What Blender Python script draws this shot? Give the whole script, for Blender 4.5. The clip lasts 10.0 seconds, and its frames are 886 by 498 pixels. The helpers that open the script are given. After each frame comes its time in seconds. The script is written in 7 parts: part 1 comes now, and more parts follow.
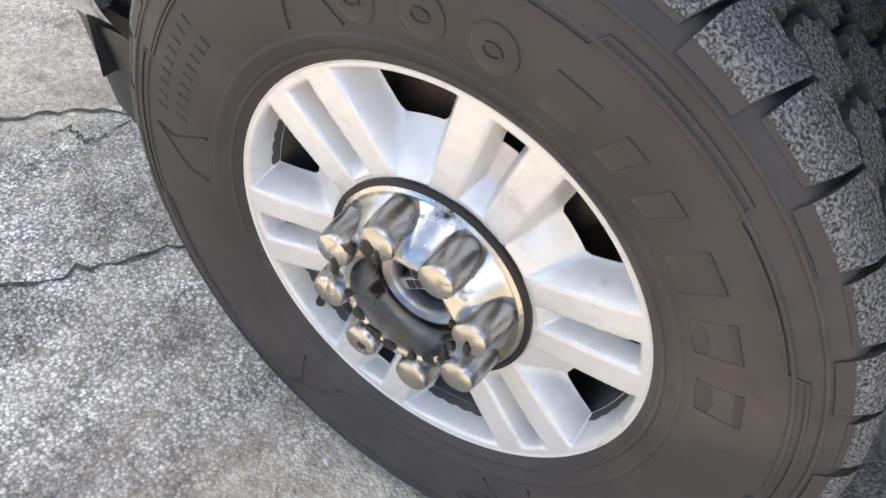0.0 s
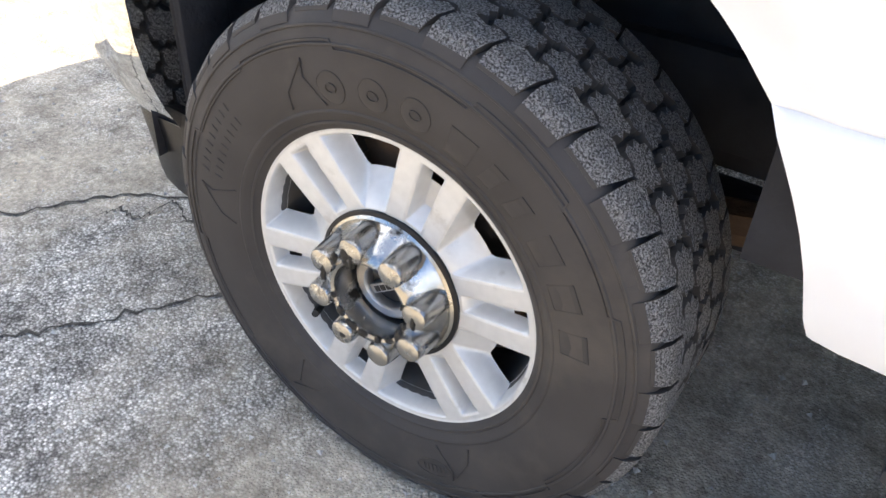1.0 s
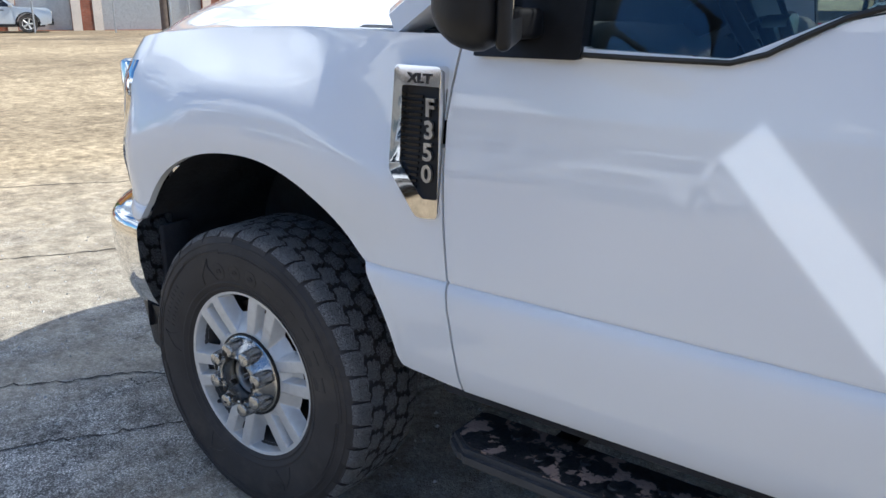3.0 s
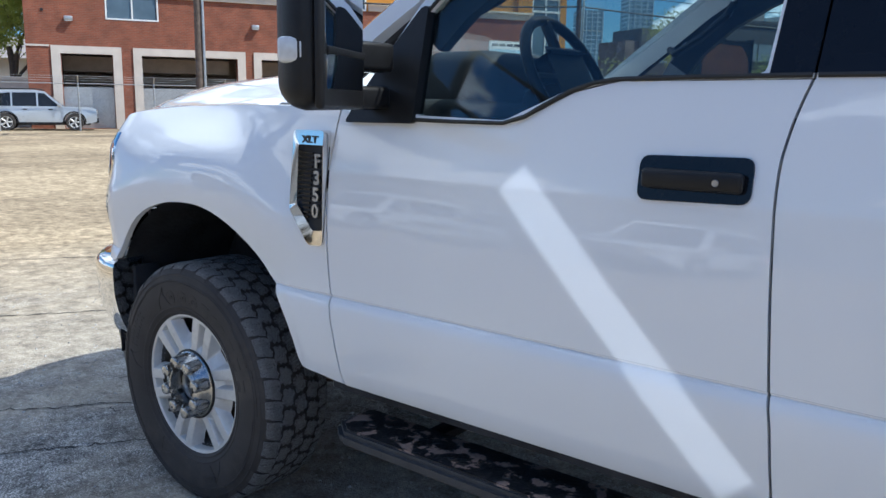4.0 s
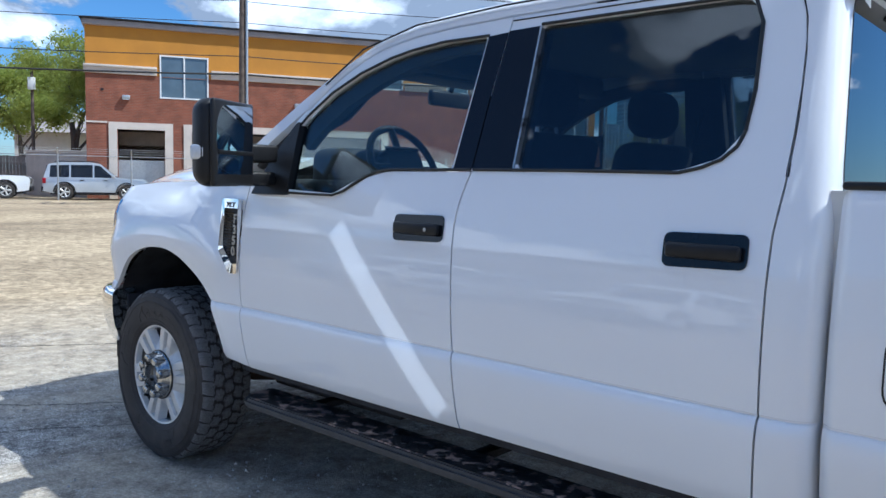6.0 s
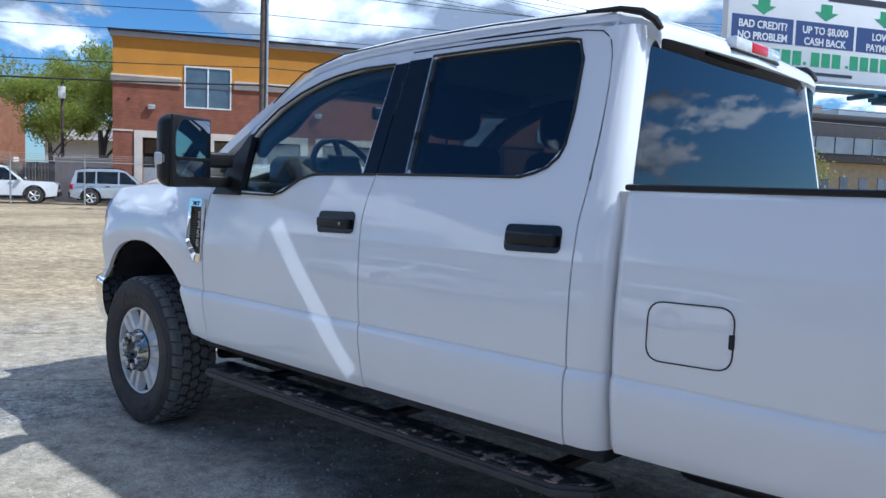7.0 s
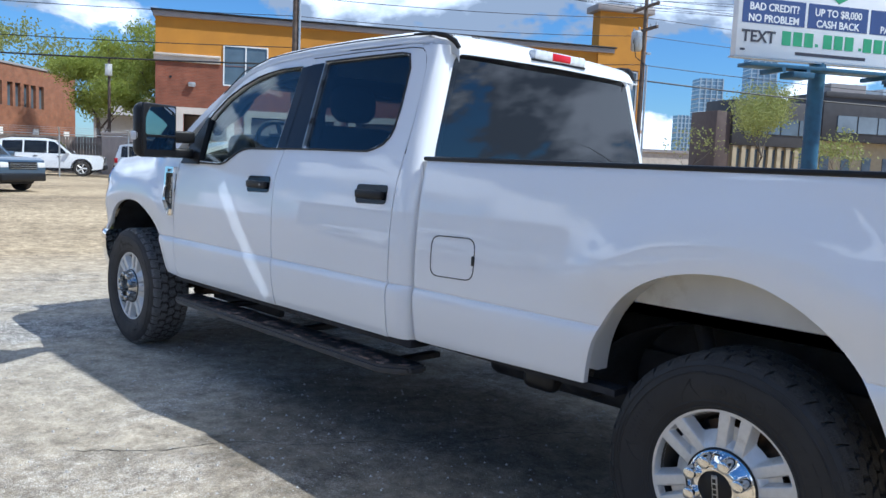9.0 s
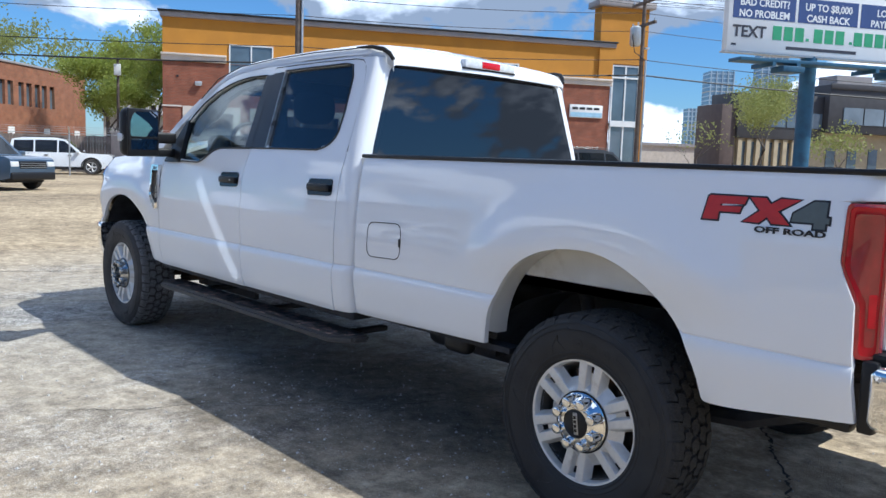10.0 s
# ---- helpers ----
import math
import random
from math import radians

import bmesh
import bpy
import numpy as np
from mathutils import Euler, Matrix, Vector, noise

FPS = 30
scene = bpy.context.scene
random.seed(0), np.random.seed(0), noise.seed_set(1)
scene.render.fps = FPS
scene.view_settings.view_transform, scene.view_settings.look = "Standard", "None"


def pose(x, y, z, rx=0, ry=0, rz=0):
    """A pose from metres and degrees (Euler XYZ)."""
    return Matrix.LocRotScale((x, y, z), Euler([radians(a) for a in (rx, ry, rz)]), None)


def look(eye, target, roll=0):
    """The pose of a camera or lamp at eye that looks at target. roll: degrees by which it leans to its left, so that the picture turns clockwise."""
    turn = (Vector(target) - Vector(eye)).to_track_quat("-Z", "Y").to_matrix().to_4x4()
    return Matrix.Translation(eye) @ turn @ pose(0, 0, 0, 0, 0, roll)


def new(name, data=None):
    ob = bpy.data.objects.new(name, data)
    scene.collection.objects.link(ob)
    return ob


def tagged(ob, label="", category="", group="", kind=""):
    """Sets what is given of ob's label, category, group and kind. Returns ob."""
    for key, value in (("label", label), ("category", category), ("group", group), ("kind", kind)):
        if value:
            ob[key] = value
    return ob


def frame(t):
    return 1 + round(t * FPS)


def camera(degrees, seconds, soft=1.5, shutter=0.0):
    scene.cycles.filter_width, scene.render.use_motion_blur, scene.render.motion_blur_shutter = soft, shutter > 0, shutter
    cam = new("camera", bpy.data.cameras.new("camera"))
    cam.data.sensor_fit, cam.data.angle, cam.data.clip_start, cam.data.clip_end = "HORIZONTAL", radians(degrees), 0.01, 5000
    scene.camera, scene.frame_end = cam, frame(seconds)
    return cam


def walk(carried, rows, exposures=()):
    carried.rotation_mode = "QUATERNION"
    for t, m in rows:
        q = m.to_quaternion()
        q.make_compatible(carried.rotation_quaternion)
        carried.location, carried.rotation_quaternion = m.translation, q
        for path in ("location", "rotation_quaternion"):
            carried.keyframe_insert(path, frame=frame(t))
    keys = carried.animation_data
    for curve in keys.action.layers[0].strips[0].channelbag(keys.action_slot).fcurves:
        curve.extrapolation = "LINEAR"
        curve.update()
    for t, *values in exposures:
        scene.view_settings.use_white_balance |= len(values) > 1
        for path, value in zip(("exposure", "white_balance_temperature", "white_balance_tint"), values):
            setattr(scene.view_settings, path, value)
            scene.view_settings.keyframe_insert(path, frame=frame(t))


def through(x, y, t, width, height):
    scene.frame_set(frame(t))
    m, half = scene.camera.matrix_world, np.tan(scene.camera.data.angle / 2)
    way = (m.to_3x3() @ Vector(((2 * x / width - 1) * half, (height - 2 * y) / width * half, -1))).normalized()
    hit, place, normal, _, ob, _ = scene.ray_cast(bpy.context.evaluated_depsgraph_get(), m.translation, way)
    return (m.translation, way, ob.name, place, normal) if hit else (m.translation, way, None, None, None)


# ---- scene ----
cam = camera(58.0, 10.0)
EXPOSURES = [(0.0, 2.25, 6750, 10), (0.5, 2.25, 6750, 10), (1.0, 2.05, 6600, 10), (1.5, 1.55, 5850, 9), (2.0, 1.0, 5600, 8), (2.5, 0.70, 5450, 8), (3.0, 0.52, 5350, 8), (4.5, 0.42, 5100, 7), (5.5, 0.45, 5000, 7), (7.0, 0.22, 4950, 7), (8.5, 0.38, 5000, 7), (10.0, 0.34, 5150, 8)]
PATH = [
    (0, (0.28, -1.442, 1.0), (-0.42, -0.218, -0.419), 4.9),
    (0.5, (0.365, -1.511, 1.062), (-0.395, -0.221, -0.265), 4.5),
    (1, (0.52, -1.678, 1.136), (-0.319, -0.323, -0.071), 3.1),
    (1.5, (0.717, -1.818, 1.219), (-0.207, -0.378, 0.184), 2.6),
    (2, (1.046, -1.972, 1.298), (0.045, -0.471, 0.435), 1.9),
    (2.5, (1.304, -2.161, 1.347), (0.234, -0.635, 0.621), 0.6),
    (3, (1.607, -2.29, 1.399), (0.485, -0.745, 0.806), 0.5),
    (3.2, (1.747, -2.307, 1.398), (0.603, -0.76, 0.853), 0.3),
    (4.5, (2.535, -2.593, 1.323), (1.283, -1.057, 1.055), 1.6),
    (5, (2.853, -2.675, 1.336), (1.575, -1.153, 1.113), 1.9),
    (5.5, (3.178, -2.793, 1.361), (1.875, -1.289, 1.164), 1.5),
    (6.8, (4.067, -3.018, 1.392), (2.713, -1.554, 1.235), 1.6),
    (7, (4.219, -3.026, 1.365), (2.852, -1.574, 1.211), 1.8),
    (7.5, (4.579, -3.057, 1.365), (3.189, -1.629, 1.198), 2.2),
    (8, (4.911, -3.164, 1.365), (3.5, -1.758, 1.179), 2.5),
    (8.5, (5.252, -3.194, 1.348), (3.825, -1.807, 1.148), 2.5),
    (9, (5.577, -3.265, 1.363), (4.14, -1.891, 1.151), 2.4),
    (9.5, (5.893, -3.362, 1.375), (4.449, -1.995, 1.155), 2.2),
    (10, (6.244, -3.374, 1.38), (4.789, -2.02, 1.156), 1.9),
]
walk(cam, [(t, look(eye, target, roll)) for t, eye, target, roll in PATH], EXPOSURES)

# ---- world, sun ----
SUN = Vector((0.65, 0.40, 1.0)).normalized()
world = bpy.data.worlds.new("sky")
scene.world = world
world.use_nodes = True
wn, wl = world.node_tree.nodes, world.node_tree.links
wn.clear()
sky = wn.new("ShaderNodeTexSky")
sky.sky_type = 'NISHITA'
sky.sun_disc = False
sky.sun_elevation = math.asin(SUN.z)
sky.sun_rotation = math.atan2(SUN.x, SUN.y)
sky.air_density, sky.dust_density, sky.ozone_density = 1.1, 0.15, 4.0
tc = wn.new("ShaderNodeTexCoord")
wm = wn.new("ShaderNodeMapping")
wm.inputs["Scale"].default_value = (1.0, 1.0, 1.8)
wm.inputs["Location"].default_value = (3.1, 1.7, 0.4)
wl.new(tc.outputs["Generated"], wm.inputs["Vector"])
cl = wn.new("ShaderNodeTexNoise")
cl.inputs["Scale"].default_value, cl.inputs["Detail"].default_value = 2.7, 12.0
cl.inputs["Roughness"].default_value, cl.inputs["Distortion"].default_value = 0.56, 0.15
wl.new(wm.outputs[0], cl.inputs["Vector"])
cr = wn.new("ShaderNodeValToRGB")
cr.color_ramp.elements[0].position, cr.color_ramp.elements[1].position = 0.482, 0.503
sp = wn.new("ShaderNodeSeparateXYZ")
wl.new(tc.outputs["Generated"], sp.inputs[0])
clear_y, clear_z, both, less = wn.new("ShaderNodeMapRange"), wn.new("ShaderNodeMapRange"), wn.new("ShaderNodeMath"), wn.new("ShaderNodeMath")
clear_y.inputs["From Min"].default_value, clear_y.inputs["From Max"].default_value = -0.25, -0.75
clear_z.inputs["From Min"].default_value, clear_z.inputs["From Max"].default_value = 0.10, 0.36
clear_y.inputs["To Max"].default_value = 0.13
wl.new(sp.outputs["Y"], clear_y.inputs["Value"])
wl.new(sp.outputs["Z"], clear_z.inputs["Value"])
both.operation, less.operation = 'MULTIPLY', 'SUBTRACT'
wl.new(clear_y.outputs[0], both.inputs[0])
wl.new(clear_z.outputs[0], both.inputs[1])
wl.new(cl.outputs["Fac"], less.inputs[0])
wl.new(both.outputs[0], less.inputs[1])
more_x, more = wn.new("ShaderNodeMapRange"), wn.new("ShaderNodeMath")
more_x.inputs["From Min"].default_value, more_x.inputs["From Max"].default_value = -0.7, 0.5
more_x.inputs["To Min"].default_value, more_x.inputs["To Max"].default_value = 0.040, -0.026
wl.new(sp.outputs["X"], more_x.inputs["Value"])
wl.new(less.outputs[0], more.inputs[0])
wl.new(more_x.outputs[0], more.inputs[1])
wl.new(more.outputs[0], cr.inputs[0])
# cloud bodies: bright tops, grey undersides, by how the density falls off upwards
lift = wn.new("ShaderNodeMapping")
lift.inputs["Location"].default_value = (0.05, 0.03, 0.16)
wl.new(wm.outputs[0], lift.inputs["Vector"])
above = wn.new("ShaderNodeTexNoise")
above.inputs["Scale"].default_value, above.inputs["Detail"].default_value = 2.7, 12.0
above.inputs["Roughness"].default_value, above.inputs["Distortion"].default_value = 0.56, 0.15
wl.new(lift.outputs[0], above.inputs["Vector"])
fall, glow = wn.new("ShaderNodeMath"), wn.new("ShaderNodeMath")
fall.operation, glow.operation = 'SUBTRACT', 'MULTIPLY_ADD'
wl.new(cl.outputs["Fac"], fall.inputs[0])
wl.new(above.outputs["Fac"], fall.inputs[1])
wl.new(fall.outputs[0], glow.inputs[0])
glow.inputs[1].default_value, glow.inputs[2].default_value = 6.5, 0.40
sr = wn.new("ShaderNodeValToRGB")
sr.color_ramp.elements[0].position, sr.color_ramp.elements[1].position = 0.15, 0.75
sr.color_ramp.elements[0].color = (3.0, 3.3, 3.8, 1)
sr.color_ramp.elements[1].color = (11.5, 11.5, 11.7, 1)
wl.new(glow.outputs[0], sr.inputs[0])
deep = wn.new("ShaderNodeMix")
deep.data_type, deep.blend_type = 'RGBA', 'MULTIPLY'
deep.inputs["Factor"].default_value = 1.0
deep.inputs["B"].default_value = (0.56, 0.71, 0.84, 1)
wl.new(sky.outputs[0], deep.inputs["A"])
mx = wn.new("ShaderNodeMix")
mx.data_type = 'RGBA'
wl.new(cr.outputs[0], mx.inputs["Factor"])
wl.new(deep.outputs["Result"], mx.inputs["A"])
wl.new(sr.outputs[0], mx.inputs["B"])
bg = wn.new("ShaderNodeBackground")
bg.inputs["Strength"].default_value = 0.10
wl.new(mx.outputs["Result"], bg.inputs["Color"])
wo = wn.new("ShaderNodeOutputWorld")
wl.new(bg.outputs[0], wo.inputs["Surface"])

sun_data = bpy.data.lights.new("sun", 'SUN')
sun_data.energy, sun_data.angle, sun_data.color = 4.6, radians(0.53), (1.0, 0.88, 0.69)
sun = new("sun", sun_data)
sun.matrix_basis = look(SUN * 60, (0, 0, 0))


# added area lamp in place of sunlight thrown back on the doors by a sloping car window across the lot
glint_data = bpy.data.lights.new("glint_lamp", 'AREA')
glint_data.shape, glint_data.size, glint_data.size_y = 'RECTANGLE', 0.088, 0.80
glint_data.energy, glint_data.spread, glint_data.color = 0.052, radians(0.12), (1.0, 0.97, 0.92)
glint = new("glint_lamp", glint_data)
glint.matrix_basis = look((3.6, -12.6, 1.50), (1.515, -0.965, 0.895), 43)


# ---- materials ----
def mat(name, color, rough=0.5, metal=0.0, scale=8.0, amount=0.12, bump=0.0, bump_scale=None, coat=0.0, coat_rough=0.03,
        stain=None, stain_at=(0.55, 0.68), stain_scale=4.0, stain_rough=None, per_object=0.0, spec=0.5, detail=6.0, coat_ior=1.5):
    """A procedural surface: base colour varied by noise, optional stain colour by a second noise, and a fine bump."""
    m = bpy.data.materials.new(name)
    m.use_nodes = True
    n, l = m.node_tree.nodes, m.node_tree.links
    p = n["Principled BSDF"]
    p.inputs["Metallic"].default_value = metal
    p.inputs["Roughness"].default_value = rough
    p.inputs["Specular IOR Level"].default_value = spec
    p.inputs["Coat Weight"].default_value = coat
    p.inputs["Coat Roughness"].default_value = coat_rough
    p.inputs["Coat IOR"].default_value = coat_ior
    t = n.new("ShaderNodeTexCoord")
    a = n.new("ShaderNodeTexNoise")
    a.inputs["Scale"].default_value, a.inputs["Detail"].default_value = scale, detail
    l.new(t.outputs["Object"], a.inputs["Vector"])
    r = n.new("ShaderNodeMapRange")
    r.inputs["From Min"].default_value, r.inputs["From Max"].default_value = 0.3, 0.7
    r.inputs["To Min"].default_value, r.inputs["To Max"].default_value = 1 - amount, 1 + amount
    l.new(a.outputs["Fac"], r.inputs["Value"])
    value = r.outputs[0]
    if per_object:
        o = n.new("ShaderNodeObjectInfo")
        r2 = n.new("ShaderNodeMapRange")
        r2.inputs["To Min"].default_value, r2.inputs["To Max"].default_value = 1 - per_object, 1 + per_object
        l.new(o.outputs["Random"], r2.inputs["Value"])
        mu = n.new("ShaderNodeMath")
        mu.operation = 'MULTIPLY'
        l.new(value, mu.inputs[0])
        l.new(r2.outputs[0], mu.inputs[1])
        value = mu.outputs[0]
    h = n.new("ShaderNodeHueSaturation")
    h.inputs["Color"].default_value = (*color, 1)
    l.new(value, h.inputs["Value"])
    out = h.outputs["Color"]
    if stain:
        b = n.new("ShaderNodeTexNoise")
        b.inputs["Scale"].default_value, b.inputs["Detail"].default_value = stain_scale, 8.0
        b.inputs["Roughness"].default_value = 0.62
        l.new(t.outputs["Object"], b.inputs["Vector"])
        c = n.new("ShaderNodeValToRGB")
        c.color_ramp.elements[0].position, c.color_ramp.elements[1].position = stain_at
        l.new(b.outputs["Fac"], c.inputs[0])
        k = n.new("ShaderNodeMix")
        k.data_type = 'RGBA'
        k.inputs["B"].default_value = (*stain, 1)
        l.new(c.outputs[0], k.inputs["Factor"])
        l.new(out, k.inputs["A"])
        out = k.outputs["Result"]
        if stain_rough is not None:
            q = n.new("ShaderNodeMapRange")
            q.inputs["To Min"].default_value, q.inputs["To Max"].default_value = rough, stain_rough
            l.new(c.outputs[0], q.inputs["Value"])
            l.new(q.outputs[0], p.inputs["Roughness"])
    l.new(out, p.inputs["Base Color"])
    if bump:
        f = n.new("ShaderNodeTexNoise")
        f.inputs["Scale"].default_value, f.inputs["Detail"].default_value = bump_scale or scale * 6, 5.0
        l.new(t.outputs["Object"], f.inputs["Vector"])
        g = n.new("ShaderNodeBump")
        g.inputs["Strength"].default_value, g.inputs["Distance"].default_value = min(1, bump * 10), 0.01
        l.new(f.outputs["Fac"], g.inputs["Height"])
        l.new(g.outputs[0], p.inputs["Normal"])
    return m


def glass(name, tint, f0=0.04):
    """A thin pane: see-through with a tint, more mirror-like at grazing angles."""
    m = bpy.data.materials.new(name)
    m.use_nodes = True
    n, l = m.node_tree.nodes, m.node_tree.links
    n.remove(n["Principled BSDF"])
    t, g, f, x = n.new("ShaderNodeBsdfTransparent"), n.new("ShaderNodeBsdfGlossy"), n.new("ShaderNodeLayerWeight"), n.new("ShaderNodeMixShader")
    t.inputs[0].default_value = (*tint, 1)
    g.inputs["Roughness"].default_value = 0.0
    g.inputs["Color"].default_value = (1, 1, 1, 1)
    p, k = n.new("ShaderNodeMath"), n.new("ShaderNodeMapRange")
    p.operation = 'POWER'
    p.inputs[1].default_value = 5.0
    l.new(f.outputs["Facing"], p.inputs[0])
    l.new(p.outputs[0], k.inputs["Value"])
    k.inputs["To Min"].default_value = f0
    l.new(k.outputs[0], x.inputs[0])
    l.new(t.outputs[0], x.inputs[1])
    l.new(g.outputs[0], x.inputs[2])
    l.new(x.outputs[0], n["Material Output"].inputs[0])
    return m


M_PAINT = mat("white_paint", (0.79, 0.795, 0.805), 0.6, scale=1.4, amount=0.012, coat=1.0, coat_rough=0.0, coat_ior=1.68, spec=0.0)
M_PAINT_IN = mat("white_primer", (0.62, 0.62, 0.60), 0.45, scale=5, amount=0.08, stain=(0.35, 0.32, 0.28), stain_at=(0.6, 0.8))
M_BLACK = mat("black_plastic", (0.010, 0.010, 0.011), 0.42, scale=30, amount=0.2, spec=0.32, bump=0.01, bump_scale=400)
M_GLOSS = mat("gloss_black", (0.008, 0.009, 0.012), 0.16, scale=20, amount=0.1, spec=0.35)
M_RUBBER_SEAL = mat("rubber_seal", (0.012, 0.012, 0.012), 0.6, scale=30, amount=0.2)
M_CHROME = mat("chrome", (0.80, 0.79, 0.77), 0.05, 1.0, scale=6, amount=0.05)
M_CHROME_DIRTY = mat("grimy_chrome", (0.47, 0.46, 0.44), 0.27, 1.0, scale=26, amount=0.16, stain=(0.05, 0.043, 0.036), stain_at=(0.57, 0.66), stain_scale=26, stain_rough=0.55, bump=0.004, bump_scale=120)
M_ALLOY = mat("painted_alloy", (0.62, 0.615, 0.60), 0.42, 0.35, scale=60, amount=0.05, coat=0.3, coat_rough=0.12, stain=(0.36, 0.33, 0.29), stain_at=(0.60, 0.80), stain_scale=16)
M_ALLOY_IN = mat("dull_alloy", (0.09, 0.09, 0.09), 0.55, 0.5, scale=20, amount=0.2, stain=(0.1, 0.08, 0.06), stain_at=(0.5, 0.75), stain_scale=9)
M_STEEL = mat("worn_steel", (0.42, 0.42, 0.42), 0.35, 0.9, scale=25, amount=0.2, stain=(0.05, 0.04, 0.035), stain_at=(0.55, 0.7), stain_scale=16)
M_RUST = mat("rusty_steel", (0.10, 0.06, 0.035), 0.75, 0.2, scale=14, amount=0.35, stain=(0.03, 0.025, 0.02), stain_at=(0.45, 0.7), stain_scale=8, bump=0.03)
M_UNDER = mat("underbody_black", (0.030, 0.031, 0.036), 0.65, scale=9, amount=0.4, stain=(0.035, 0.030, 0.025), stain_at=(0.58, 0.78), stain_scale=7, bump=0.03, bump_scale=60, spec=0.2)
M_TYRE = mat("tyre_rubber", (0.046, 0.042, 0.040), 0.62, scale=7, amount=0.18, stain=(0.082, 0.071, 0.060), stain_at=(0.50, 0.72), stain_scale=5, bump=0.008, bump_scale=500, spec=0.25)
M_TYRE_DARK = mat("clean_rubber", (0.028, 0.028, 0.029), 0.6, scale=7, amount=0.2, stain=(0.035, 0.032, 0.029), stain_at=(0.52, 0.75), stain_scale=5, bump=0.008, bump_scale=500, spec=0.25)
M_TREAD_DARK = mat("worn_tread", (0.022, 0.022, 0.022), 0.85, scale=60, amount=0.3, stain=(0.07, 0.067, 0.063), stain_at=(0.45, 0.65), stain_scale=300, bump=0.06, bump_scale=300, spec=0.2)
M_TREAD = mat("dusty_tread", (0.055, 0.053, 0.051), 0.9, scale=60, amount=0.25, stain=(0.32, 0.315, 0.31), stain_at=(0.42, 0.60), stain_scale=420, bump=0.09, bump_scale=380, spec=0.2)
M_GRIME = mat("grease", (0.008, 0.007, 0.006), 0.5, scale=60, amount=0.4)
M_STEP = mat("worn_step", (0.020, 0.020, 0.022), 0.42, scale=20, amount=0.25, stain=(0.30, 0.21, 0.165), stain_at=(0.545, 0.565), stain_scale=21, bump=0.03, bump_scale=90, stain_rough=0.75)
M_STEP_EDGE = mat("step_edge", (0.045, 0.045, 0.048), 0.5, scale=20, amount=0.2, bump=0.02, bump_scale=150)
M_INTERIOR = mat("grey_interior", (0.035, 0.036, 0.040), 0.7, scale=18, amount=0.12, bump=0.02, bump_scale=300)
M_HEADLINER = mat("headliner", (0.33, 0.33, 0.32), 0.9, scale=30, amount=0.05)
M_SEAT = mat("seat_cloth", (0.030, 0.031, 0.034), 0.9, scale=40, amount=0.2, bump=0.03, bump_scale=500)
M_RED = mat("red_lens", (0.48, 0.003, 0.012), 0.3, scale=20, amount=0.12, coat=0.6, coat_rough=0.01, spec=0.1)
M_RED_DARK = mat("deep_red_lens", (0.28, 0.004, 0.008), 0.2, scale=20, amount=0.2, coat=1.0)
M_CLEAR = mat("clear_lens", (0.62, 0.63, 0.64), 0.12, scale=30, amount=0.15, coat=1.0)
M_AMBER_DULL = mat("smoked_amber", (0.20, 0.10, 0.05), 0.2, scale=30, amount=0.2, coat=1.0)
M_LAMP_DARK = mat("smoked_lamp", (0.16, 0.13, 0.11), 0.15, 0.5, scale=12, amount=0.4, coat=1.0)
M_DECAL_RED = mat("red_decal", (0.42, 0.02, 0.015), 0.35, scale=40, amount=0.08)
M_DECAL_BLACK = mat("black_decal", (0.012, 0.012, 0.015), 0.4, scale=40, amount=0.08)
M_DECAL_GREY = mat("grey_decal", (0.10, 0.115, 0.11), 0.35, scale=40, amount=0.08)
M_MIRROR = mat("mirror_glass", (0.85, 0.88, 0.90), 0.0, 1.0, scale=2, amount=0.01)
G_CLEAR = glass("clear_glass", (0.75, 0.81, 0.80), 0.05)
G_DARK = glass("privacy_glass", (0.47, 0.53, 0.57), 0.05)
G_BACK = glass("back_glass", (0.030, 0.033, 0.038), 0.085)


# ---- mesh helpers ----
def part(name, bm, material, parent=None, label="", angle=38):
    me = bpy.data.meshes.new(name)
    bmesh.ops.recalc_face_normals(bm, faces=bm.faces)
    bm.to_mesh(me)
    bm.free()
    me.materials.append(material)
    if angle:
        me.shade_smooth()
        me.set_sharp_from_angle(angle=radians(angle))
    ob = new(name, me)
    ob.parent = parent
    return tagged(ob, label)


def thing(name, label, category, m=None, group="", kind=""):
    ob = new(name)
    ob.empty_display_size = 0.2
    if m is not None:
        ob.matrix_basis = m
    return tagged(ob, label, category, group, kind)


def box(bm, x0, x1, y0, y1, z0, z1, bevel=0.0, seg=2, m=None):
    r = bmesh.ops.create_cube(bm, size=1.0)
    vs = r["verts"]
    for v in vs:
        v.co = Vector(((x0 + x1) / 2 + v.co.x * (x1 - x0), (y0 + y1) / 2 + v.co.y * (y1 - y0), (z0 + z1) / 2 + v.co.z * (z1 - z0)))
        if m is not None:
            v.co = m @ v.co
    if bevel:
        es = list({e for v in vs for e in v.link_edges})
        bmesh.ops.bevel(bm, geom=es, offset=bevel, segments=seg, profile=0.5, affect='EDGES')
    return bm


def boxes(*args, bevel=0.0, seg=2):
    bm = bmesh.new()
    for a in args:
        box(bm, *a, bevel=bevel, seg=seg)
    return bm


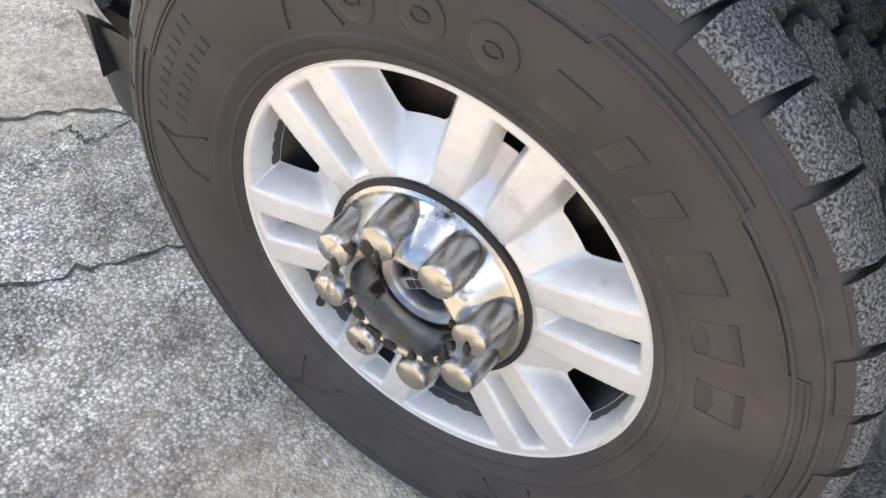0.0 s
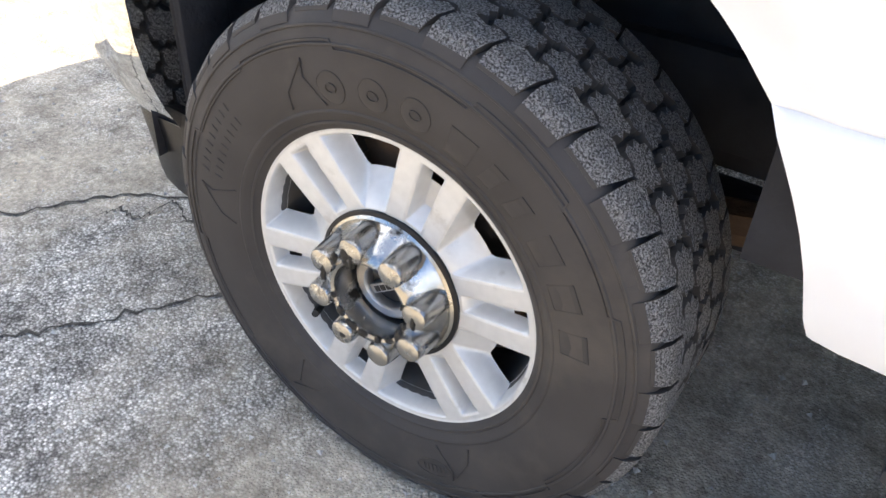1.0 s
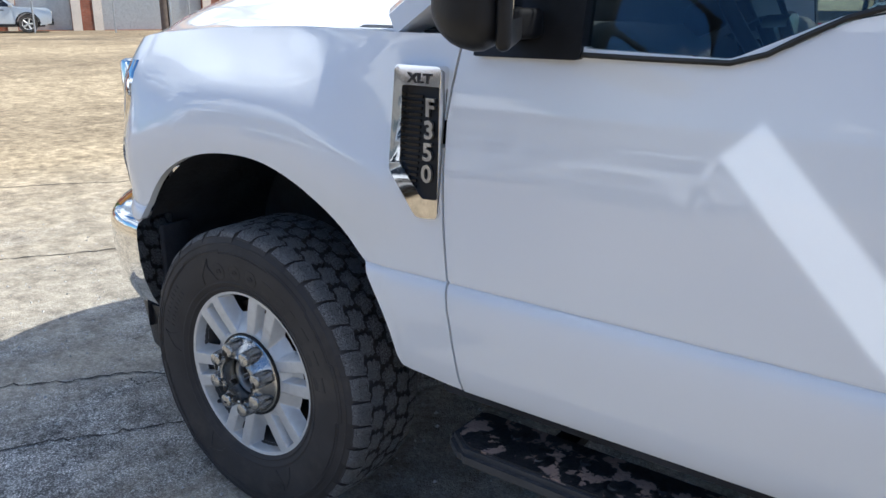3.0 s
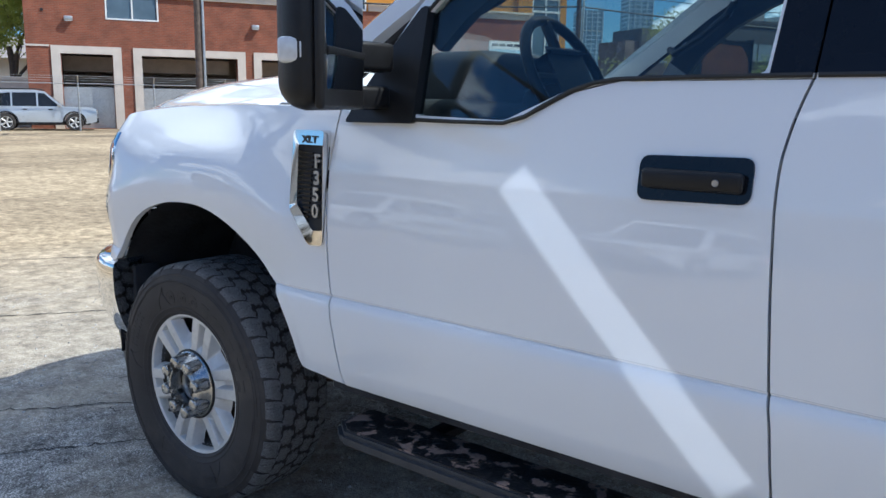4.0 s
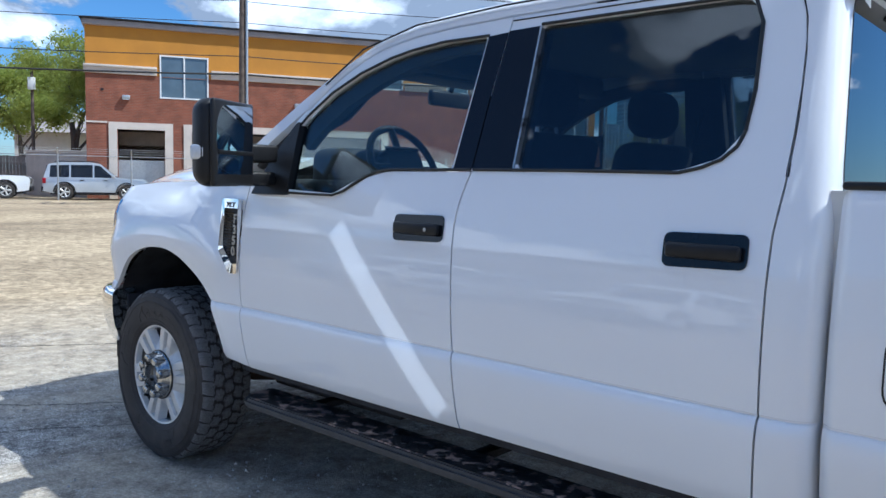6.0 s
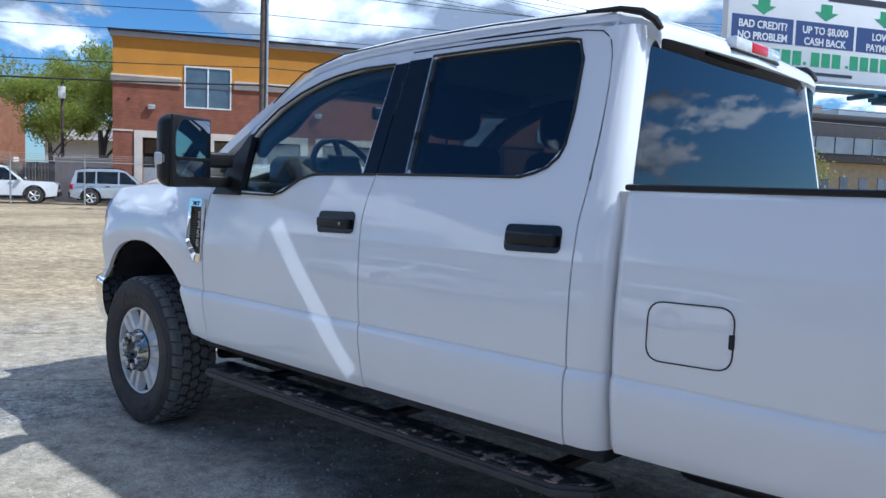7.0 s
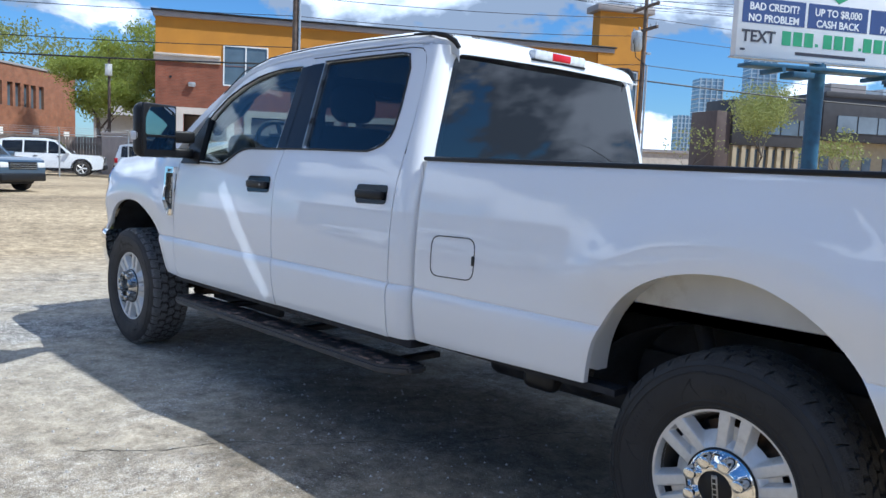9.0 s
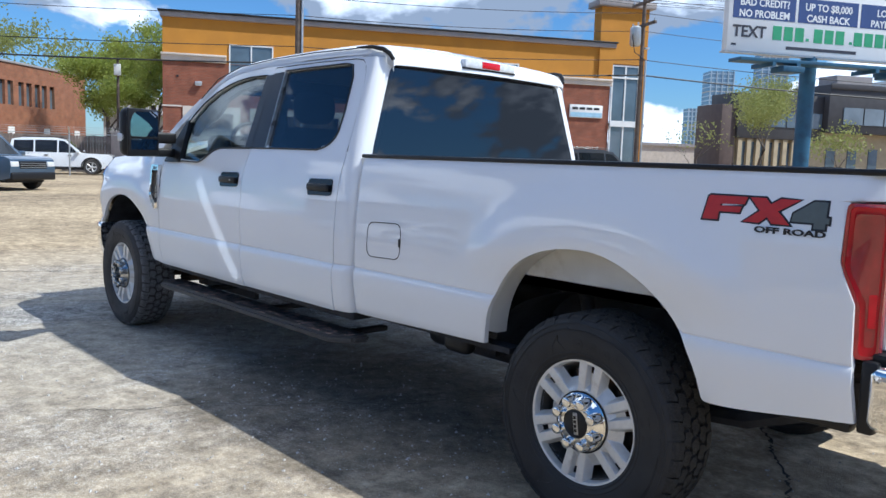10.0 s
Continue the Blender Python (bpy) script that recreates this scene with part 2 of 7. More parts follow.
def lathe(bm, prof, n=64, place=None, close=False, arc=math.tau, begin=0.0):
    """Turns (r, h) points round the y axis; h runs along -y (outwards from the vehicle's side)."""
    rings = []
    full = abs(arc - math.tau) < 1e-6
    steps = n if full else n + 1
    for i in range(steps):
        a = begin + arc * i / n
        ring = []
        for r, h in prof:
            co = Vector((r * math.cos(a), -h, r * math.sin(a)))
            ring.append(bm.verts.new(place @ co if place is not None else co))
        rings.append(ring)
    m = len(prof)
    for i in range(n):
        a, b = rings[i], rings[(i + 1) % steps]
        for j in range(m if close else m - 1):
            k = (j + 1) % m
            try:
                bm.faces.new((a[j], a[k], b[k], b[j]))
            except ValueError:
                pass
    bmesh.ops.remove_doubles(bm, verts=bm.verts, dist=1e-6)
    return bm


def tube(bm, pts, radius, n=8, caps=True):
    pts = [Vector(p) for p in pts]
    rings = []
    for i, p in enumerate(pts):
        d = (pts[min(i + 1, len(pts) - 1)] - pts[max(i - 1, 0)]).normalized()
        u = d.cross(Vector((0, 0, 1)) if abs(d.z) < 0.95 else Vector((1, 0, 0))).normalized()
        v = d.cross(u)
        r = radius[i] if isinstance(radius, (list, tuple)) else radius
        rings.append([bm.verts.new(p + (u * math.cos(k * math.tau / n) + v * math.sin(k * math.tau / n)) * r) for k in range(n)])
    for a, b in zip(rings, rings[1:]):
        for k in range(n):
            bm.faces.new((a[k], a[(k + 1) % n], b[(k + 1) % n], b[k]))
    if caps:
        bm.faces.new(rings[0])
        bm.faces.new(rings[-1][::-1])
    return bm


def plate(bm, outer, holes, to3d, depth):
    """A flat sheet with an outline and holes in 2D, mapped by to3d, and given a depth vector."""
    edges = []
    for loop in [outer, *holes]:
        vs = [bm.verts.new(to3d(*p)) for p in loop]
        edges += [bm.edges.new((vs[i], vs[(i + 1) % len(vs)])) for i in range(len(vs))]
    r = bmesh.ops.triangle_fill(bm, edges=edges, use_beauty=True, use_dissolve=False)
    faces = [g for g in r["geom"] if isinstance(g, bmesh.types.BMFace)]
    e = bmesh.ops.extrude_face_region(bm, geom=faces, use_keep_orig=True)
    bmesh.ops.translate(bm, verts=[g for g in e["geom"] if isinstance(g, bmesh.types.BMVert)], vec=Vector(depth))
    return bm


def rounded(pts, radius=0.02, n=4):
    """The corners of a 2D outline rounded."""
    out = []
    c = len(pts)
    for i in range(c):
        p, a, b = Vector(pts[i]), Vector(pts[i - 1]), Vector(pts[(i + 1) % c])
        ra = min(radius, (a - p).length * 0.45, (b - p).length * 0.45)
        s, e = p + (a - p).normalized() * ra, p + (b - p).normalized() * ra
        for k in range(n + 1):
            t = k / n
            q = s * (1 - t) ** 2 + p * 2 * t * (1 - t) + e * t * t
            out.append((q.x, q.y))
    return out


def lerp_table(table, v):
    if v <= table[0][0]:
        return table[0][1]
    for (a, b), (c, d) in zip(table, table[1:]):
        if v <= c:
            return b + (d - b) * (v - a) / (c - a)
    return table[-1][1]


def smooth(t):
    t = max(0.0, min(1.0, t))
    return t * t * (3 - 2 * t)


def skin(xs, levels, zb, zt, w, s, thick=0.022, shift=None):
    """A body panel: columns along x between a lower and an upper line, bulged to a half width w(x, z) on the side s, with a folded-in edge."""
    bm = bmesh.new()
    out, inn = [], []
    for x in xs:
        lo, hi = zb(x), zt(x)
        zs = [min(max(z, lo), hi) for z in [lo, *levels, hi]]
        px = [shift(x, z) if shift else x for z in zs]
        out.append([bm.verts.new((q, s * w(q, z), z)) for q, z in zip(px, zs)])
        inn.append([bm.verts.new((q, s * (w(q, z) - thick), z)) for q, z in zip(px, zs)])
    n, k = len(xs), len(levels) + 2

    def quad(*v):
        try:
            bm.faces.new(v)
        except ValueError:
            pass
    for i in range(n - 1):
        for j in range(k - 1):
            quad(out[i][j], out[i + 1][j], out[i + 1][j + 1], out[i][j + 1])
            quad(inn[i][j], inn[i][j + 1], inn[i + 1][j + 1], inn[i + 1][j])
        quad(out[i][0], inn[i][0], inn[i + 1][0], out[i + 1][0])
        quad(out[i][-1], out[i + 1][-1], inn[i + 1][-1], inn[i][-1])
    for j in range(k - 1):
        quad(out[0][j], out[0][j + 1], inn[0][j + 1], inn[0][j])
        quad(out[-1][j], inn[-1][j], inn[-1][j + 1], out[-1][j + 1])
    bmesh.ops.remove_doubles(bm, verts=bm.verts, dist=1e-5)
    bmesh.ops.dissolve_degenerate(bm, edges=bm.edges, dist=1e-6)
    return bm


def span(a, b, n):
    return [a + (b - a) * i / n for i in range(n + 1)]


def lettering(name, body, size, m, material, parent=None, depth=0.002, shear=0.0, bold=0.0, width=1.0, align='LEFT', label=""):
    """Raised letters turned into a mesh, lying in the plane of m."""
    cu = bpy.data.curves.new(name, 'FONT')
    cu.body, cu.size, cu.extrude, cu.shear, cu.offset, cu.align_x = body, size, depth, shear, bold, align
    cu.resolution_u = 3
    tmp = bpy.data.objects.new(name, cu)
    me = bpy.data.meshes.new_from_object(tmp)
    bpy.data.objects.remove(tmp)
    me.transform(m @ Matrix.Diagonal((width, 1, 1, 1)))
    me.materials.clear()
    me.materials.append(material)
    ob = new(name, me)
    ob.parent = parent
    return tagged(ob, label)


# ---- the pickup truck ----
truck = thing("pickup_truck", "white four-door pickup truck with chrome trim, parked on worn asphalt", "pickup truck")
WHEEL_Z, BASE = 0.41, 4.47

W_TABLE = [(0.55, 0.942), (0.565, 0.952), (0.60, 0.964), (0.68, 0.976), (0.76, 0.983), (0.795, 0.980), (0.811, 0.973), (0.8145, 0.9690), (0.8160, 0.9645), (0.8205, 0.9650), (0.8225, 0.9690),
           (0.86, 0.9715), (0.95, 0.9715), (1.05, 0.9665), (1.15, 0.9570), (1.23, 0.9455), (1.29, 0.9345), (1.33, 0.9255), (1.365, 0.917), (1.40, 0.908)]
LEVELS = [0.565, 0.58, 0.60, 0.63, 0.68, 0.72, 0.76, 0.78, 0.795, 0.805, 0.811, 0.8145, 0.8160, 0.8205, 0.8225, 0.845, 0.88, 0.92, 0.96, 1.0, 1.04, 1.08, 1.12, 1.16, 1.20, 1.23, 1.26, 1.29, 1.31, 1.33, 1.35, 1.37]


def half_width(x, z):
    return lerp_table(W_TABLE, z)


def green_y(z):
    """Half width of the cab above the belt line."""
    return 0.908 - (z - 1.40) * 0.305


def arch(xc, a, top, zc=0.50, e=2.25):
    def f(x):
        d = abs((x - xc) / a)
        return zc + (top - zc) * max(0.0, 1 - d ** e) ** (1 / e) if d < 1 else -1
    return f


F_LEFT, F_RIGHT = arch(0.030, 0.535, 1.025), arch(0.030, 0.490, 1.025, 0.50, 1.95)
R_LEFT, R_RIGHT = arch(4.42, 0.52, 1.057, 0.50, 2.3), arch(4.42, 0.515, 1.057, 0.50, 1.95)


def F_ARCH(x):
    return F_LEFT(x) if x < 0.03 else F_RIGHT(x)


def R_ARCH(x):
    return R_LEFT(x) if x < 4.42 else R_RIGHT(x)


def flare(x, z, xc, a, top, zc, bulge, wide):
    """The swelling round a wheel opening."""
    rr = ((abs(x - xc) / a) ** 2.2 + (max(z - zc, 0) / (top - zc)) ** 2.2) ** (1 / 2.2)
    crest = 1 - smooth((rr - 1.22) / wide)
    return bulge * smooth((z - 0.84) / 0.20) * crest - 0.006 * (1 - smooth((rr - 1.0) / 0.05))


def fender_w(x, z):
    w = half_width(x, min(z, 1.33)) + flare(x, z, 0.025, 0.505, 1.02, 0.50, 0.030, 0.30) * smooth((0.66 - x) / 0.18)
    if x < -0.40:
        w -= 0.30 * ((-0.40 - x) / 0.34) ** 2.4
    if z > 1.16:
        w -= 0.10 * smooth((z - 1.16) / 0.24) * smooth((0.55 - x) / 0.5)
    return w


def fender_top(x):
    return lerp_table([(-0.74, 1.225), (-0.66, 1.262), (-0.55, 1.288), (-0.40, 1.308), (-0.2, 1.325), (0.1, 1.335), (0.64, 1.335)], x)


def fender_bottom(x):
    a = F_ARCH(x)
    if a > 0:
        return max(a, 0.60 - 0.02) if x > 0 else max(a, 0.775)
    return 0.775 if x < 0 else 0.565 + 0.012 * smooth((0.64 - x) / 0.1)


SEAM_A = [(0.565, 0.694), (0.64, 0.684), (0.71, 0.676), (0.82, 0.660), (0.94, 0.650), (1.05, 0.643), (1.17, 0.642), (1.335, 0.664)]
SEAM_B = [(0.565, 1.862), (0.69, 1.853), (0.76, 1.848), (0.82, 1.838), (0.95, 1.829), (1.05, 1.822), (1.18, 1.814), (1.25, 1.815), (1.32, 1.827), (1.365, 1.839), (1.40, 1.850)]
SEAM_C = [(0.57, 2.818), (0.82, 2.824), (1.12, 2.821), (1.26, 2.824), (1.40, 2.840), (1.53, 2.845), (1.70, 2.838), (1.80, 2.826), (1.86, 2.808), (1.92, 2.75)]


def sway(a, b, x0, x1, gap=0.003):
    """Bends the edges of a panel from x0..x1 to the gap lines a and b."""
    def f(x, z):
        t = (x - x0) / (x1 - x0)
        p = lerp_table(a, z) + gap if a else x0
        q = lerp_table(b, z) - gap if b else x1
        return p + (q - p) * t
    return f


def cab_side(s, side):
    """Fender, doors, pillar and glass of one side (s: -1 or 1)."""
    xs = sorted(set(span(-0.74, -0.51, 14) + span(-0.505, 0.525, 66) + span(0.53, 0.637, 6) + [-0.5048, -0.503, 0.5185, 0.5198]))
    part("front_fender", skin(xs, LEVELS, fender_bottom, fender_top, fender_w, s, 0.022, lambda x, z: x if x < 0.54 else 0.54 + (x - 0.54) * (lerp_table(SEAM_A, z) - 0.003 - 0.54) / 0.097), M_PAINT, truck)
    # front door
    def d_top(x):
        return lerp_table([(0.644, 1.335), (0.70, 1.318), (1.20, 1.300), (1.27, 1.325), (1.36, 1.375), (1.46, 1.398), (1.85, 1.40)], x)
    fd = part("front_door", skin(span(0.644, 1.846, 30), LEVELS, lambda x: 0.562, d_top, half_width, s, 0.022, sway(SEAM_A, SEAM_B, 0.644, 1.846)), M_PAINT, truck)
    rd = part("rear_door", skin(span(1.852, 2.812, 24), LEVELS, lambda x: 0.566, lambda x: 1.40, half_width, s, 0.022, sway(SEAM_B, SEAM_C, 1.852, 2.812)), M_PAINT, truck)
    tuck = [(2.86, 0.0), (2.89, 0.003), (2.915, 0.010), (2.932, 0.022), (2.942, 0.038), (2.948, 0.060), (2.950, 0.090)]
    part("rear_pillar", skin(span(2.818, 2.86, 3) + [x for x, _ in tuck[1:]], LEVELS + [1.45, 1.50, 1.55, 1.60, 1.65, 1.70, 1.75, 1.80, 1.85], lambda x: 0.57, lambda x: 1.90,
         lambda x, z: (half_width(x, z) if z < 1.40 else green_y(z) + 0.004) - lerp_table(tuck, x + 0.05 * max(0, z - 1.30) / 0.57 * smooth((x - 2.84) / 0.06)) , s, 0.03,
         lambda x, z: x + (lerp_table(SEAM_C, z) + 0.003 - 2.818) * max(0, (2.90 - x) / 0.082) - 0.05 * max(0, z - 1.30) / 0.57 * smooth((x - 2.86) / 0.07)), M_PAINT, truck)
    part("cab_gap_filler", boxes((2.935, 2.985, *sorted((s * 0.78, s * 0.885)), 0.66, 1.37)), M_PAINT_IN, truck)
    up = lambda x, z: (x, s * green_y(z), z)
    inward = (0, -s * 0.03, 0)
    glass_f = rounded([(0.930, 1.318), (1.20, 1.312), (1.36, 1.385), (1.46, 1.408), (1.765, 1.412), (1.795, 1.852), (1.60, 1.850), (1.45, 1.833), (1.35, 1.812), (1.20, 1.765), (1.06, 1.697), (0.945, 1.610), (0.908, 1.572)], 0.012, 2)
    frame_f = [(0.70, 1.302), (0.76, 1.42), (0.875, 1.595), (0.98, 1.69), (1.09, 1.772), (1.20, 1.826), (1.32, 1.866), (1.46, 1.885), (1.62, 1.906), (1.78, 1.915), (1.885, 1.918), (1.862, 1.65), (1.849, 1.402), (1.46, 1.400), (1.36, 1.377), (1.215, 1.302)]
    bm = plate(bmesh.new(), frame_f, [glass_f], up, inward)
    part("door_frame", bm, M_PAINT, fd)
    bm = plate(bmesh.new(), [(x, z) for x, z in glass_f], [], lambda x, z: (x, s * (green_y(z) - 0.014), z), (0, -s * 0.004, 0))
    g = part("window_glass", bm, G_CLEAR, fd, "clear front window glass", 0)
    g.visible_shadow = False
    glass_r = rounded([(2.02, 1.412), (2.56, 1.412), (2.665, 1.445), (2.715, 1.51), (2.722, 1.62), (2.712, 1.80), (2.685, 1.862), (2.63, 1.872), (2.01, 1.868)], 0.02, 3)
    frame_r = [(1.854, 1.392), (1.867, 1.65), (1.890, 1.918), (2.40, 1.927), (2.70, 1.926), (2.785, 1.895), (2.815, 1.84), (2.832, 1.74), (2.838, 1.62), (2.838, 1.50), (2.834, 1.392)]
    part("door_frame", plate(bmesh.new(), frame_r, [glass_r], up, inward), M_PAINT, rd)
    bm = plate(bmesh.new(), glass_r, [], lambda x, z: (x, s * (green_y(z) - 0.014), z), (0, -s * 0.004, 0))
    g = part("window_glass", bm, G_DARK, rd, "dark tinted rear window glass", 0)
    g.visible_shadow = False
    # black pillar covers and belt seals
    proud = lambda x, z: (x, s * (green_y(z) + 0.003), z)
    part("pillar_cover", plate(bmesh.new(), [(1.772, 1.412), (1.850, 1.412), (1.862, 1.65), (1.880, 1.860), (1.800, 1.854)], [], proud, inward), M_GLOSS, fd)
    part("pillar_cover", plate(bmesh.new(), [(1.855, 1.412), (2.012, 1.412), (2.004, 1.868), (1.885, 1.864), (1.867, 1.65)], [], proud, inward), M_GLOSS, rd)
    part("window_channel", plate(bmesh.new(), [(2.014, 1.412), (2.021, 1.412), (2.013, 1.868), (2.006, 1.868)], [], lambda x, z: (x, s * (green_y(z) + 0.005), z), inward), M_STEEL, rd)
    def belt(pts):
        b = bmesh.new()
        tube(b, [(x, s * (green_y(z) + 0.002), z) for x, z in pts], 0.0055, 6)
        return b
    part("belt_seal", belt([(0.90, 1.308), (1.05, 1.306), (1.20, 1.306), (1.255, 1.322), (1.30, 1.348), (1.36, 1.379), (1.41, 1.395), (1.46, 1.403), (1.60, 1.406), (1.848, 1.408)]), M_RUBBER_SEAL, fd)
    part("belt_seal", belt([(1.858, 1.408), (2.2, 1.409), (2.56, 1.407), (2.62, 1.421), (2.67, 1.442), (2.705, 1.475), (2.72, 1.515), (2.727, 1.62), (2.717, 1.80), (2.688, 1.867), (2.63, 1.877), (2.3, 1.876), (2.01, 1.873)]), M_RUBBER_SEAL, rd)
    part("window_seal", belt([(0.905, 1.575), (0.943, 1.616), (1.06, 1.703), (1.20, 1.771), (1.35, 1.818), (1.45, 1.838), (1.60, 1.855), (1.80, 1.857)]), M_RUBBER_SEAL, fd)
    # dark shut faces behind the gaps
    for a, b, top in ((0.60, 0.68, 1.28), (1.81, 1.89, 1.33), (2.78, 2.85, 1.33)):
        part("door_jamb", boxes((a, b, *sorted((s * 0.88, s * 0.915)), 0.58, top)), M_RUBBER_SEAL, truck)
    line = [(2.842, 1.40), (2.847, 1.52), (2.841, 1.70), (2.828, 1.80), (2.806, 1.862), (2.77, 1.888), (2.70, 1.898), (2.35, 1.903), (1.889, 1.898)]
    part("door_seam", tube(bmesh.new(), [(x, s * (green_y(z) + 0.0012), z) for x, z in line], 0.0024, 6), M_RUBBER_SEAL, truck)
    # painted rail between the door frames and the roof
    bm = bmesh.new()
    rail = [(0.95, 1.60, 1.69), (1.10, 1.74, 1.80), (1.20, 1.80, 1.852), (1.32, 1.84, 1.895), (1.46, 1.865, 1.92), (1.62, 1.878, 1.933), (1.85, 1.885, 1.943), (2.2, 1.89, 1.949), (2.6, 1.89, 1.949), (2.82, 1.84, 1.94)]
    rows = [[bm.verts.new((x, s * (green_y(z) - d), z)) for d, z in ((0.010, za), (0.005, (za + zb) / 2), (0.004, zb), (0.03, zb))] for x, za, zb in rail]
    for a, b in zip(rows, rows[1:]):
        for j in range(3):
            bm.faces.new((a[j], a[j + 1], b[j + 1], b[j]))
    part("roof_rail", bm, M_PAINT, truck)
    # rocker under the doors
    part("rocker_panel", boxes((0.62, 2.95, *sorted((s * 0.80, s * 0.93)), 0.53, 0.572), bevel=0.01), M_UNDER, truck)
    # door trim on the inside
    for d, a, b in ((fd, 0.75, 1.80), (rd, 1.90, 2.78)):
        part("door_trim", boxes((a, b, *sorted((s * 0.80, s * 0.885)), 0.62, 1.30 if d == fd else 1.375), bevel=0.02), M_INTERIOR, d)
    # handles
    for d, x0, x1, lock in ((fd, 1.545, 1.772, True), (rd, 2.548, 2.772, False)):
        bm = bmesh.new()
        plate(bm, rounded([(x0, 1.162), (x1, 1.168), (x1, 1.256), (x0, 1.252)], 0.022, 4), [], lambda x, z: (x, s * (half_width(x, z) + 0.005), z), (0, -s * 0.012, 0))
        h = part("door_handle", bm, M_GLOSS, d, "black recessed handle plate")
        bm = bmesh.new()
        box(bm, x0 + 0.012, x1 - 0.012, *sorted((s * 0.956, s * 0.976)), 1.188, 1.228, 0.010, 3)
        box(bm, x0 + 0.015, x0 + 0.05, *sorted((s * 0.935, s * 0.97)), 1.192, 1.224, 0.006)
        box(bm, x1 - 0.05, x1 - 0.015, *sorted((s * 0.935, s * 0.97)), 1.192, 1.224, 0.006)
        part("grip", bm, M_BLACK, h)
        if lock:
            bm = lathe(bmesh.new(), [(0, 0.9775), (0.006, 0.9775), (0.0075, 0.975), (0.0075, 0.96)], 16, Matrix.Translation((x1 - 0.062, 0, 1.207)) @ Matrix.Diagonal((1, -s, 1, 1)))
            part("lock", bm, M_STEEL, h)


for s, side in ((-1, "left"), (1, "right")):
    cab_side(s, side)

# roof, with raised edges and a gentle crown
def roof_mesh():
    bm = bmesh.new()
    edge = [(0.93, 1.665), (1.00, 1.722), (1.10, 1.795), (1.20, 1.85), (1.262, 1.874), (1.268, 1.876), (1.32, 1.892), (1.46, 1.918), (1.62, 1.932), (1.85, 1.942), (2.2, 1.948), (2.6, 1.948), (2.80, 1.942), (2.88, 1.93), (2.925, 1.905), (2.945, 1.875)]
    rows = []
    for x, z in edge:
        yh = (green_y(z) + 0.010) * (1 - 0.10 * smooth((x - 2.80) / 0.145))
        lift = 0.075 * smooth((x - 0.98) / 0.5) * (1 - smooth((x - 2.55) / 0.40)) + 0.012
        row = []
        hold = 0.925 if x < 1.265 else 0.0
        for f, u in ((1.0, -0.035), (1.0, -0.006), (0.985, 0.012), (0.955, 0.024), (0.90, 0.034), (0.8, 0.045), (0.6, 0.058), (0.3, 0.068), (0.0, 0.071)):
            if f < hold:
                f, u = hold - (hold - f) * 0.01, 0.030 - (hold - f) * 0.01
            row.append((x + (0.02 * (1 - f) if x > 2.85 else -0.06 * (1 - f * f) if x < 1.35 else 0), yh * f, z + (u if u < 0 else u * (lift / 0.075))))
        full = [(a, -b, c) for a, b, c in row] + [(a, b, c) for a, b, c in row[-2::-1]]
        rows.append([bm.verts.new(p) for p in full])
    for a, b in zip(rows, rows[1:]):
        for j in range(len(a) - 1):
            if j in (7, 8) and b[j].co.x < 1.264:
                continue
            bm.faces.new((a[j], a[j + 1], b[j + 1], b[j]))
    g = bmesh.ops.extrude_face_region(bm, geom=list(bm.faces), use_keep_orig=True)
    bmesh.ops.translate(bm, verts=[v for v in g["geom"] if isinstance(v, bmesh.types.BMVert)], vec=(0, 0, -0.02))
    return bm


part("roof", roof_mesh(), M_PAINT, truck)
part("headliner", boxes((1.30, 2.86, -0.70, 0.70, 1.895, 1.912), bevel=0.008), M_HEADLINER, truck)
for s in (-1, 1):
    bm = bmesh.new()
    tube(bm, [(1.02, s * 0.822, 1.735), (1.20, s * 0.788, 1.862), (1.46, s * 0.765, 1.929), (1.85, s * 0.757, 1.953), (2.3, s * 0.755, 1.960), (2.8, s * 0.750, 1.953), (2.90, s * 0.722, 1.935), (2.945, s * 0.695, 1.885)], 0.0035, 6)
    part("roof_moulding", bm, M_BLACK, truck)
    part("moulding_end", tube(bmesh.new(), [(2.70, s * 0.755, 1.957), (2.82, s * 0.747, 1.954), (2.89, s * 0.726, 1.940), (2.925, s * 0.708, 1.915), (2.943, s * 0.697, 1.885)], [0.006, 0.010, 0.013, 0.013, 0.010], 8), M_BLACK, truck)
    # windscreen pillar
    bm = bmesh.new()
    line = [(0.48, 0.912, 1.36), (0.62, 0.885, 1.465), (0.76, 0.862, 1.562), (0.90, 0.836, 1.655), (1.02, 0.806, 1.735), (1.16, 0.778, 1.815), (1.30, 0.76, 1.88)]
    rows = []
    for x, y, z in line:
        rows.append([bm.verts.new(p) for p in ((x - 0.0, s * (y + 0.006), z - 0.03), (x - 0.02, s * (y + 0.004), z + 0.01), (x - 0.045, s * (y - 0.03), z + 0.022), (x - 0.055, s * (y - 0.085), z + 0.018), (x + 0.02, s * (y - 0.085), z - 0.04))])
    for a, b in zip(rows, rows[1:]):
        for j in range(5):
            bm.faces.new((a[j], a[(j + 1) % 5], b[(j + 1) % 5], b[j]))
    part("windscreen_pillar", bm, M_PAINT, truck)
bm = bmesh.new()
n = 12
rows = []
for i in range(7):
    t = i / 6
    rows.append([bm.verts.new((0.42 + 0.86 * t - 0.22 * (1 - (2 * k / n - 1) ** 2) * (1 - t * 0.4), (0.84 - 0.13 * t) * (2 * k / n - 1), 1.375 + 0.545 * t - 0.02 * (1 - t) * t)) for k in range(n + 1)])
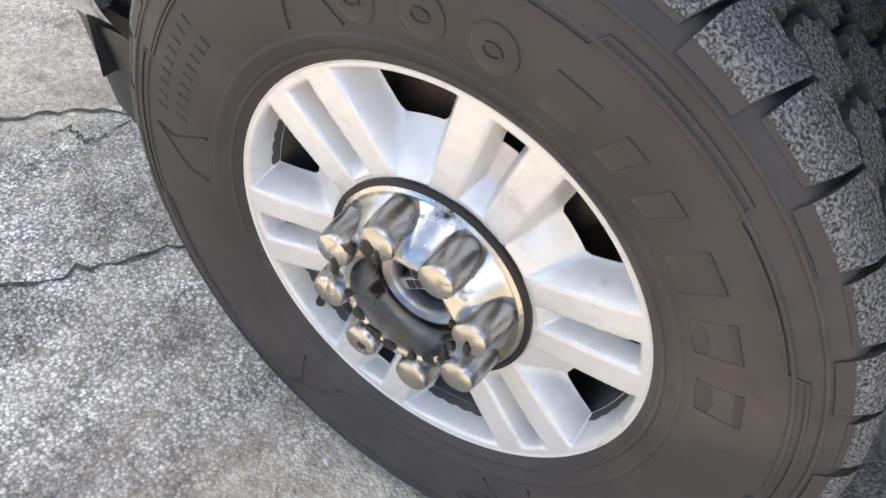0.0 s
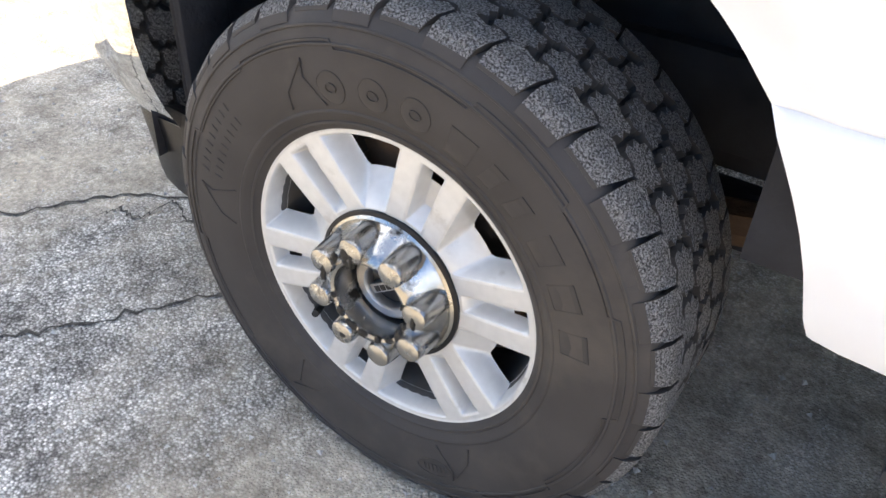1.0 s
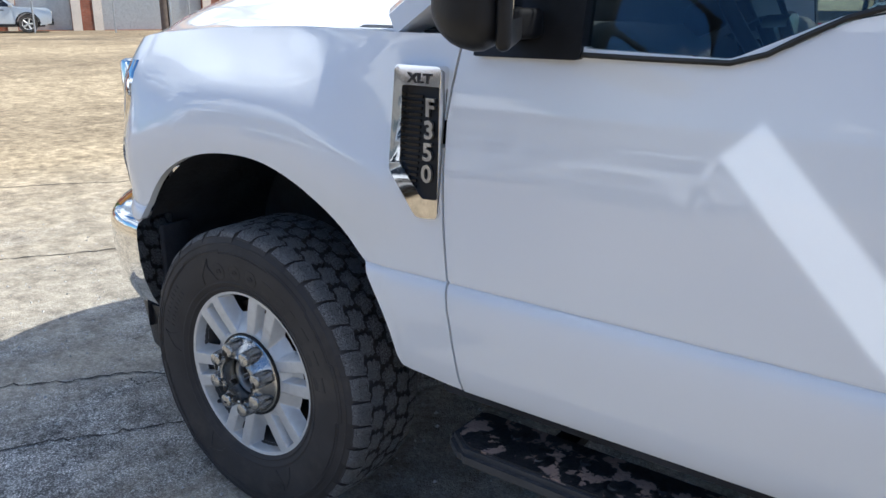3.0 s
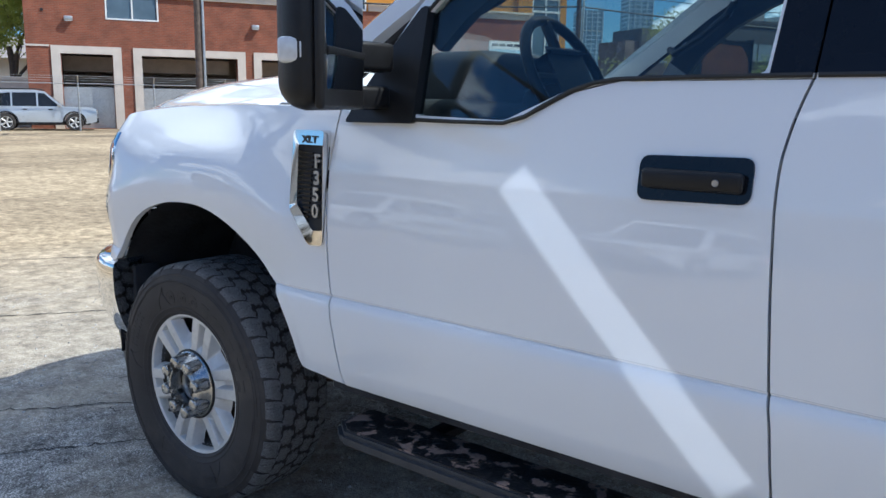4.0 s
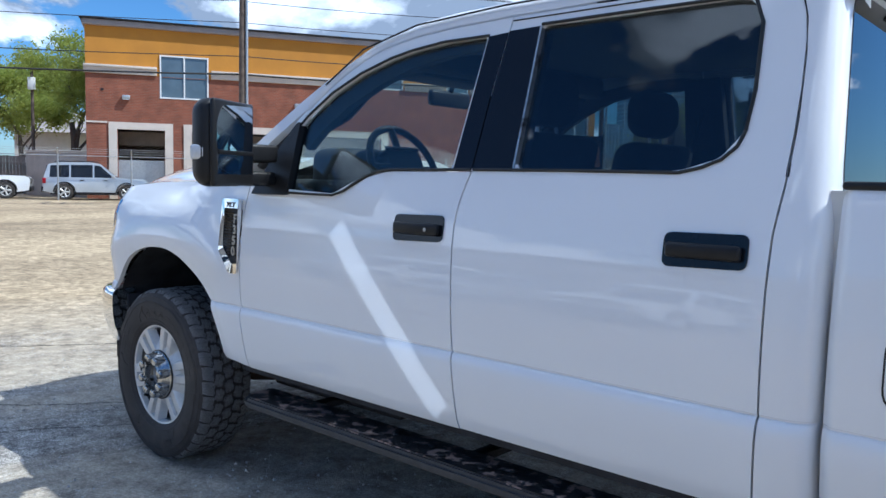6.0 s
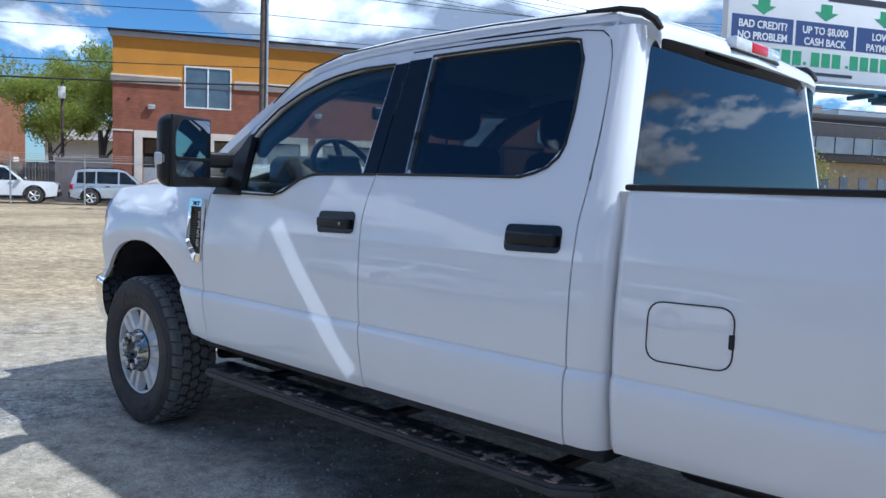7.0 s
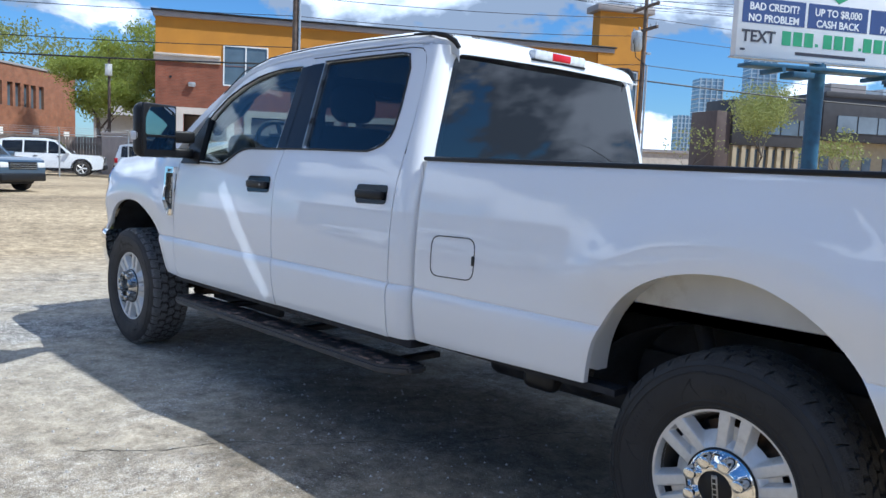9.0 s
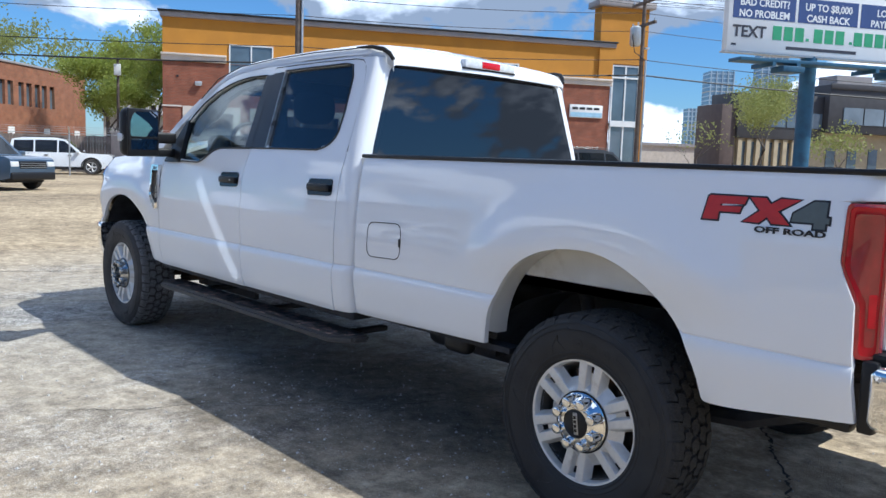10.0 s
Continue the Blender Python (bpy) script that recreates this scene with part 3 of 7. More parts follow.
for a, b in zip(rows, rows[1:]):
    for k in range(n):
        bm.faces.new((a[k], a[k + 1], b[k + 1], b[k]))
g = part("windscreen", bm, G_CLEAR, truck, "clear laminated windscreen")
g.visible_shadow = False

# hood with raised middle
def hood_mesh():
    bm = bmesh.new()
    rows = []
    for x in span(-0.735, 0.50, 20):
        row = []
        for k in range(25):
            u = -1 + k / 12
            au = abs(u)
            yy = u * min(0.865, fender_w(x, fender_top(x)) - 0.006)
            z = fender_top(x) + 0.002 + 0.075 * smooth((1 - au) / 0.40) * smooth((x + 0.95) / 0.4) + 0.02 * (1 - au * au)
            z += 0.03 * smooth((0.62 - au) / 0.08) * smooth((x + 0.88) / 0.3)
            z += 0.03 * (x - 0) * (1 - au)
            row.append(bm.verts.new((x - 0.24 * (1 - au * au) * smooth((-0.2 - x) / 0.54), yy, z)))
        rows.append(row)
    for a, b in zip(rows, rows[1:]):
        for j in range(24):
            bm.faces.new((a[j], a[j + 1], b[j + 1], b[j]))
    g = bmesh.ops.extrude_face_region(bm, geom=list(bm.faces), use_keep_orig=True)
    bmesh.ops.translate(bm, verts=[v for v in g["geom"] if isinstance(v, bmesh.types.BMVert)], vec=(0, 0, -0.03))
    return bm


part("hood", hood_mesh(), M_PAINT, truck)
part("cowl", boxes((0.30, 0.66, -0.86, 0.86, 1.27, 1.345), bevel=0.02), M_BLACK, truck)

# bed sides
def bed_w(x, z):
    w = lerp_table([(0.57, 0.925), (0.60, 0.940), (0.70, 0.956), (0.76, 0.9635), (0.795, 0.9605), (0.811, 0.9550), (0.8145, 0.9525), (0.8160, 0.9495), (0.8205, 0.9500), (0.8225, 0.9530), (0.86, 0.9560), (0.95, 0.9555), (1.05, 0.9505), (1.15, 0.9415), (1.25, 0.9290), (1.32, 0.9175), (1.355, 0.909), (1.375, 0.899)], z)
    w += flare(x, z, 4.42, 0.515, 1.057, 0.50, 0.032, 0.34)
    return w - 0.025 * smooth((2.995 - x) / 0.033) ** 2 - 0.03 * smooth((x - 5.33) / 0.12) ** 2


def bed_bottom(x):
    a = R_ARCH(x)
    rise = 0.578 + 0.02 * smooth((x - 2.96) / 1) + 0.05 * smooth((x - 4.95) / 0.5)
    return max(a, rise) if a > 0 else rise


def bed_top(x):
    return 1.372 + 0.006 * (x - 2.95)


tail_line = [(0.62, 5.412), (0.84, 5.392), (1.00, 5.386), (1.11, 5.336), (1.27, 5.336), (1.294, 5.345), (1.300, 5.43), (1.40, 5.43)]


def tail_edge(x, z):
    return x if x < 5.25 else 5.25 + (x - 5.25) * (lerp_table(tail_line, z) - 5.25) / 0.17


for s in (-1, 1):
    xs = sorted(set(span(2.962, 3.02, 6) + span(3.02, 3.89, 18) + span(3.895, 4.94, 66) + span(4.96, 5.33, 10) + span(5.33, 5.42, 6) + [3.9003, 3.902, 4.9348, 4.9335]))
    side = part("bed_side", skin(xs, sorted(LEVELS[:-1] + [1.294, 1.300, 1.345, 1.358, 1.366]), bed_bottom, bed_top, bed_w, s, 0.025, tail_edge), M_PAINT, truck)
    bm = plate(bmesh.new(), [(2.965, 0.86), (5.40, 0.86), (5.40, 1.365), (2.965, 1.365)], [], lambda x, z: (x, s * 0.80, z), (0, -s * 0.02, 0))
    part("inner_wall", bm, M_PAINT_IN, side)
    part("rail_cap", boxes((2.962, 5.44, *sorted((s * 0.775, s * 0.908)), 1.372, 1.392), bevel=0.008), M_BLACK, side)
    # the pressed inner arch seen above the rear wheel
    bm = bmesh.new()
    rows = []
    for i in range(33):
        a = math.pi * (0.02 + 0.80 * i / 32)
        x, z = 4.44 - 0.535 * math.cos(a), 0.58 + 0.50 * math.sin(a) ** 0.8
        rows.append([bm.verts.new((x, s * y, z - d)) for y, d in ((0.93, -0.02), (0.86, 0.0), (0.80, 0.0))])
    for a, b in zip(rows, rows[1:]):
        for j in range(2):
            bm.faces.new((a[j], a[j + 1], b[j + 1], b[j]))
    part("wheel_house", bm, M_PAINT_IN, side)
    if s < 0:
        bm = bmesh.new()
        o = rounded([(3.085, 0.885), (3.345, 0.892), (3.345, 1.068), (3.085, 1.060)], 0.05, 6)
        i = rounded([(3.089, 0.889), (3.341, 0.896), (3.341, 1.064), (3.089, 1.056)], 0.047, 6)
        plate(bm, o, [i], lambda x, z: (x, s * (bed_w(x, z) + 0.0015), z), (0, -s * 0.004, 0))
        fuel = part("fuel_door", bm, M_RUBBER_SEAL, side, "thin dark gap round the fuel filler door")
        part("finger_notch", boxes((3.330, 3.347, -0.958, -0.940, 0.955, 0.995), bevel=0.003), M_RUBBER_SEAL, fuel)
    # tail lamp
    lamp = part("tail_light", plate(bmesh.new(), rounded([(5.350, 1.285), (5.440, 1.285), (5.440, 0.845), (5.400, 0.845), (5.395, 1.00), (5.345, 1.105)], 0.018, 3), [], lambda x, z: (x, s * (0.935 - 0.05 * smooth((x - 5.38) / 0.07)), z), (0, -s * 0.12, 0)), M_RED, truck, "red tail light")
    part("lamp_rim", plate(bmesh.new(), rounded([(5.342, 1.292), (5.445, 1.292), (5.445, 0.838), (5.392, 0.838), (5.387, 1.00), (5.337, 1.108)], 0.018, 3), [rounded([(5.352, 1.282), (5.438, 1.282), (5.438, 0.848), (5.402, 0.848), (5.397, 1.00), (5.347, 1.105)], 0.015, 3)], lambda x, z: (x, s * (0.9395 - 0.05 * smooth((x - 5.38) / 0.07)), z), (0, -s * 0.03, 0)), M_RED_DARK, lamp)
    part("inner_lens", plate(bmesh.new(), rounded([(5.366, 1.262), (5.432, 1.262), (5.432, 0.875), (5.412, 0.875), (5.408, 1.01), (5.364, 1.10)], 0.012, 3), [], lambda x, z: (x, s * (0.9375 - 0.05 * smooth((x - 5.38) / 0.07)), z), (0, -s * 0.02, 0)), M_RED_DARK, lamp)
    part("reverse_lens", plate(bmesh.new(), rounded([(5.414, 1.03), (5.432, 1.03), (5.432, 0.93), (5.416, 0.93)], 0.004, 2), [], lambda x, z: (x, s * (0.9395 - 0.05 * smooth((x - 5.38) / 0.07)), z), (0, -s * 0.02, 0)), M_RED, lamp)
part("bed_floor", boxes((2.97, 5.42, -0.80, 0.80, 0.86, 0.90)), M_PAINT_IN, truck)
part("bed_front", boxes((2.962, 2.99, -0.86, 0.86, 0.60, 1.372), bevel=0.008), M_PAINT, truck)
part("tailgate", boxes((5.405, 5.455, -0.86, 0.86, 0.86, 1.39), bevel=0.015), M_PAINT, truck)
# rear bumper
bm = boxes((5.428, 5.60, -0.93, 0.93, 0.63, 0.83), bevel=0.03, seg=3)
rb = part("rear_bumper", bm, M_CHROME, truck, "chrome rear bumper")
part("step_pad", boxes((5.43, 5.63, -0.90, 0.90, 0.825, 0.86), bevel=0.01), M_BLACK, rb)
for s in (-1, 1):
    part("bumper_filler", boxes((5.412, 5.46, *sorted((s * 0.80, s * 0.925)), 0.62, 0.838), bevel=0.01), M_BLACK, rb)
    part("sill_guard", boxes((4.945, 5.40, *sorted((s * 0.87, s * 0.930)), 0.612, 0.66), bevel=0.012), M_BLACK, truck)

# cab back wall with window
back = [(-0.86, 0.62), (0.86, 0.62), (0.86, 1.34), (0.665, 1.905), (-0.665, 1.905), (-0.86, 1.34)]
win = rounded([(-0.80, 1.30), (0.80, 1.30), (0.782, 1.42), (0.655, 1.835), (0.60, 1.868), (-0.60, 1.868), (-0.655, 1.835), (-0.782, 1.42)], 0.03, 3)
wall_back = part("cab_back", plate(bmesh.new(), back, [win], lambda y, z: (2.946 - 0.05 * max(0, z - 1.30) / 0.57, y, z), (-0.03, 0, 0)), M_PAINT, truck)
g = part("rear_window", plate(bmesh.new(), [(p[0] * 1.045, p[1] + (0.010 if p[1] > 1.7 else 0)) for p in win], [], lambda y, z: (2.953 - 0.05 * (z - 1.30) / 0.57, y, z), (-0.005, 0, 0)), G_BACK, truck, "dark tinted rear window", 0)
stop = part("brake_light", boxes((2.925, 2.975, -0.205, 0.205, 1.893, 1.942), bevel=0.012), M_CLEAR, truck, "high brake light with clear and red lenses")
part("red_lens", boxes((2.93, 2.979, -0.075, 0.075, 1.898, 1.937), bevel=0.008), M_RED, stop)
part("lamp_base", boxes((2.92, 2.968, -0.215, 0.215, 1.886, 1.897), bevel=0.004), M_BLACK, stop)

# ---- wheels ----
RIM_R = 0.241


def sidewall(r):
    return lerp_table([(0.238, 0.119), (0.246, 0.124), (0.262, 0.131), (0.285, 0.137), (0.31, 0.1405), (0.335, 0.141), (0.36, 0.138), (0.38, 0.1325), (0.395, 0.124)], r)


def polar(r, a, h):
    return Vector((r * math.cos(a), -h, r * math.sin(a)))


def tyre_mesh():
    half = [(0.230, 0.100), (0.236, 0.117), (0.240, 0.121), (0.246, 0.124), (0.2475, 0.127), (0.251, 0.1275), (0.2525, 0.1262), (0.262, 0.131), (0.2655, 0.1335), (0.2675, 0.1335), (0.2695, 0.1322), (0.285, 0.137),
            (0.31, 0.1405), (0.335, 0.141), (0.352, 0.1395), (0.3535, 0.1412), (0.356, 0.1410), (0.3575, 0.1388), (0.374, 0.1345), (0.3755, 0.1362), (0.378, 0.1355), (0.3795, 0.1328), (0.390, 0.127), (0.397, 0.118), (0.399, 0.105)]
    prof = half + [(0.3995, 0.0)] + [(r, -h) for r, h in half[::-1]]
    return lathe(bmesh.new(), prof, 120)


def strip(bm, path, width, lift=0.0024, closed=False):
    """A raised rib along (r, angle) points on the sidewall."""
    pts = [Vector((r * math.cos(a), r * math.sin(a))) for r, a in path]
    n = len(pts)
    sides = []
    for i, p in enumerate(pts):
        a = pts[i - 1] if i or closed else p
        b = pts[(i + 1) % n] if i < n - 1 or closed else p
        d = (b - a).normalized()
        q = Vector((-d.y, d.x)) * width / 2
        row = []
        for v, l in ((p + q * 1.4, -0.001), (p + q, lift), (p - q, lift), (p - q * 1.4, -0.001)):
            row.append(bm.verts.new((v.x, -(sidewall(v.length) + l), v.y)))
        sides.append(row)
    for i in range(n if closed else n - 1):
        a, b = sides[i], sides[(i + 1) % n]
        for j in range(3):
            bm.faces.new((a[j], a[j + 1], b[j + 1], b[j]))


def arc_pts(r, a0, a1, n):
    return [(r, a0 + (a1 - a0) * i / n) for i in range(n + 1)]


def ribs_mesh():
    """Zigzag outline bands of the sidewall."""
    bm = bmesh.new()
    steps = [100, 68, 44, 21, -4, -35, -58, -105, -140, -172, -205, -232, 100 - 360]
    rs = [0.352, 0.366, 0.354, 0.368, 0.352, 0.366, 0.354, 0.366, 0.352, 0.368, 0.354, 0.364]
    path = []
    for k in range(12):
        path += arc_pts(rs[k] - 0.004, radians(steps[k]), radians(steps[k + 1] + 1.2), 10)
    strip(bm, path, 0.0022, closed=True)
    for a in (112, -62, 172, -120):
        c = radians(a)
        strip(bm, [(0.276, c + 0.14), (0.30, c + 0.10), (0.338, c - 0.04), (0.316, c - 0.02), (0.275, c - 0.09)], 0.002)
    return bm


def letter_mesh(kind):
    """A plain raised outline on the sidewall."""
    bm = bmesh.new()
    if kind == 0:
        loop = [(0.311 + 0.024 * math.sin(t), 0.062 * math.cos(t)) for t in [k * math.tau / 20 for k in range(20)]]
        inner = [(0.311 + 0.007 * math.sin(t), 0.024 * math.cos(t)) for t in [k * math.tau / 8 for k in range(8)]]
    elif kind == 1:
        loop, inner = [(0.290, 0.052), (0.290, -0.052), (0.332, -0.052), (0.332, 0.052)], None
    else:
        loop, inner = [(0.292, 0.040), (0.292, -0.020), (0.330, -0.040), (0.330, 0.020)], None
    loop = [(0.300 + (r - 0.311) * 0.92, a * 1.15) for r, a in loop]
    inner = [(0.300 + (r - 0.311) * 0.92, a * 1.15) for r, a in inner] if inner else None
    vs = [polar(r, a, sidewall(r) + 0.0007) for r, a in loop]
    f = bm.faces.new([bm.verts.new(v) for v in vs])
    e = bmesh.ops.extrude_face_region(bm, geom=[f], use_keep_orig=True)
    bmesh.ops.translate(bm, verts=[v for v in e["geom"] if isinstance(v, bmesh.types.BMVert)], vec=(0, 0.003, 0))
    strip(bm, loop, 0.0013, 0.0011, True)
    if inner:
        strip(bm, inner, 0.0014, 0.0018, True)
    return bm


def block_mesh(h0, n, kind, wob):
    """One tread block of a middle rib: an uneven six-sided block on the round."""
    p = math.tau / n
    w = 0.0222
    shape = [(-0.485, -0.42), (-0.33, -0.60), (-0.29, -1.08), (0.0, -1.24), (0.10, -0.88), (0.43, -0.84), (0.49, -0.32), (0.37, -0.06), (0.485, 0.42), (0.33, 0.60), (0.29, 1.08), (0.0, 1.24), (-0.10, 0.88), (-0.43, 0.84), (-0.49, 0.32), (-0.37, 0.06)]
    if kind:
        shape = [(-a, b) for a, b in shape]
    bm = bmesh.new()
    top, low = [], []
    for a, b in shape:
        top.append(bm.verts.new(polar(0.4115 - 0.0015 * abs(h0 + b * w) / 0.07, a * p * 0.92, h0 + b * w * 0.96)))
        low.append(bm.verts.new(polar(0.396, a * p * 0.98, h0 + b * w)))
    bm.faces.new(top)
    for i in range(len(shape)):
        k = (i + 1) % len(shape)
        bm.faces.new((top[i], low[i], low[k], top[k]))
    return bm


def shoulder_mesh(side, n, kind):
    """A tread block of the outer rib, wrapped over the shoulder down the sidewall."""
    p = math.tau / n
    bm = bmesh.new()
    reach = [(0.077, 0.396), (0.076, 0.4115), (0.108, 0.4095), (0.120, 0.4035), (0.1285, 0.393), (0.1335, 0.381), (0.131, 0.3795)] if kind == 0 else \
            [(0.079, 0.396), (0.078, 0.4115), (0.106, 0.4095), (0.118, 0.4025), (0.1255, 0.3955), (0.127, 0.391), (0.124, 0.388)]
    rows = []
    ends = [1.0, 1.0, 0.97, 0.92, 0.88, 0.86, 0.84]
    for a, sk in ((-0.470, 0.10), (-0.30, -0.02), (-0.10, 0.06), (0.12, -0.08), (0.30, 0.02), (0.465, 0.10)):
        inner = 0.004 * (1 if sk > 0.03 else -1)
        rows.append([bm.verts.new(polar(r, (a * ends[q] + sk * (h - 0.09) / 0.03) * p, side * (h + (inner if q < 2 else 0)))) for q, (h, r) in enumerate(reach)])
    for a, b in zip(rows, rows[1:]):
        for j in range(len(reach) - 1):
            bm.faces.new((a[j], a[j + 1], b[j + 1], b[j]))
    bm.faces.new(rows[0])
    bm.faces.new(rows[-1])
    return bm


N_TREAD = 38


def tread_plan():
    """(mesh key, angle) for every tread block of one tyre."""
    out = []
    for i in range(N_TREAD):
        a = math.tau * i / N_TREAD
        j = math.tau / N_TREAD
        out += [(("m", 0.0, 0), a), (("m", 0.0495, 1), a + j * 0.5), (("m", -0.0495, 1), a + j * 0.5)]
        out += [(("s", 1, i % 2), a + j * 0.03), (("s", -1, i % 2), a - j * 0.03)]
    return out


TREAD_BM = {}
for key, _ in tread_plan():
    if key not in TREAD_BM:
        b = block_mesh(key[1], N_TREAD, key[2], 0) if key[0] == "m" else shoulder_mesh(key[1], N_TREAD, key[2])
        bmesh.ops.recalc_face_normals(b, faces=b.faces)
        me = bpy.data.meshes.new("tread_block")
        b.to_mesh(me)
        b.free()
        me.materials.append(M_TREAD)
        me.materials.append(M_TYRE)
        for f in me.polygons:
            c = f.center
            if f.normal.dot(Vector((c.x, 0, c.z)).normalized()) < 0.55:
                f.material_index = 1
        TREAD_BM[key] = me


def joined_tread():
    verts, faces, which = [], [], []
    for key, a in tread_plan():
        me, m, k = TREAD_BM[key], Matrix.Rotation(-a, 3, 'Y'), len(verts)
        verts += [m @ v.co for v in me.vertices]
        faces += [[k + i for i in f.vertices] for f in me.polygons]
        which += [f.material_index for f in me.polygons]
    me = bpy.data.meshes.new("tread")
    me.from_pydata(verts, [], faces)
    me.materials.append(M_TREAD)
    me.materials.append(M_TYRE)
    me.polygons.foreach_set("material_index", which)
    return me


def rim_mesh():
    """The face of the cast wheel: six pairs of spokes with wide openings between the pairs and a slot inside each pair."""
    NS, NR = 180, 150
    verts, faces, hole = [], [], []
    radii = [0.088 + (RIM_R - 0.088) * j / NR for j in range(NR + 1)]
    sector = []
    for i in range(NS):
        f = (i / NS - 0.5) * math.pi / 3
        col = []
        for r in radii:
            u = abs(r * math.sin(f))
            spoke = 0.0405 + 0.012 * (r - 0.1) / 0.14
            win = soft_min(u - spoke, (r - 0.119) * 0.31, (0.2305 - r) * 1.8, 0.004)
            slot_w = 0.0135 + 0.005 * (r - 0.1) / 0.14
            slot = soft_min(slot_w - u, (r - 0.122) * 0.34, (0.2265 - r) * 1.2, 0.002)
            h = 0.112 + 0.006 * smooth((r - 0.10) / 0.12)
            d = 0.0
            if win > 0:
                t = min(1.0, win / 0.0160)
                d = 0.038 * (0.62 * t + 0.38 * smooth(t))
            elif slot > 0:
                t = min(1.0, slot / 0.0085)
                d = 0.026 * (0.5 * t + 0.5 * smooth(t))
            else:
                d = 0.0010 * (1 - smooth(min(-win, -slot) / 0.003))
            col.append((r, h - d, (win > 0.0156 and 0.158 < r < 0.221) or (slot > 0.0075 and 0.190 < r < 0.218)))
        sector.append(col)
    for k in range(6):
        for i in range(NS):
            a = (k + i / NS - 0.5) * math.pi / 3
            for r, h, o in sector[i]:
                verts.append((r * math.cos(a), -h, r * math.sin(a)))
                hole.append(o)
    n, m = 6 * NS, NR + 1
    for i in range(n):
        k = (i + 1) % n
        for j in range(NR):
            q = (i * m + j, i * m + j + 1, k * m + j + 1, k * m + j)
            if hole[q[0]] and hole[q[1]] and hole[q[2]] and hole[q[3]]:
                continue
            faces.append(q)
    me = bpy.data.meshes.new("rim")
    me.from_pydata(verts, [], faces)
    return me


def soft_min(a, b, c, k):
    """The least of three lengths, with rounded corners of size k."""
    def two(p, q):
        h = max(k - abs(p - q), 0.0) / k
        return min(p, q) - h * h * k * 0.25
    return two(two(a, b), c)


def wheel(name, place, spin, front, single_blocks=False):
    """A wheel with its tyre, rim, hub cover, lug caps and tread."""
    w = new(name)
    w.empty_display_size = 0.1
    w.parent = truck
    w.matrix_basis = place
    rubber = M_TYRE if front else M_TYRE_DARK
    part("tyre", tyre_mesh(), rubber, w, "black all-terrain tyre" + (", dusty" if front else ""))
    part("sidewall_rib", ribs_mesh(), rubber, w)
    for kind, a in ((0, 103.3), (0, 91.1), (0, 79.3), (1, 66.9), (2, 57.4), (2, 48.8), (1, 37.4), (1, 25.6), (1, 12.7)):
        o = part("raised_mark", letter_mesh(kind), rubber, w)
        o.matrix_basis = Matrix.Rotation(-radians(a - (spin - 12)), 4, 'Y')
    for k in range(9):
        a0 = radians(165 - 2.9 * k)
        for r0 in (0.300, 0.325):
            b = bmesh.new()
            strip(b, [(r0, a0), (r0 + 0.012, a0 - 0.006)], 0.004, 0.0014)
            part("raised_mark", b, rubber, w)
    b = bmesh.new()
    ov = [(0.318 + 0.016 * math.sin(t), radians(-70) + 0.10 * math.cos(t)) for t in [k * math.tau / 20 for k in range(20)]]
    strip(b, ov, 0.0018, 0.0014, True)
    part("raised_mark", b, rubber, w)
    for k in range(6):
        b = bmesh.new()
        strip(b, [(0.311, radians(-70) + 0.06 - 0.024 * k), (0.324, radians(-70) + 0.06 - 0.024 * k)], 0.004, 0.0014)
        part("raised_mark", b, rubber, w)
    if single_blocks:
        for key, a in tread_plan():
            o = new("tread_block", TREAD_BM[key])
            o.parent = w
            o.matrix_basis = Matrix.Rotation(-a, 4, 'Y')
    else:
        o = new("tread", TREAD_ALL if front else TREAD_REAR)
        o.parent = w
        tagged(o, kind="stuff")
    turn = Matrix.Rotation(-radians(spin), 4, 'Y')
    rim = new("rim", RIM_DATA)
    rim.parent = w
    rim.matrix_basis = turn
    tagged(rim, "silver painted alloy rim with paired spokes")
    part("rim_lip", lathe(bmesh.new(), [(0.233, 0.1165), (0.237, 0.1190), (RIM_R, 0.1195), (RIM_R + 0.0025, 0.1175), (RIM_R + 0.001, 0.110)], 96), M_ALLOY, w)
    part("rim_barrel", lathe(bmesh.new(), [(0.234, 0.115), (0.226, 0.095), (0.218, 0.07), (0.205, 0.03), (0.205, -0.06), (0.222, -0.115), (0.236, -0.12)], 72), M_ALLOY_IN, w)
    part("brake_disc", lathe(bmesh.new(), [(0.07, 0.02), (0.172, 0.02), (0.174, 0.018), (0.174, -0.012), (0.07, -0.012)], 64), M_RUST, w, "rusty brake disc")
    b = bmesh.new()
    for k in range(10):
        a0 = radians(38 + 8 * k)
        b2 = [polar(r, a0 + da, h) for r in (0.125, 0.196) for da in (0, radians(8)) for h in (0.048, -0.04)]
        vs = [b.verts.new(v) for v in b2]
        for f in ((0, 2, 6, 4), (1, 5, 7, 3), (4, 6, 7, 5), (0, 1, 3, 2), (0, 4, 5, 1), (2, 3, 7, 6)):
            b.faces.new([vs[q] for q in f])
    bmesh.ops.remove_doubles(b, verts=b.verts, dist=1e-5)
    part("brake_caliper", b, M_RUST, w)
    part("dust_shield", lathe(bmesh.new(), [(0.0, -0.03), (0.204, -0.03), (0.204, -0.034), (0.0, -0.034)], 48), M_UNDER, w)
    # valve
    va = radians(-138 + spin - 12)
    b = bmesh.new()
    tube(b, [polar(0.212, va, 0.085), polar(0.200, va, 0.104), polar(0.190, va, 0.118)], [0.006, 0.0065, 0.006], 8)
    part("valve_stem", b, M_BLACK, w)
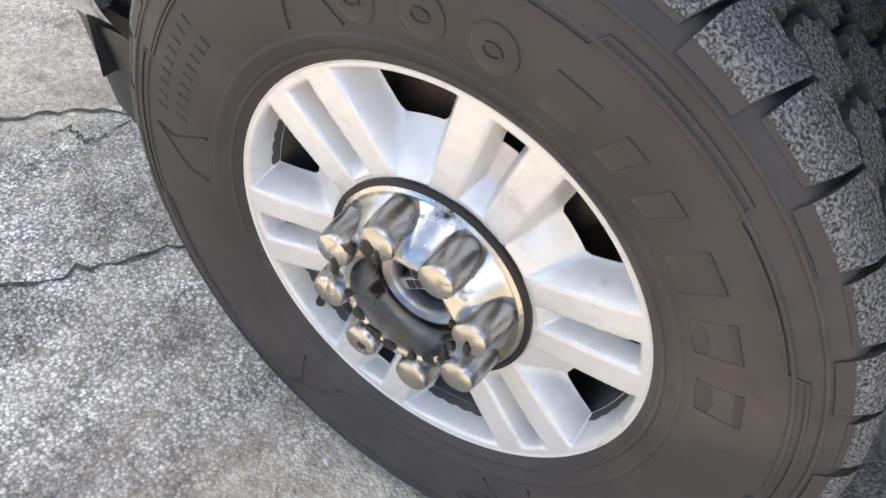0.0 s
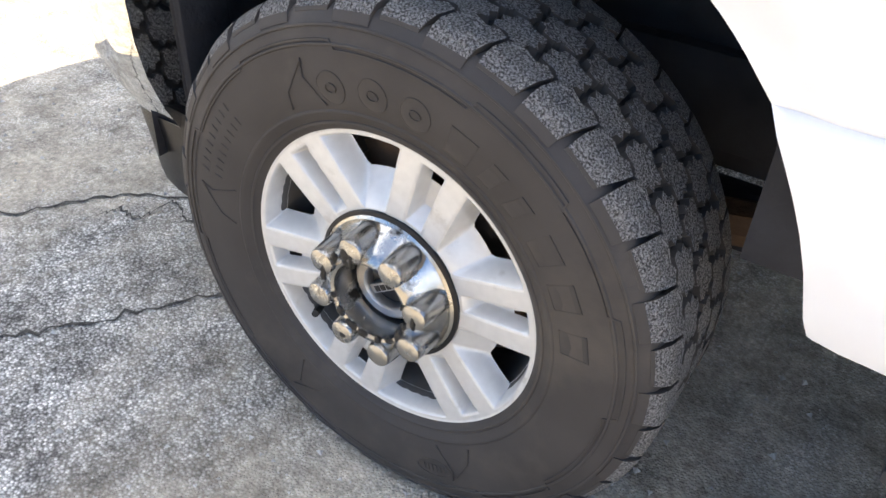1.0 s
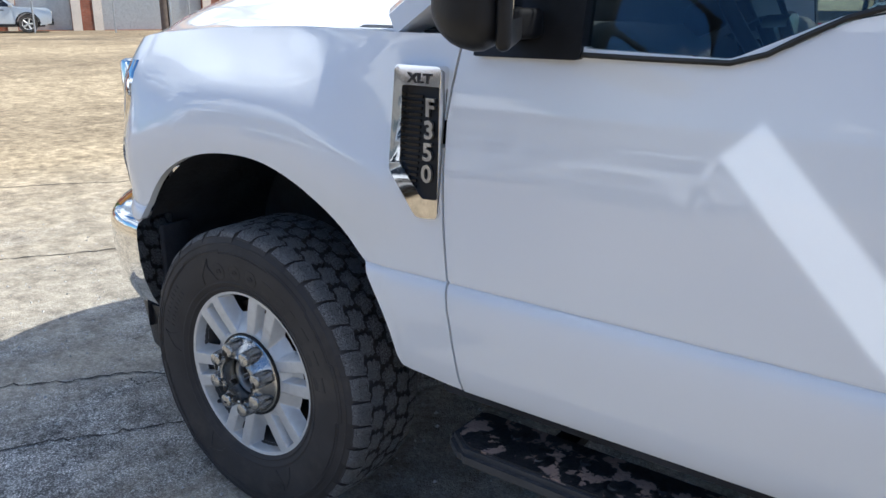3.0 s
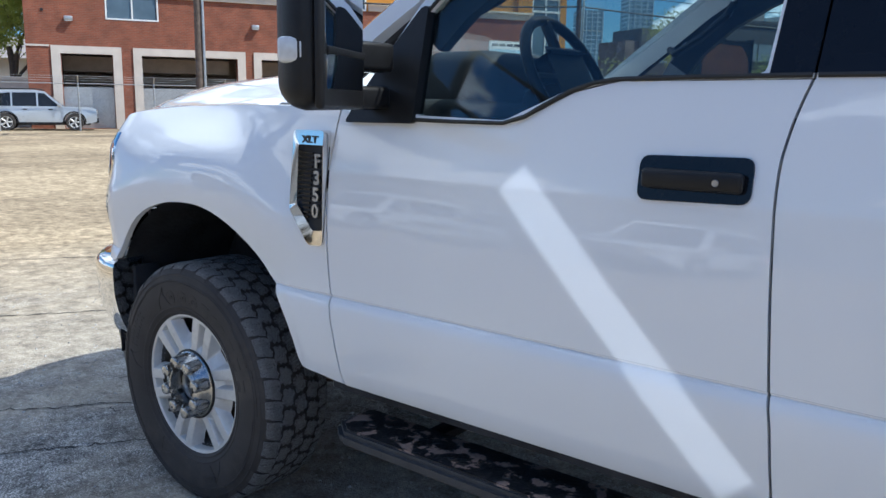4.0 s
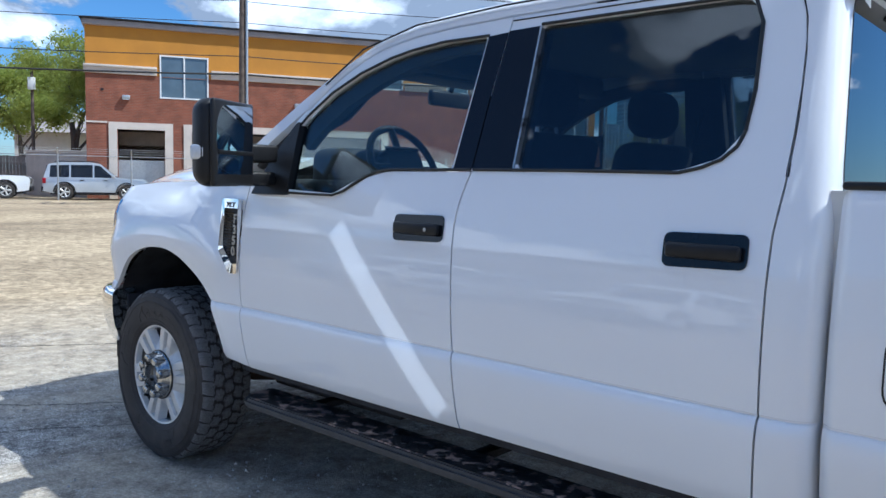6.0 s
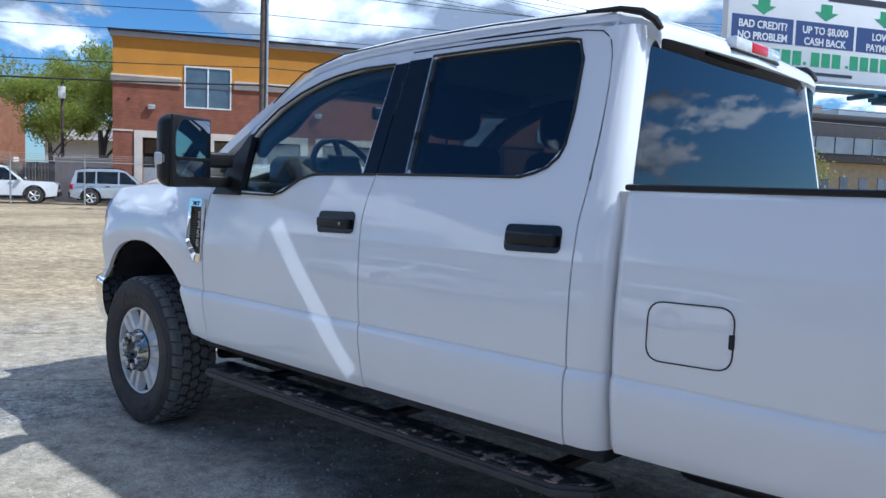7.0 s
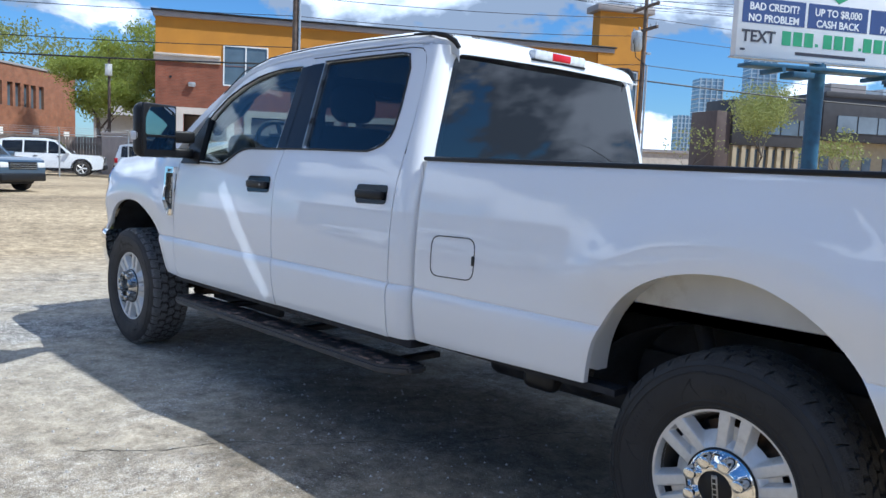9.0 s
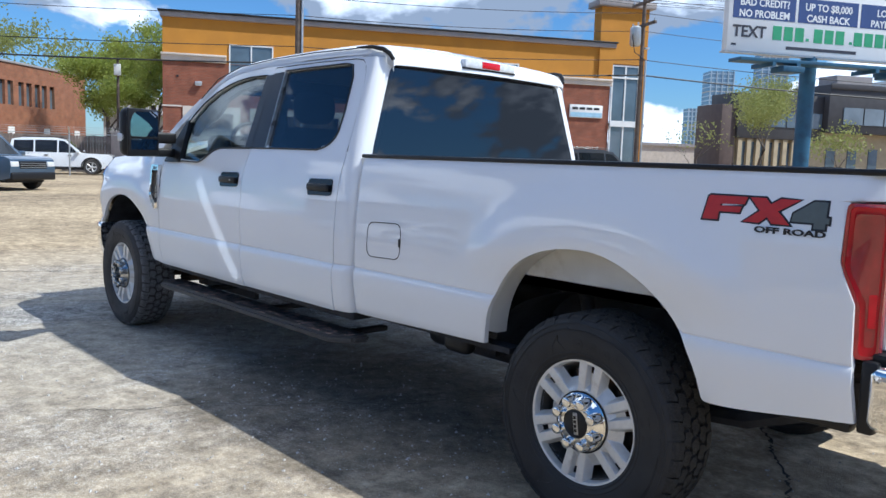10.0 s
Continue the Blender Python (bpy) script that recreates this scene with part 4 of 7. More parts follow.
    # hub cover
    chrome = M_CHROME_DIRTY if front else M_CHROME
    if front:
        prof = [(0.112, 0.108), (0.113, 0.117), (0.108, 0.120), (0.104, 0.117), (0.098, 0.124), (0.086, 0.146), (0.076, 0.158), (0.066, 0.162), (0.0615, 0.160), (0.060, 0.154), (0.058, 0.110)]
    else:
        prof = [(0.112, 0.108), (0.113, 0.117), (0.108, 0.120), (0.104, 0.117), (0.098, 0.124), (0.086, 0.142), (0.070, 0.150), (0.0555, 0.152), (0.054, 0.148)]
    hub = part("hub_cover", lathe(bmesh.new(), prof, 72), chrome, w, "chrome hub cover" + (" streaked with black grease" if front else ""))
    part("gasket_ring", lathe(bmesh.new(), [(0.1185, 0.106), (0.1185, 0.1165), (0.113, 0.1185), (0.112, 0.112)], 72), M_BLACK, w)
    for k in range(8):
        a = radians(45 * k + spin + 3)
        b = bmesh.new()
        lathe(b, [(0.0, 0.173), (0.0145, 0.1725), (0.0182, 0.1705), (0.0198, 0.166), (0.0215, 0.150), (0.0230, 0.112)], 24, Matrix.Translation((0.085 * math.cos(a), 0, 0.085 * math.sin(a))))
        part("lug_cap", b, chrome, w)
    if front:
        part("hub_face", lathe(bmesh.new(), [(0.0595, 0.112), (0.056, 0.110), (0.054, 0.112)], 48), M_GRIME, w)
        part("locking_hub", lathe(bmesh.new(), [(0.056, 0.095), (0.053, 0.120), (0.048, 0.124), (0.037, 0.124), (0.034, 0.120), (0.033, 0.108)], 48), M_STEEL, w, "worn steel locking hub")
        part("hub_recess", lathe(bmesh.new(), [(0.0, 0.107), (0.034, 0.107)], 32), M_BLACK, w)
        b = bmesh.new()
        box(b, -0.031, 0.031, -0.120, -0.104, -0.0075, 0.0075, 0.002)
        o = part("dial_bar", b, M_STEEL, w)
        o.matrix_basis = Matrix.Rotation(-radians(34), 4, 'Y')
        b = bmesh.new()
        for k in range(4):
            box(b, -0.022 + k * 0.0115, -0.0135 + k * 0.0115, -0.1212, -0.1195, -0.0045, 0.0045)
        o = part("plain_mark", b, M_GRIME, w)
        o.matrix_basis = Matrix.Rotation(-radians(34), 4, 'Y')
        for k, (a, r, sx, sz) in enumerate(((120, 0.064, 0.009, 0.011), (112, 0.080, 0.008, 0.010), (128, 0.078, 0.004, 0.009), (106, 0.070, 0.003, 0.012), (20, 0.063, 0.003, 0.006), (-10, 0.062, 0.004, 0.005), (-55, 0.063, 0.006, 0.004), (-75, 0.063, 0.004, 0.006), (-140, 0.064, 0.006, 0.007), (-165, 0.063, 0.004, 0.004), (75, 0.063, 0.005, 0.004), (-118, 0.084, 0.005, 0.004), (-35, 0.066, 0.006, 0.012), (8, 0.083, 0.004, 0.010), (-120, 0.068, 0.012, 0.008), (-100, 0.064, 0.008, 0.006), (160, 0.074, 0.004, 0.012))):
            b = bmesh.new()
            bmesh.ops.create_icosphere(b, subdivisions=3, radius=1)
            for v in b.verts:
                q = 1 + 0.8 * noise.noise(v.co * 2.6 + Vector((k * 7.1, 0, 0)))
                v.co = Vector((v.co.x * sx * q, v.co.y * 0.004, v.co.z * sz * q))
            o = part("grease_smear", b, M_GRIME, w)
            hh = 0.163 if r < 0.07 else 0.1725
            o.matrix_basis = Matrix.Translation(polar(r, radians(a), hh - 0.001))
    else:
        part("centre_cap", lathe(bmesh.new(), [(0.0, 0.151), (0.05, 0.150), (0.0545, 0.147)], 48), M_BLACK, w, "black centre cap")
        b = bmesh.new()
        box(b, -0.042, 0.042, -0.1535, -0.148, -0.010, 0.010, 0.003)
        o = part("cap_plate", b, M_STEEL, w)
        o.matrix_basis = Matrix.Rotation(-radians(98), 4, 'Y')
        b = bmesh.new()
        for k in range(4):
            box(b, -0.031 + k * 0.0165, -0.019 + k * 0.0165, -0.1550, -0.153, -0.0055, 0.0055)
        o = part("plain_mark", b, M_BLACK, w)
        o.matrix_basis = Matrix.Rotation(-radians(98), 4, 'Y')
    return w


RIM_DATA = rim_mesh()
RIM_DATA.materials.append(M_ALLOY)
RIM_DATA.shade_smooth()
RIM_DATA.set_sharp_from_angle(angle=radians(100))
TREAD_ALL = joined_tread()
TREAD_REAR = TREAD_ALL.copy()
TREAD_REAR.materials[0], TREAD_REAR.materials[1] = M_TREAD_DARK, M_TYRE_DARK
WY = 0.865
wheel("front_wheel", Matrix.Translation((0, -WY, WHEEL_Z)), 12, True, True)
wheel("rear_wheel", Matrix.Translation((BASE, -WY, WHEEL_Z)), 22, False)
wheel("front_wheel", Matrix.Translation((0, WY, WHEEL_Z)) @ Matrix.Rotation(math.pi, 4, 'Z'), 40, True)
wheel("rear_wheel", Matrix.Translation((BASE, WY, WHEEL_Z)) @ Matrix.Rotation(math.pi, 4, 'Z'), 5, False)

# ---- truck: front end, mirrors, steps, badges ----
def loft_path(path, section, mirror=True):
    """Sweeps (offset, z) sections along a plan line; offset counts outwards."""
    bm = bmesh.new()
    pts = [Vector((x, y, 0)) for x, y in path]
    if mirror:
        pts = [Vector((p.x, -p.y, 0)) for p in pts[:0:-1]] + pts
    rows = []
    for i, p in enumerate(pts):
        d = (pts[min(i + 1, len(pts) - 1)] - pts[max(i - 1, 0)]).normalized()
        nrm = Vector((d.y, -d.x, 0))
        if nrm.dot(p - Vector((0.4, 0, 0))) < 0:
            nrm = -nrm
        rows.append([bm.verts.new(p + nrm * o + Vector((0, 0, z))) for o, z in section])
    k = len(section)
    for a, b in zip(rows, rows[1:]):
        for j in range(k):
            bm.faces.new((a[j], a[(j + 1) % k], b[(j + 1) % k], b[j]))
    bm.faces.new(rows[0])
    bm.faces.new(rows[-1])
    return bm


bumper_plan = [(-1.05, 0), (-1.045, -0.3), (-1.02, -0.50), (-0.975, -0.62), (-0.905, -0.73), (-0.83, -0.81), (-0.755, -0.88), (-0.70, -0.92), (-0.655, -0.945), (-0.60, -0.962), (-0.54, -0.973), (-0.475, -0.978)]
fb = part("front_bumper", loft_path(bumper_plan, [(-0.12, 0.772), (-0.05, 0.770), (-0.022, 0.766), (-0.008, 0.757), (-0.001, 0.740), (0.0, 0.70), (-0.002, 0.64), (-0.012, 0.58), (-0.032, 0.52), (-0.055, 0.475), (-0.09, 0.470), (-0.12, 0.60)]), M_CHROME, truck, "chrome front bumper")
part("air_dam", loft_path([(x + 0.05, y * 0.96) for x, y in bumper_plan], [(-0.02, 0.50), (-0.01, 0.47), (-0.03, 0.31), (-0.05, 0.31), (-0.05, 0.49)]), M_BLACK, fb, "grey plastic air dam")
part("nose_panel", boxes((-0.86, -0.70, -0.64, 0.64, 1.14, 1.225), bevel=0.035, seg=3), M_PAINT, truck)
part("grille", boxes((-0.98, -0.90, -0.66, 0.66, 0.80, 1.20), bevel=0.02), M_CHROME, truck, "chrome grille")
for s in (-1, 1):
    def lens_sheet(f0, f1, z0, z1, lift):
        """A curved sheet over the lamp's share of the fender corner; f runs from its rear edge to the nose."""
        b = bmesh.new()
        rows = []
        for z in span(z0, z1, 14):
            back = lerp_table([(0.80, -0.595), (0.90, -0.565), (1.00, -0.505), (1.10, -0.475), (1.235, -0.465)], z)
            rows.append([b.verts.new((x, s * (fender_w(x, z) + lift), z)) for x in [back + (-0.735 - back) * f for f in span(f0, f1, 8)]])
        for p, q in zip(rows, rows[1:]):
            for k in range(8):
                b.faces.new((p[k], p[k + 1], q[k + 1], q[k]))
        e = bmesh.ops.extrude_face_region(b, geom=list(b.faces), use_keep_orig=True)
        bmesh.ops.translate(b, verts=[v for v in e["geom"] if isinstance(v, bmesh.types.BMVert)], vec=(0.012, -s * 0.012, 0))
        return b
    hl = part("headlight", lens_sheet(0.0, 1.0, 0.80, 1.225, 0.003), M_LAMP_DARK, truck, "smoked headlight with amber marker")
    part("lamp_rim", lens_sheet(0.0, 0.10, 0.80, 1.232, 0.006), M_CHROME, hl)
    part("marker", lens_sheet(0.30, 0.75, 1.00, 1.17, 0.0055), M_AMBER_DULL, hl)
    part("light_bar", lens_sheet(0.14, 0.24, 0.86, 1.20, 0.006), M_CLEAR, hl)
    part("light_bar", lens_sheet(0.14, 0.60, 1.085, 1.105, 0.0075), M_CLEAR, hl)
    part("lower_trim", lens_sheet(0.14, 0.8, 0.80, 0.93, 0.006), M_CLEAR, hl)
    part("lamp_front", boxes((-0.84, -0.73, *sorted((s * 0.50, s * 0.66)), 0.90, 1.19), bevel=0.03), M_LAMP_DARK, hl)
    # wheel opening liners
    for xc, top, low, wid, ys in ((0.02, 1.045, 0.40, 0.56, (0.925, 0.80, 0.62, 0.44)), (4.44, 0.875, 0.50, 0.60, (0.795, 0.70, 0.58, 0.44))):
        bm = bmesh.new()
        rows = []
        for i in range(41):
            a = math.pi * i / 40
            x = xc - wid * math.cos(a)
            base = low if x < xc else max(low, 0.57)
            z = base + (top - base) * math.sin(a) ** 0.75
            rows.append([bm.verts.new((x, s * y, z + 0.012 * noise.noise(Vector((x * 4, y * 6, z * 4))))) for y in ys])
        for a, b in zip(rows, rows[1:]):
            for j in range(3):
                bm.faces.new((a[j], a[j + 1], b[j + 1], b[j]))
        part("wheel_liner", bm, M_UNDER, truck)
        part("inner_panel", boxes((xc - 0.62, xc + 0.62, *sorted((s * 0.43, s * 0.45)), 0.52 if xc > 1 else 0.46, 1.05)), M_UNDER, truck)
    # side vent badge
    outer = rounded([(0.518, 1.272), (0.639, 1.272), (0.640, 0.958), (0.586, 0.955), (0.516, 1.055)], 0.012, 3)
    inner = rounded([(0.541, 1.232), (0.6395, 1.232), (0.6395, 0.999), (0.600, 0.997), (0.541, 1.068)], 0.006, 2)
    on = lambda lift: (lambda x, z: (x, s * (fender_w(x, z) + lift), z))
    bd = part("side_vent", plate(bmesh.new(), outer, [inner], lambda x, z: (x, s * (fender_w(x, z) + 0.011 + 0.07 * max(z - 1.0, 0)), z), (0, -s * 0.03, 0)), M_CHROME, truck, "chrome-framed side vent badge")
    part("vent_mesh", plate(bmesh.new(), inner, [], on(0.004), (0, -s * 0.01, 0)), M_BLACK, bd)
    for k in range(16):
        z = 1.018 + 0.0125 * k
        part("vent_rib", boxes((max(0.543, 0.596 - (z - 1.001) * 0.8), 0.583, *sorted((s * (fender_w(0.56, z) + 0.003), s * (fender_w(0.56, z) + 0.008))), z, z + 0.006)), M_GLOSS, bd)
    flat = Matrix(((1, 0, 0, 0), (0, 0, -1, 0), (0, 1, 0, 0), (0, 0, 0, 1))) if s < 0 else Matrix(((-1, 0, 0, 0), (0, 0, 1, 0), (0, 1, 0, 0), (0, 0, 0, 1)))
    for k, ch in enumerate("F350"):
        lettering("badge_letter", ch, 0.052, Matrix.Translation((0.594 if s < 0 else 0.632, s * (fender_w(0.61, 1.16 - 0.0455 * k) + 0.006), 1.170 - 0.0455 * k)) @ flat, M_STEEL, bd, 0.003, bold=0.0014, width=1.05)
    lettering("trim_letters", "XLT", 0.027, Matrix.Translation((0.556 if s < 0 else 0.622, s * (fender_w(0.57, 1.245) + 0.0290), 1.238)) @ flat, M_DECAL_BLACK, bd, 0.001, bold=0.001, width=1.25)
    part("bumper_end", boxes((-0.474, -0.455, *sorted((s * 0.80, s * 0.90)), 0.475, 0.74), bevel=0.006), M_UNDER, fb)
    part("splash_shield", boxes((-0.535, -0.505, *sorted((s * 0.25, s * 0.86)), 0.42, 0.86), bevel=0.008), M_UNDER, truck)
    part("frame_horn", boxes((0.20, 1.10, *sorted((s * 0.41, s * 0.45)), 0.31, 0.43), bevel=0.008), M_UNDER, truck)
    # tow mirror
    d_l, n_r = Vector((0.466, s * 0.885, 0)), Vector((0.885, -s * 0.466, 0))
    inn = Vector((0.872, s * 1.070, 0))
    mm = Matrix(((d_l.x, n_r.x, 0, inn.x), (d_l.y, n_r.y, 0, inn.y), (0, 0, 1, 0), (0, 0, 0, 1)))
    bm = box(bmesh.new(), -0.010, 0.292, -0.112, 0.0, 1.328, 1.648, 0.045, 5)
    for v in bm.verts:
        f = smooth((v.co.y + 0.150) / 0.12)
        v.co.z = 1.49 + (v.co.z - 1.49) * (0.84 + 0.16 * f)
        v.co.x = 0.135 + (v.co.x - 0.135) * (0.72 + 0.28 * f)
        v.co = mm @ v.co
    head = part("door_mirror", bm, M_BLACK, truck, "tall black towing mirror with two glasses")
    part("bezel", box(bmesh.new(), -0.006, 0.290, -0.012, 0.010, 1.332, 1.644, 0.010, 3, mm), M_BLACK, head)
    part("mirror_pane", plate(bmesh.new(), rounded([(0.008, 1.462), (0.278, 1.462), (0.276, 1.560), (0.236, 1.622), (0.010, 1.632)], 0.02, 4), [], lambda u, z: mm @ Vector((u, 0.0115, z)), tuple(-0.004 * n_r)), M_MIRROR, head, "upper mirror glass", 0)
    part("mirror_pane", plate(bmesh.new(), rounded([(0.010, 1.352), (0.266, 1.352), (0.276, 1.446), (0.008, 1.446)], 0.018, 4), [], lambda u, z: mm @ Vector((u, 0.0115 + 0.06 * (z - 1.40), z)), tuple(-0.004 * n_r)), M_MIRROR, head, "lower wide-angle mirror glass", 0)
    part("pane_divider", box(bmesh.new(), 0.004, 0.268, 0.004, 0.016, 1.446, 1.462, 0.003, 2, mm), M_BLACK, head)
    part("turn_lens", box(bmesh.new(), 0.252, 0.290, -0.092, -0.025, 1.425, 1.480, 0.012, 3, mm), M_CLEAR, head, "clear turn signal lens")
    for z0, z1, x0, x1 in ((1.425, 1.495, 0.775, 0.862), (1.333, 1.388, 0.775, 0.850)):
        arm = part("arm", boxes((x0, x1, *sorted((s * 0.93, s * 1.09)), z0, z1), bevel=0.012, seg=3), M_BLACK, head)
        part("arm_rib", boxes((x0 + 0.02, x1 - 0.02, *sorted((s * 0.95, s * 1.07)), z0 - 0.003, z0 + 0.004), bevel=0.002), M_GLOSS, head)
    part("mirror_base", plate(bmesh.new(), rounded([(0.70, 1.296), (0.935, 1.298), (0.912, 1.592), (0.890, 1.588), (0.835, 1.515), (0.775, 1.425), (0.725, 1.345)], 0.01, 2), [], lambda x, z: (x, s * (green_y(z) + 0.012), z), (0, -s * 0.04, 0)), M_BLACK, head)
    # running board
    step = [(0.645, 0.80), (0.645, 0.935), (0.71, 0.988), (2.80, 0.988), (2.915, 0.90), (2.93, 0.80)]
    rbm = plate(bmesh.new(), step, [], lambda x, y: (x, s * y, 0.436), (0, 0, -0.040))
    bmesh.ops.bevel(rbm, geom=[e for e in rbm.edges if not e.is_boundary and e.calc_face_angle(0) > 0.6], offset=0.012, segments=2, affect='EDGES')
    run = part("running_board", rbm, M_STEP_EDGE, truck, "black side step with worn flaking paint")
    part("tread_pad", plate(bmesh.new(), rounded([(0.665, 0.812), (0.665, 0.925), (0.72, 0.968), (2.79, 0.968), (2.885, 0.895), (2.90, 0.812)], 0.02, 3), [], lambda x, y: (x, s * y, 0.441), (0, 0, -0.012)), M_STEP, run, "black step pad worn to rusty primer")
    for k in range(22):
        x = 0.79 + 0.088 * k
        part("tread_stud", lathe(bmesh.new(), [(0.0, 0.003), (0.010, 0.003), (0.014, 0.0)], 10, Matrix.Translation((x, s * (0.87 + 0.05 * (k % 2)), 0.441)) @ Matrix.Rotation(radians(-90), 4, 'X')), M_STEP, run)
    for x in (0.85, 1.75, 2.62):
        part("step_bracket", boxes((x - 0.03, x + 0.03, *sorted((s * 0.45, s * 0.85)), 0.365, 0.395), bevel=0.006), M_UNDER, run)

# decal behind the rear wheel opening
def decal(points, lift, material, parent, name="decal_shape"):
    bm = plate(bmesh.new(), points, [], lambda x, z: (x, -(bed_w(x, z) + lift), z), (0, 0.002, 0))
    return part(name, bm, material, parent, "", 0)


dec = bpy.data.objects.new("side_decal", None)
scene.collection.objects.link(dec)
dec.parent = truck
SQ = lambda pts: [(x - 0.02, 1.250 + (z - 1.255) * 0.86) for x, z in pts]
bar_f = [(4.905, 1.212), (4.918, 1.298), (4.925, 1.303), (5.052, 1.303), (5.044, 1.276), (4.962, 1.272), (4.961, 1.266), (5.036, 1.266), (5.030, 1.244), (4.960, 1.244), (4.958, 1.212)]
bar_x = [(5.045, 1.212), (5.098, 1.256), (5.060, 1.303), (5.112, 1.303), (5.130, 1.281), (5.160, 1.303), (5.222, 1.303), (5.155, 1.258), (5.195, 1.212), (5.140, 1.212), (5.122, 1.235), (5.098, 1.212)]
bar_4 = [(5.268, 1.206), (5.268, 1.226), (5.200, 1.226), (5.204, 1.254), (5.262, 1.300), (5.302, 1.300), (5.302, 1.246), (5.312, 1.246), (5.312, 1.226), (5.302, 1.226), (5.302, 1.206)]


def grown(pts, g):
    c = Vector((sum(p[0] for p in pts) / len(pts), sum(p[1] for p in pts) / len(pts)))
    out = []
    n = len(pts)
    for i in range(n):
        p, a, b = Vector(pts[i]), Vector(pts[i - 1]), Vector(pts[(i + 1) % n])
        d1, d2 = (p - a).normalized(), (b - p).normalized()
        n1, n2 = Vector((d1.y, -d1.x)), Vector((d2.y, -d2.x))
        k = (n1 + n2)
        k = k / max(0.35, k.dot(n1)) if k.length > 1e-4 else n1
        area = sum(pts[j][0] * pts[(j + 1) % n][1] - pts[(j + 1) % n][0] * pts[j][1] for j in range(n))
        out.append(tuple(p + k * g * (1 if area > 0 else -1)))
    return out


for shape, m in ((SQ(bar_f), M_DECAL_RED), (SQ(bar_x), M_DECAL_RED), (SQ(bar_4), M_DECAL_GREY)):
    decal(grown(shape, 0.006), 0.0012, M_DECAL_BLACK, dec, "decal_edge")
    decal(shape, 0.0030, m, dec)
lettering("decal_words", "OFF ROAD", 0.026, Matrix.Translation((5.066, -(bed_w(5.2, 1.19) + 0.003), 1.184)) @ Matrix(((1, 0, 0, 0), (0, 0, -1, 0), (0, 1, 0, 0), (0, 0, 0, 1))), M_DECAL_BLACK, dec, 0.001, bold=0.001, width=1.75, label="black words OFF ROAD")

# ---- truck: cab interior ----
part("cab_floor", boxes((0.55, 2.90, -0.86, 0.86, 0.56, 0.62)), M_INTERIOR, truck)
part("firewall", boxes((0.42, 0.50, -0.86, 0.86, 0.58, 1.33)), M_UNDER, truck)
bm = boxes((0.48, 0.98, -0.82, 0.82, 1.02, 1.36), bevel=0.07, seg=4)
dash = part("dashboard", bm, M_INTERIOR, truck, "dark grey dashboard")
part("gauge_hood", boxes((0.66, 0.94, -0.62, -0.22, 1.30, 1.50), bevel=0.06, seg=4), M_INTERIOR, dash)
part("centre_stack", boxes((0.90, 1.04, -0.16, 0.20, 0.95, 1.38), bevel=0.02), M_GLOSS, dash)
wheel_m = Matrix.Translation((1.07, -0.42, 1.42)) @ Matrix.Rotation(radians(-118), 4, 'Y')
bm = bmesh.new()
ring = [wheel_m @ Vector((0.19 * math.cos(k * math.tau / 36), 0.19 * math.sin(k * math.tau / 36), 0)) for k in range(37)]
tube(bm, ring, 0.016, 10, False)
sw = part("steering_wheel", bm, M_BLACK, truck)
bm = bmesh.new()
for a in (0, math.pi, -math.pi / 2):
    tube(bm, [wheel_m @ Vector((0.04 * math.cos(a), 0.04 * math.sin(a), 0.0)), wheel_m @ Vector((0.185 * math.cos(a), 0.185 * math.sin(a), 0))], 0.016, 8)
part("wheel_spokes", bm, M_BLACK, sw)
part("horn_pad", box(bmesh.new(), -0.07, 0.07, -0.08, 0.08, -0.02, 0.04, 0.02, 3, wheel_m), M_BLACK, sw)
part("column", tube(bmesh.new(), [wheel_m @ Vector((0, 0, 0.03)), wheel_m @ Vector((0, 0, 0.35))], 0.04, 12), M_BLACK, sw)


def seat(x, y, w, rear=False):
    st = bpy.data.objects.new("seat", None)
    scene.collection.objects.link(st)
    st.parent = truck
    part("cushion", boxes((x - 0.30, x + 0.22, y - w / 2, y + w / 2, 0.62, 0.98 if not rear else 1.0), bevel=0.07, seg=4), M_SEAT, st)
    b = boxes((-0.08, 0.07, -w / 2, w / 2, 0.0, 0.60), bevel=0.06, seg=4)
    for v in b.verts:
        v.co.x += v.co.z * 0.22
        v.co += Vector((x + 0.20, y, 0.95))
    part("backrest", b, M_SEAT, st)
    for hy in ((0,) if w < 0.7 else (-0.42, 0.42)):
        b = boxes((-0.085, 0.085, -0.14, 0.14, -0.105, 0.105), bevel=0.08, seg=6)
        for v in b.verts:
            v.co += Vector((x + 0.30, y + hy, 1.68))
        part("headrest", b, M_SEAT, st)
        b = bmesh.new()
        for q in (-0.05, 0.05):
            tube(b, [(x + 0.325, y + hy + q, 1.50), (x + 0.305, y + hy + q, 1.60)], 0.007, 6)
        part("headrest_post", b, M_STEEL, st)


seat(1.50, -0.42, 0.54)
seat(1.50, 0.42, 0.54)
seat(2.44, 0.0, 1.40, True)
b = boxes((0.93, 0.97, -0.14, 0.14, 1.715, 1.79), bevel=0.018, seg=3)
rv = part("cabin_mirror", b, M_BLACK, truck)
part("stalk", tube(bmesh.new(), [(0.95, 0, 1.77), (0.98, 0, 1.83)], 0.012, 8), M_BLACK, rv)
part("windscreen_header", boxes((1.29, 1.42, -0.64, 0.64, 1.788, 1.885), bevel=0.02), M_INTERIOR, truck)
for y in (-0.36, 0.36):
    part("sun_visor", boxes((1.17, 1.34, y - 0.24, y + 0.24, 1.772, 1.792), bevel=0.008), M_INTERIOR, truck)
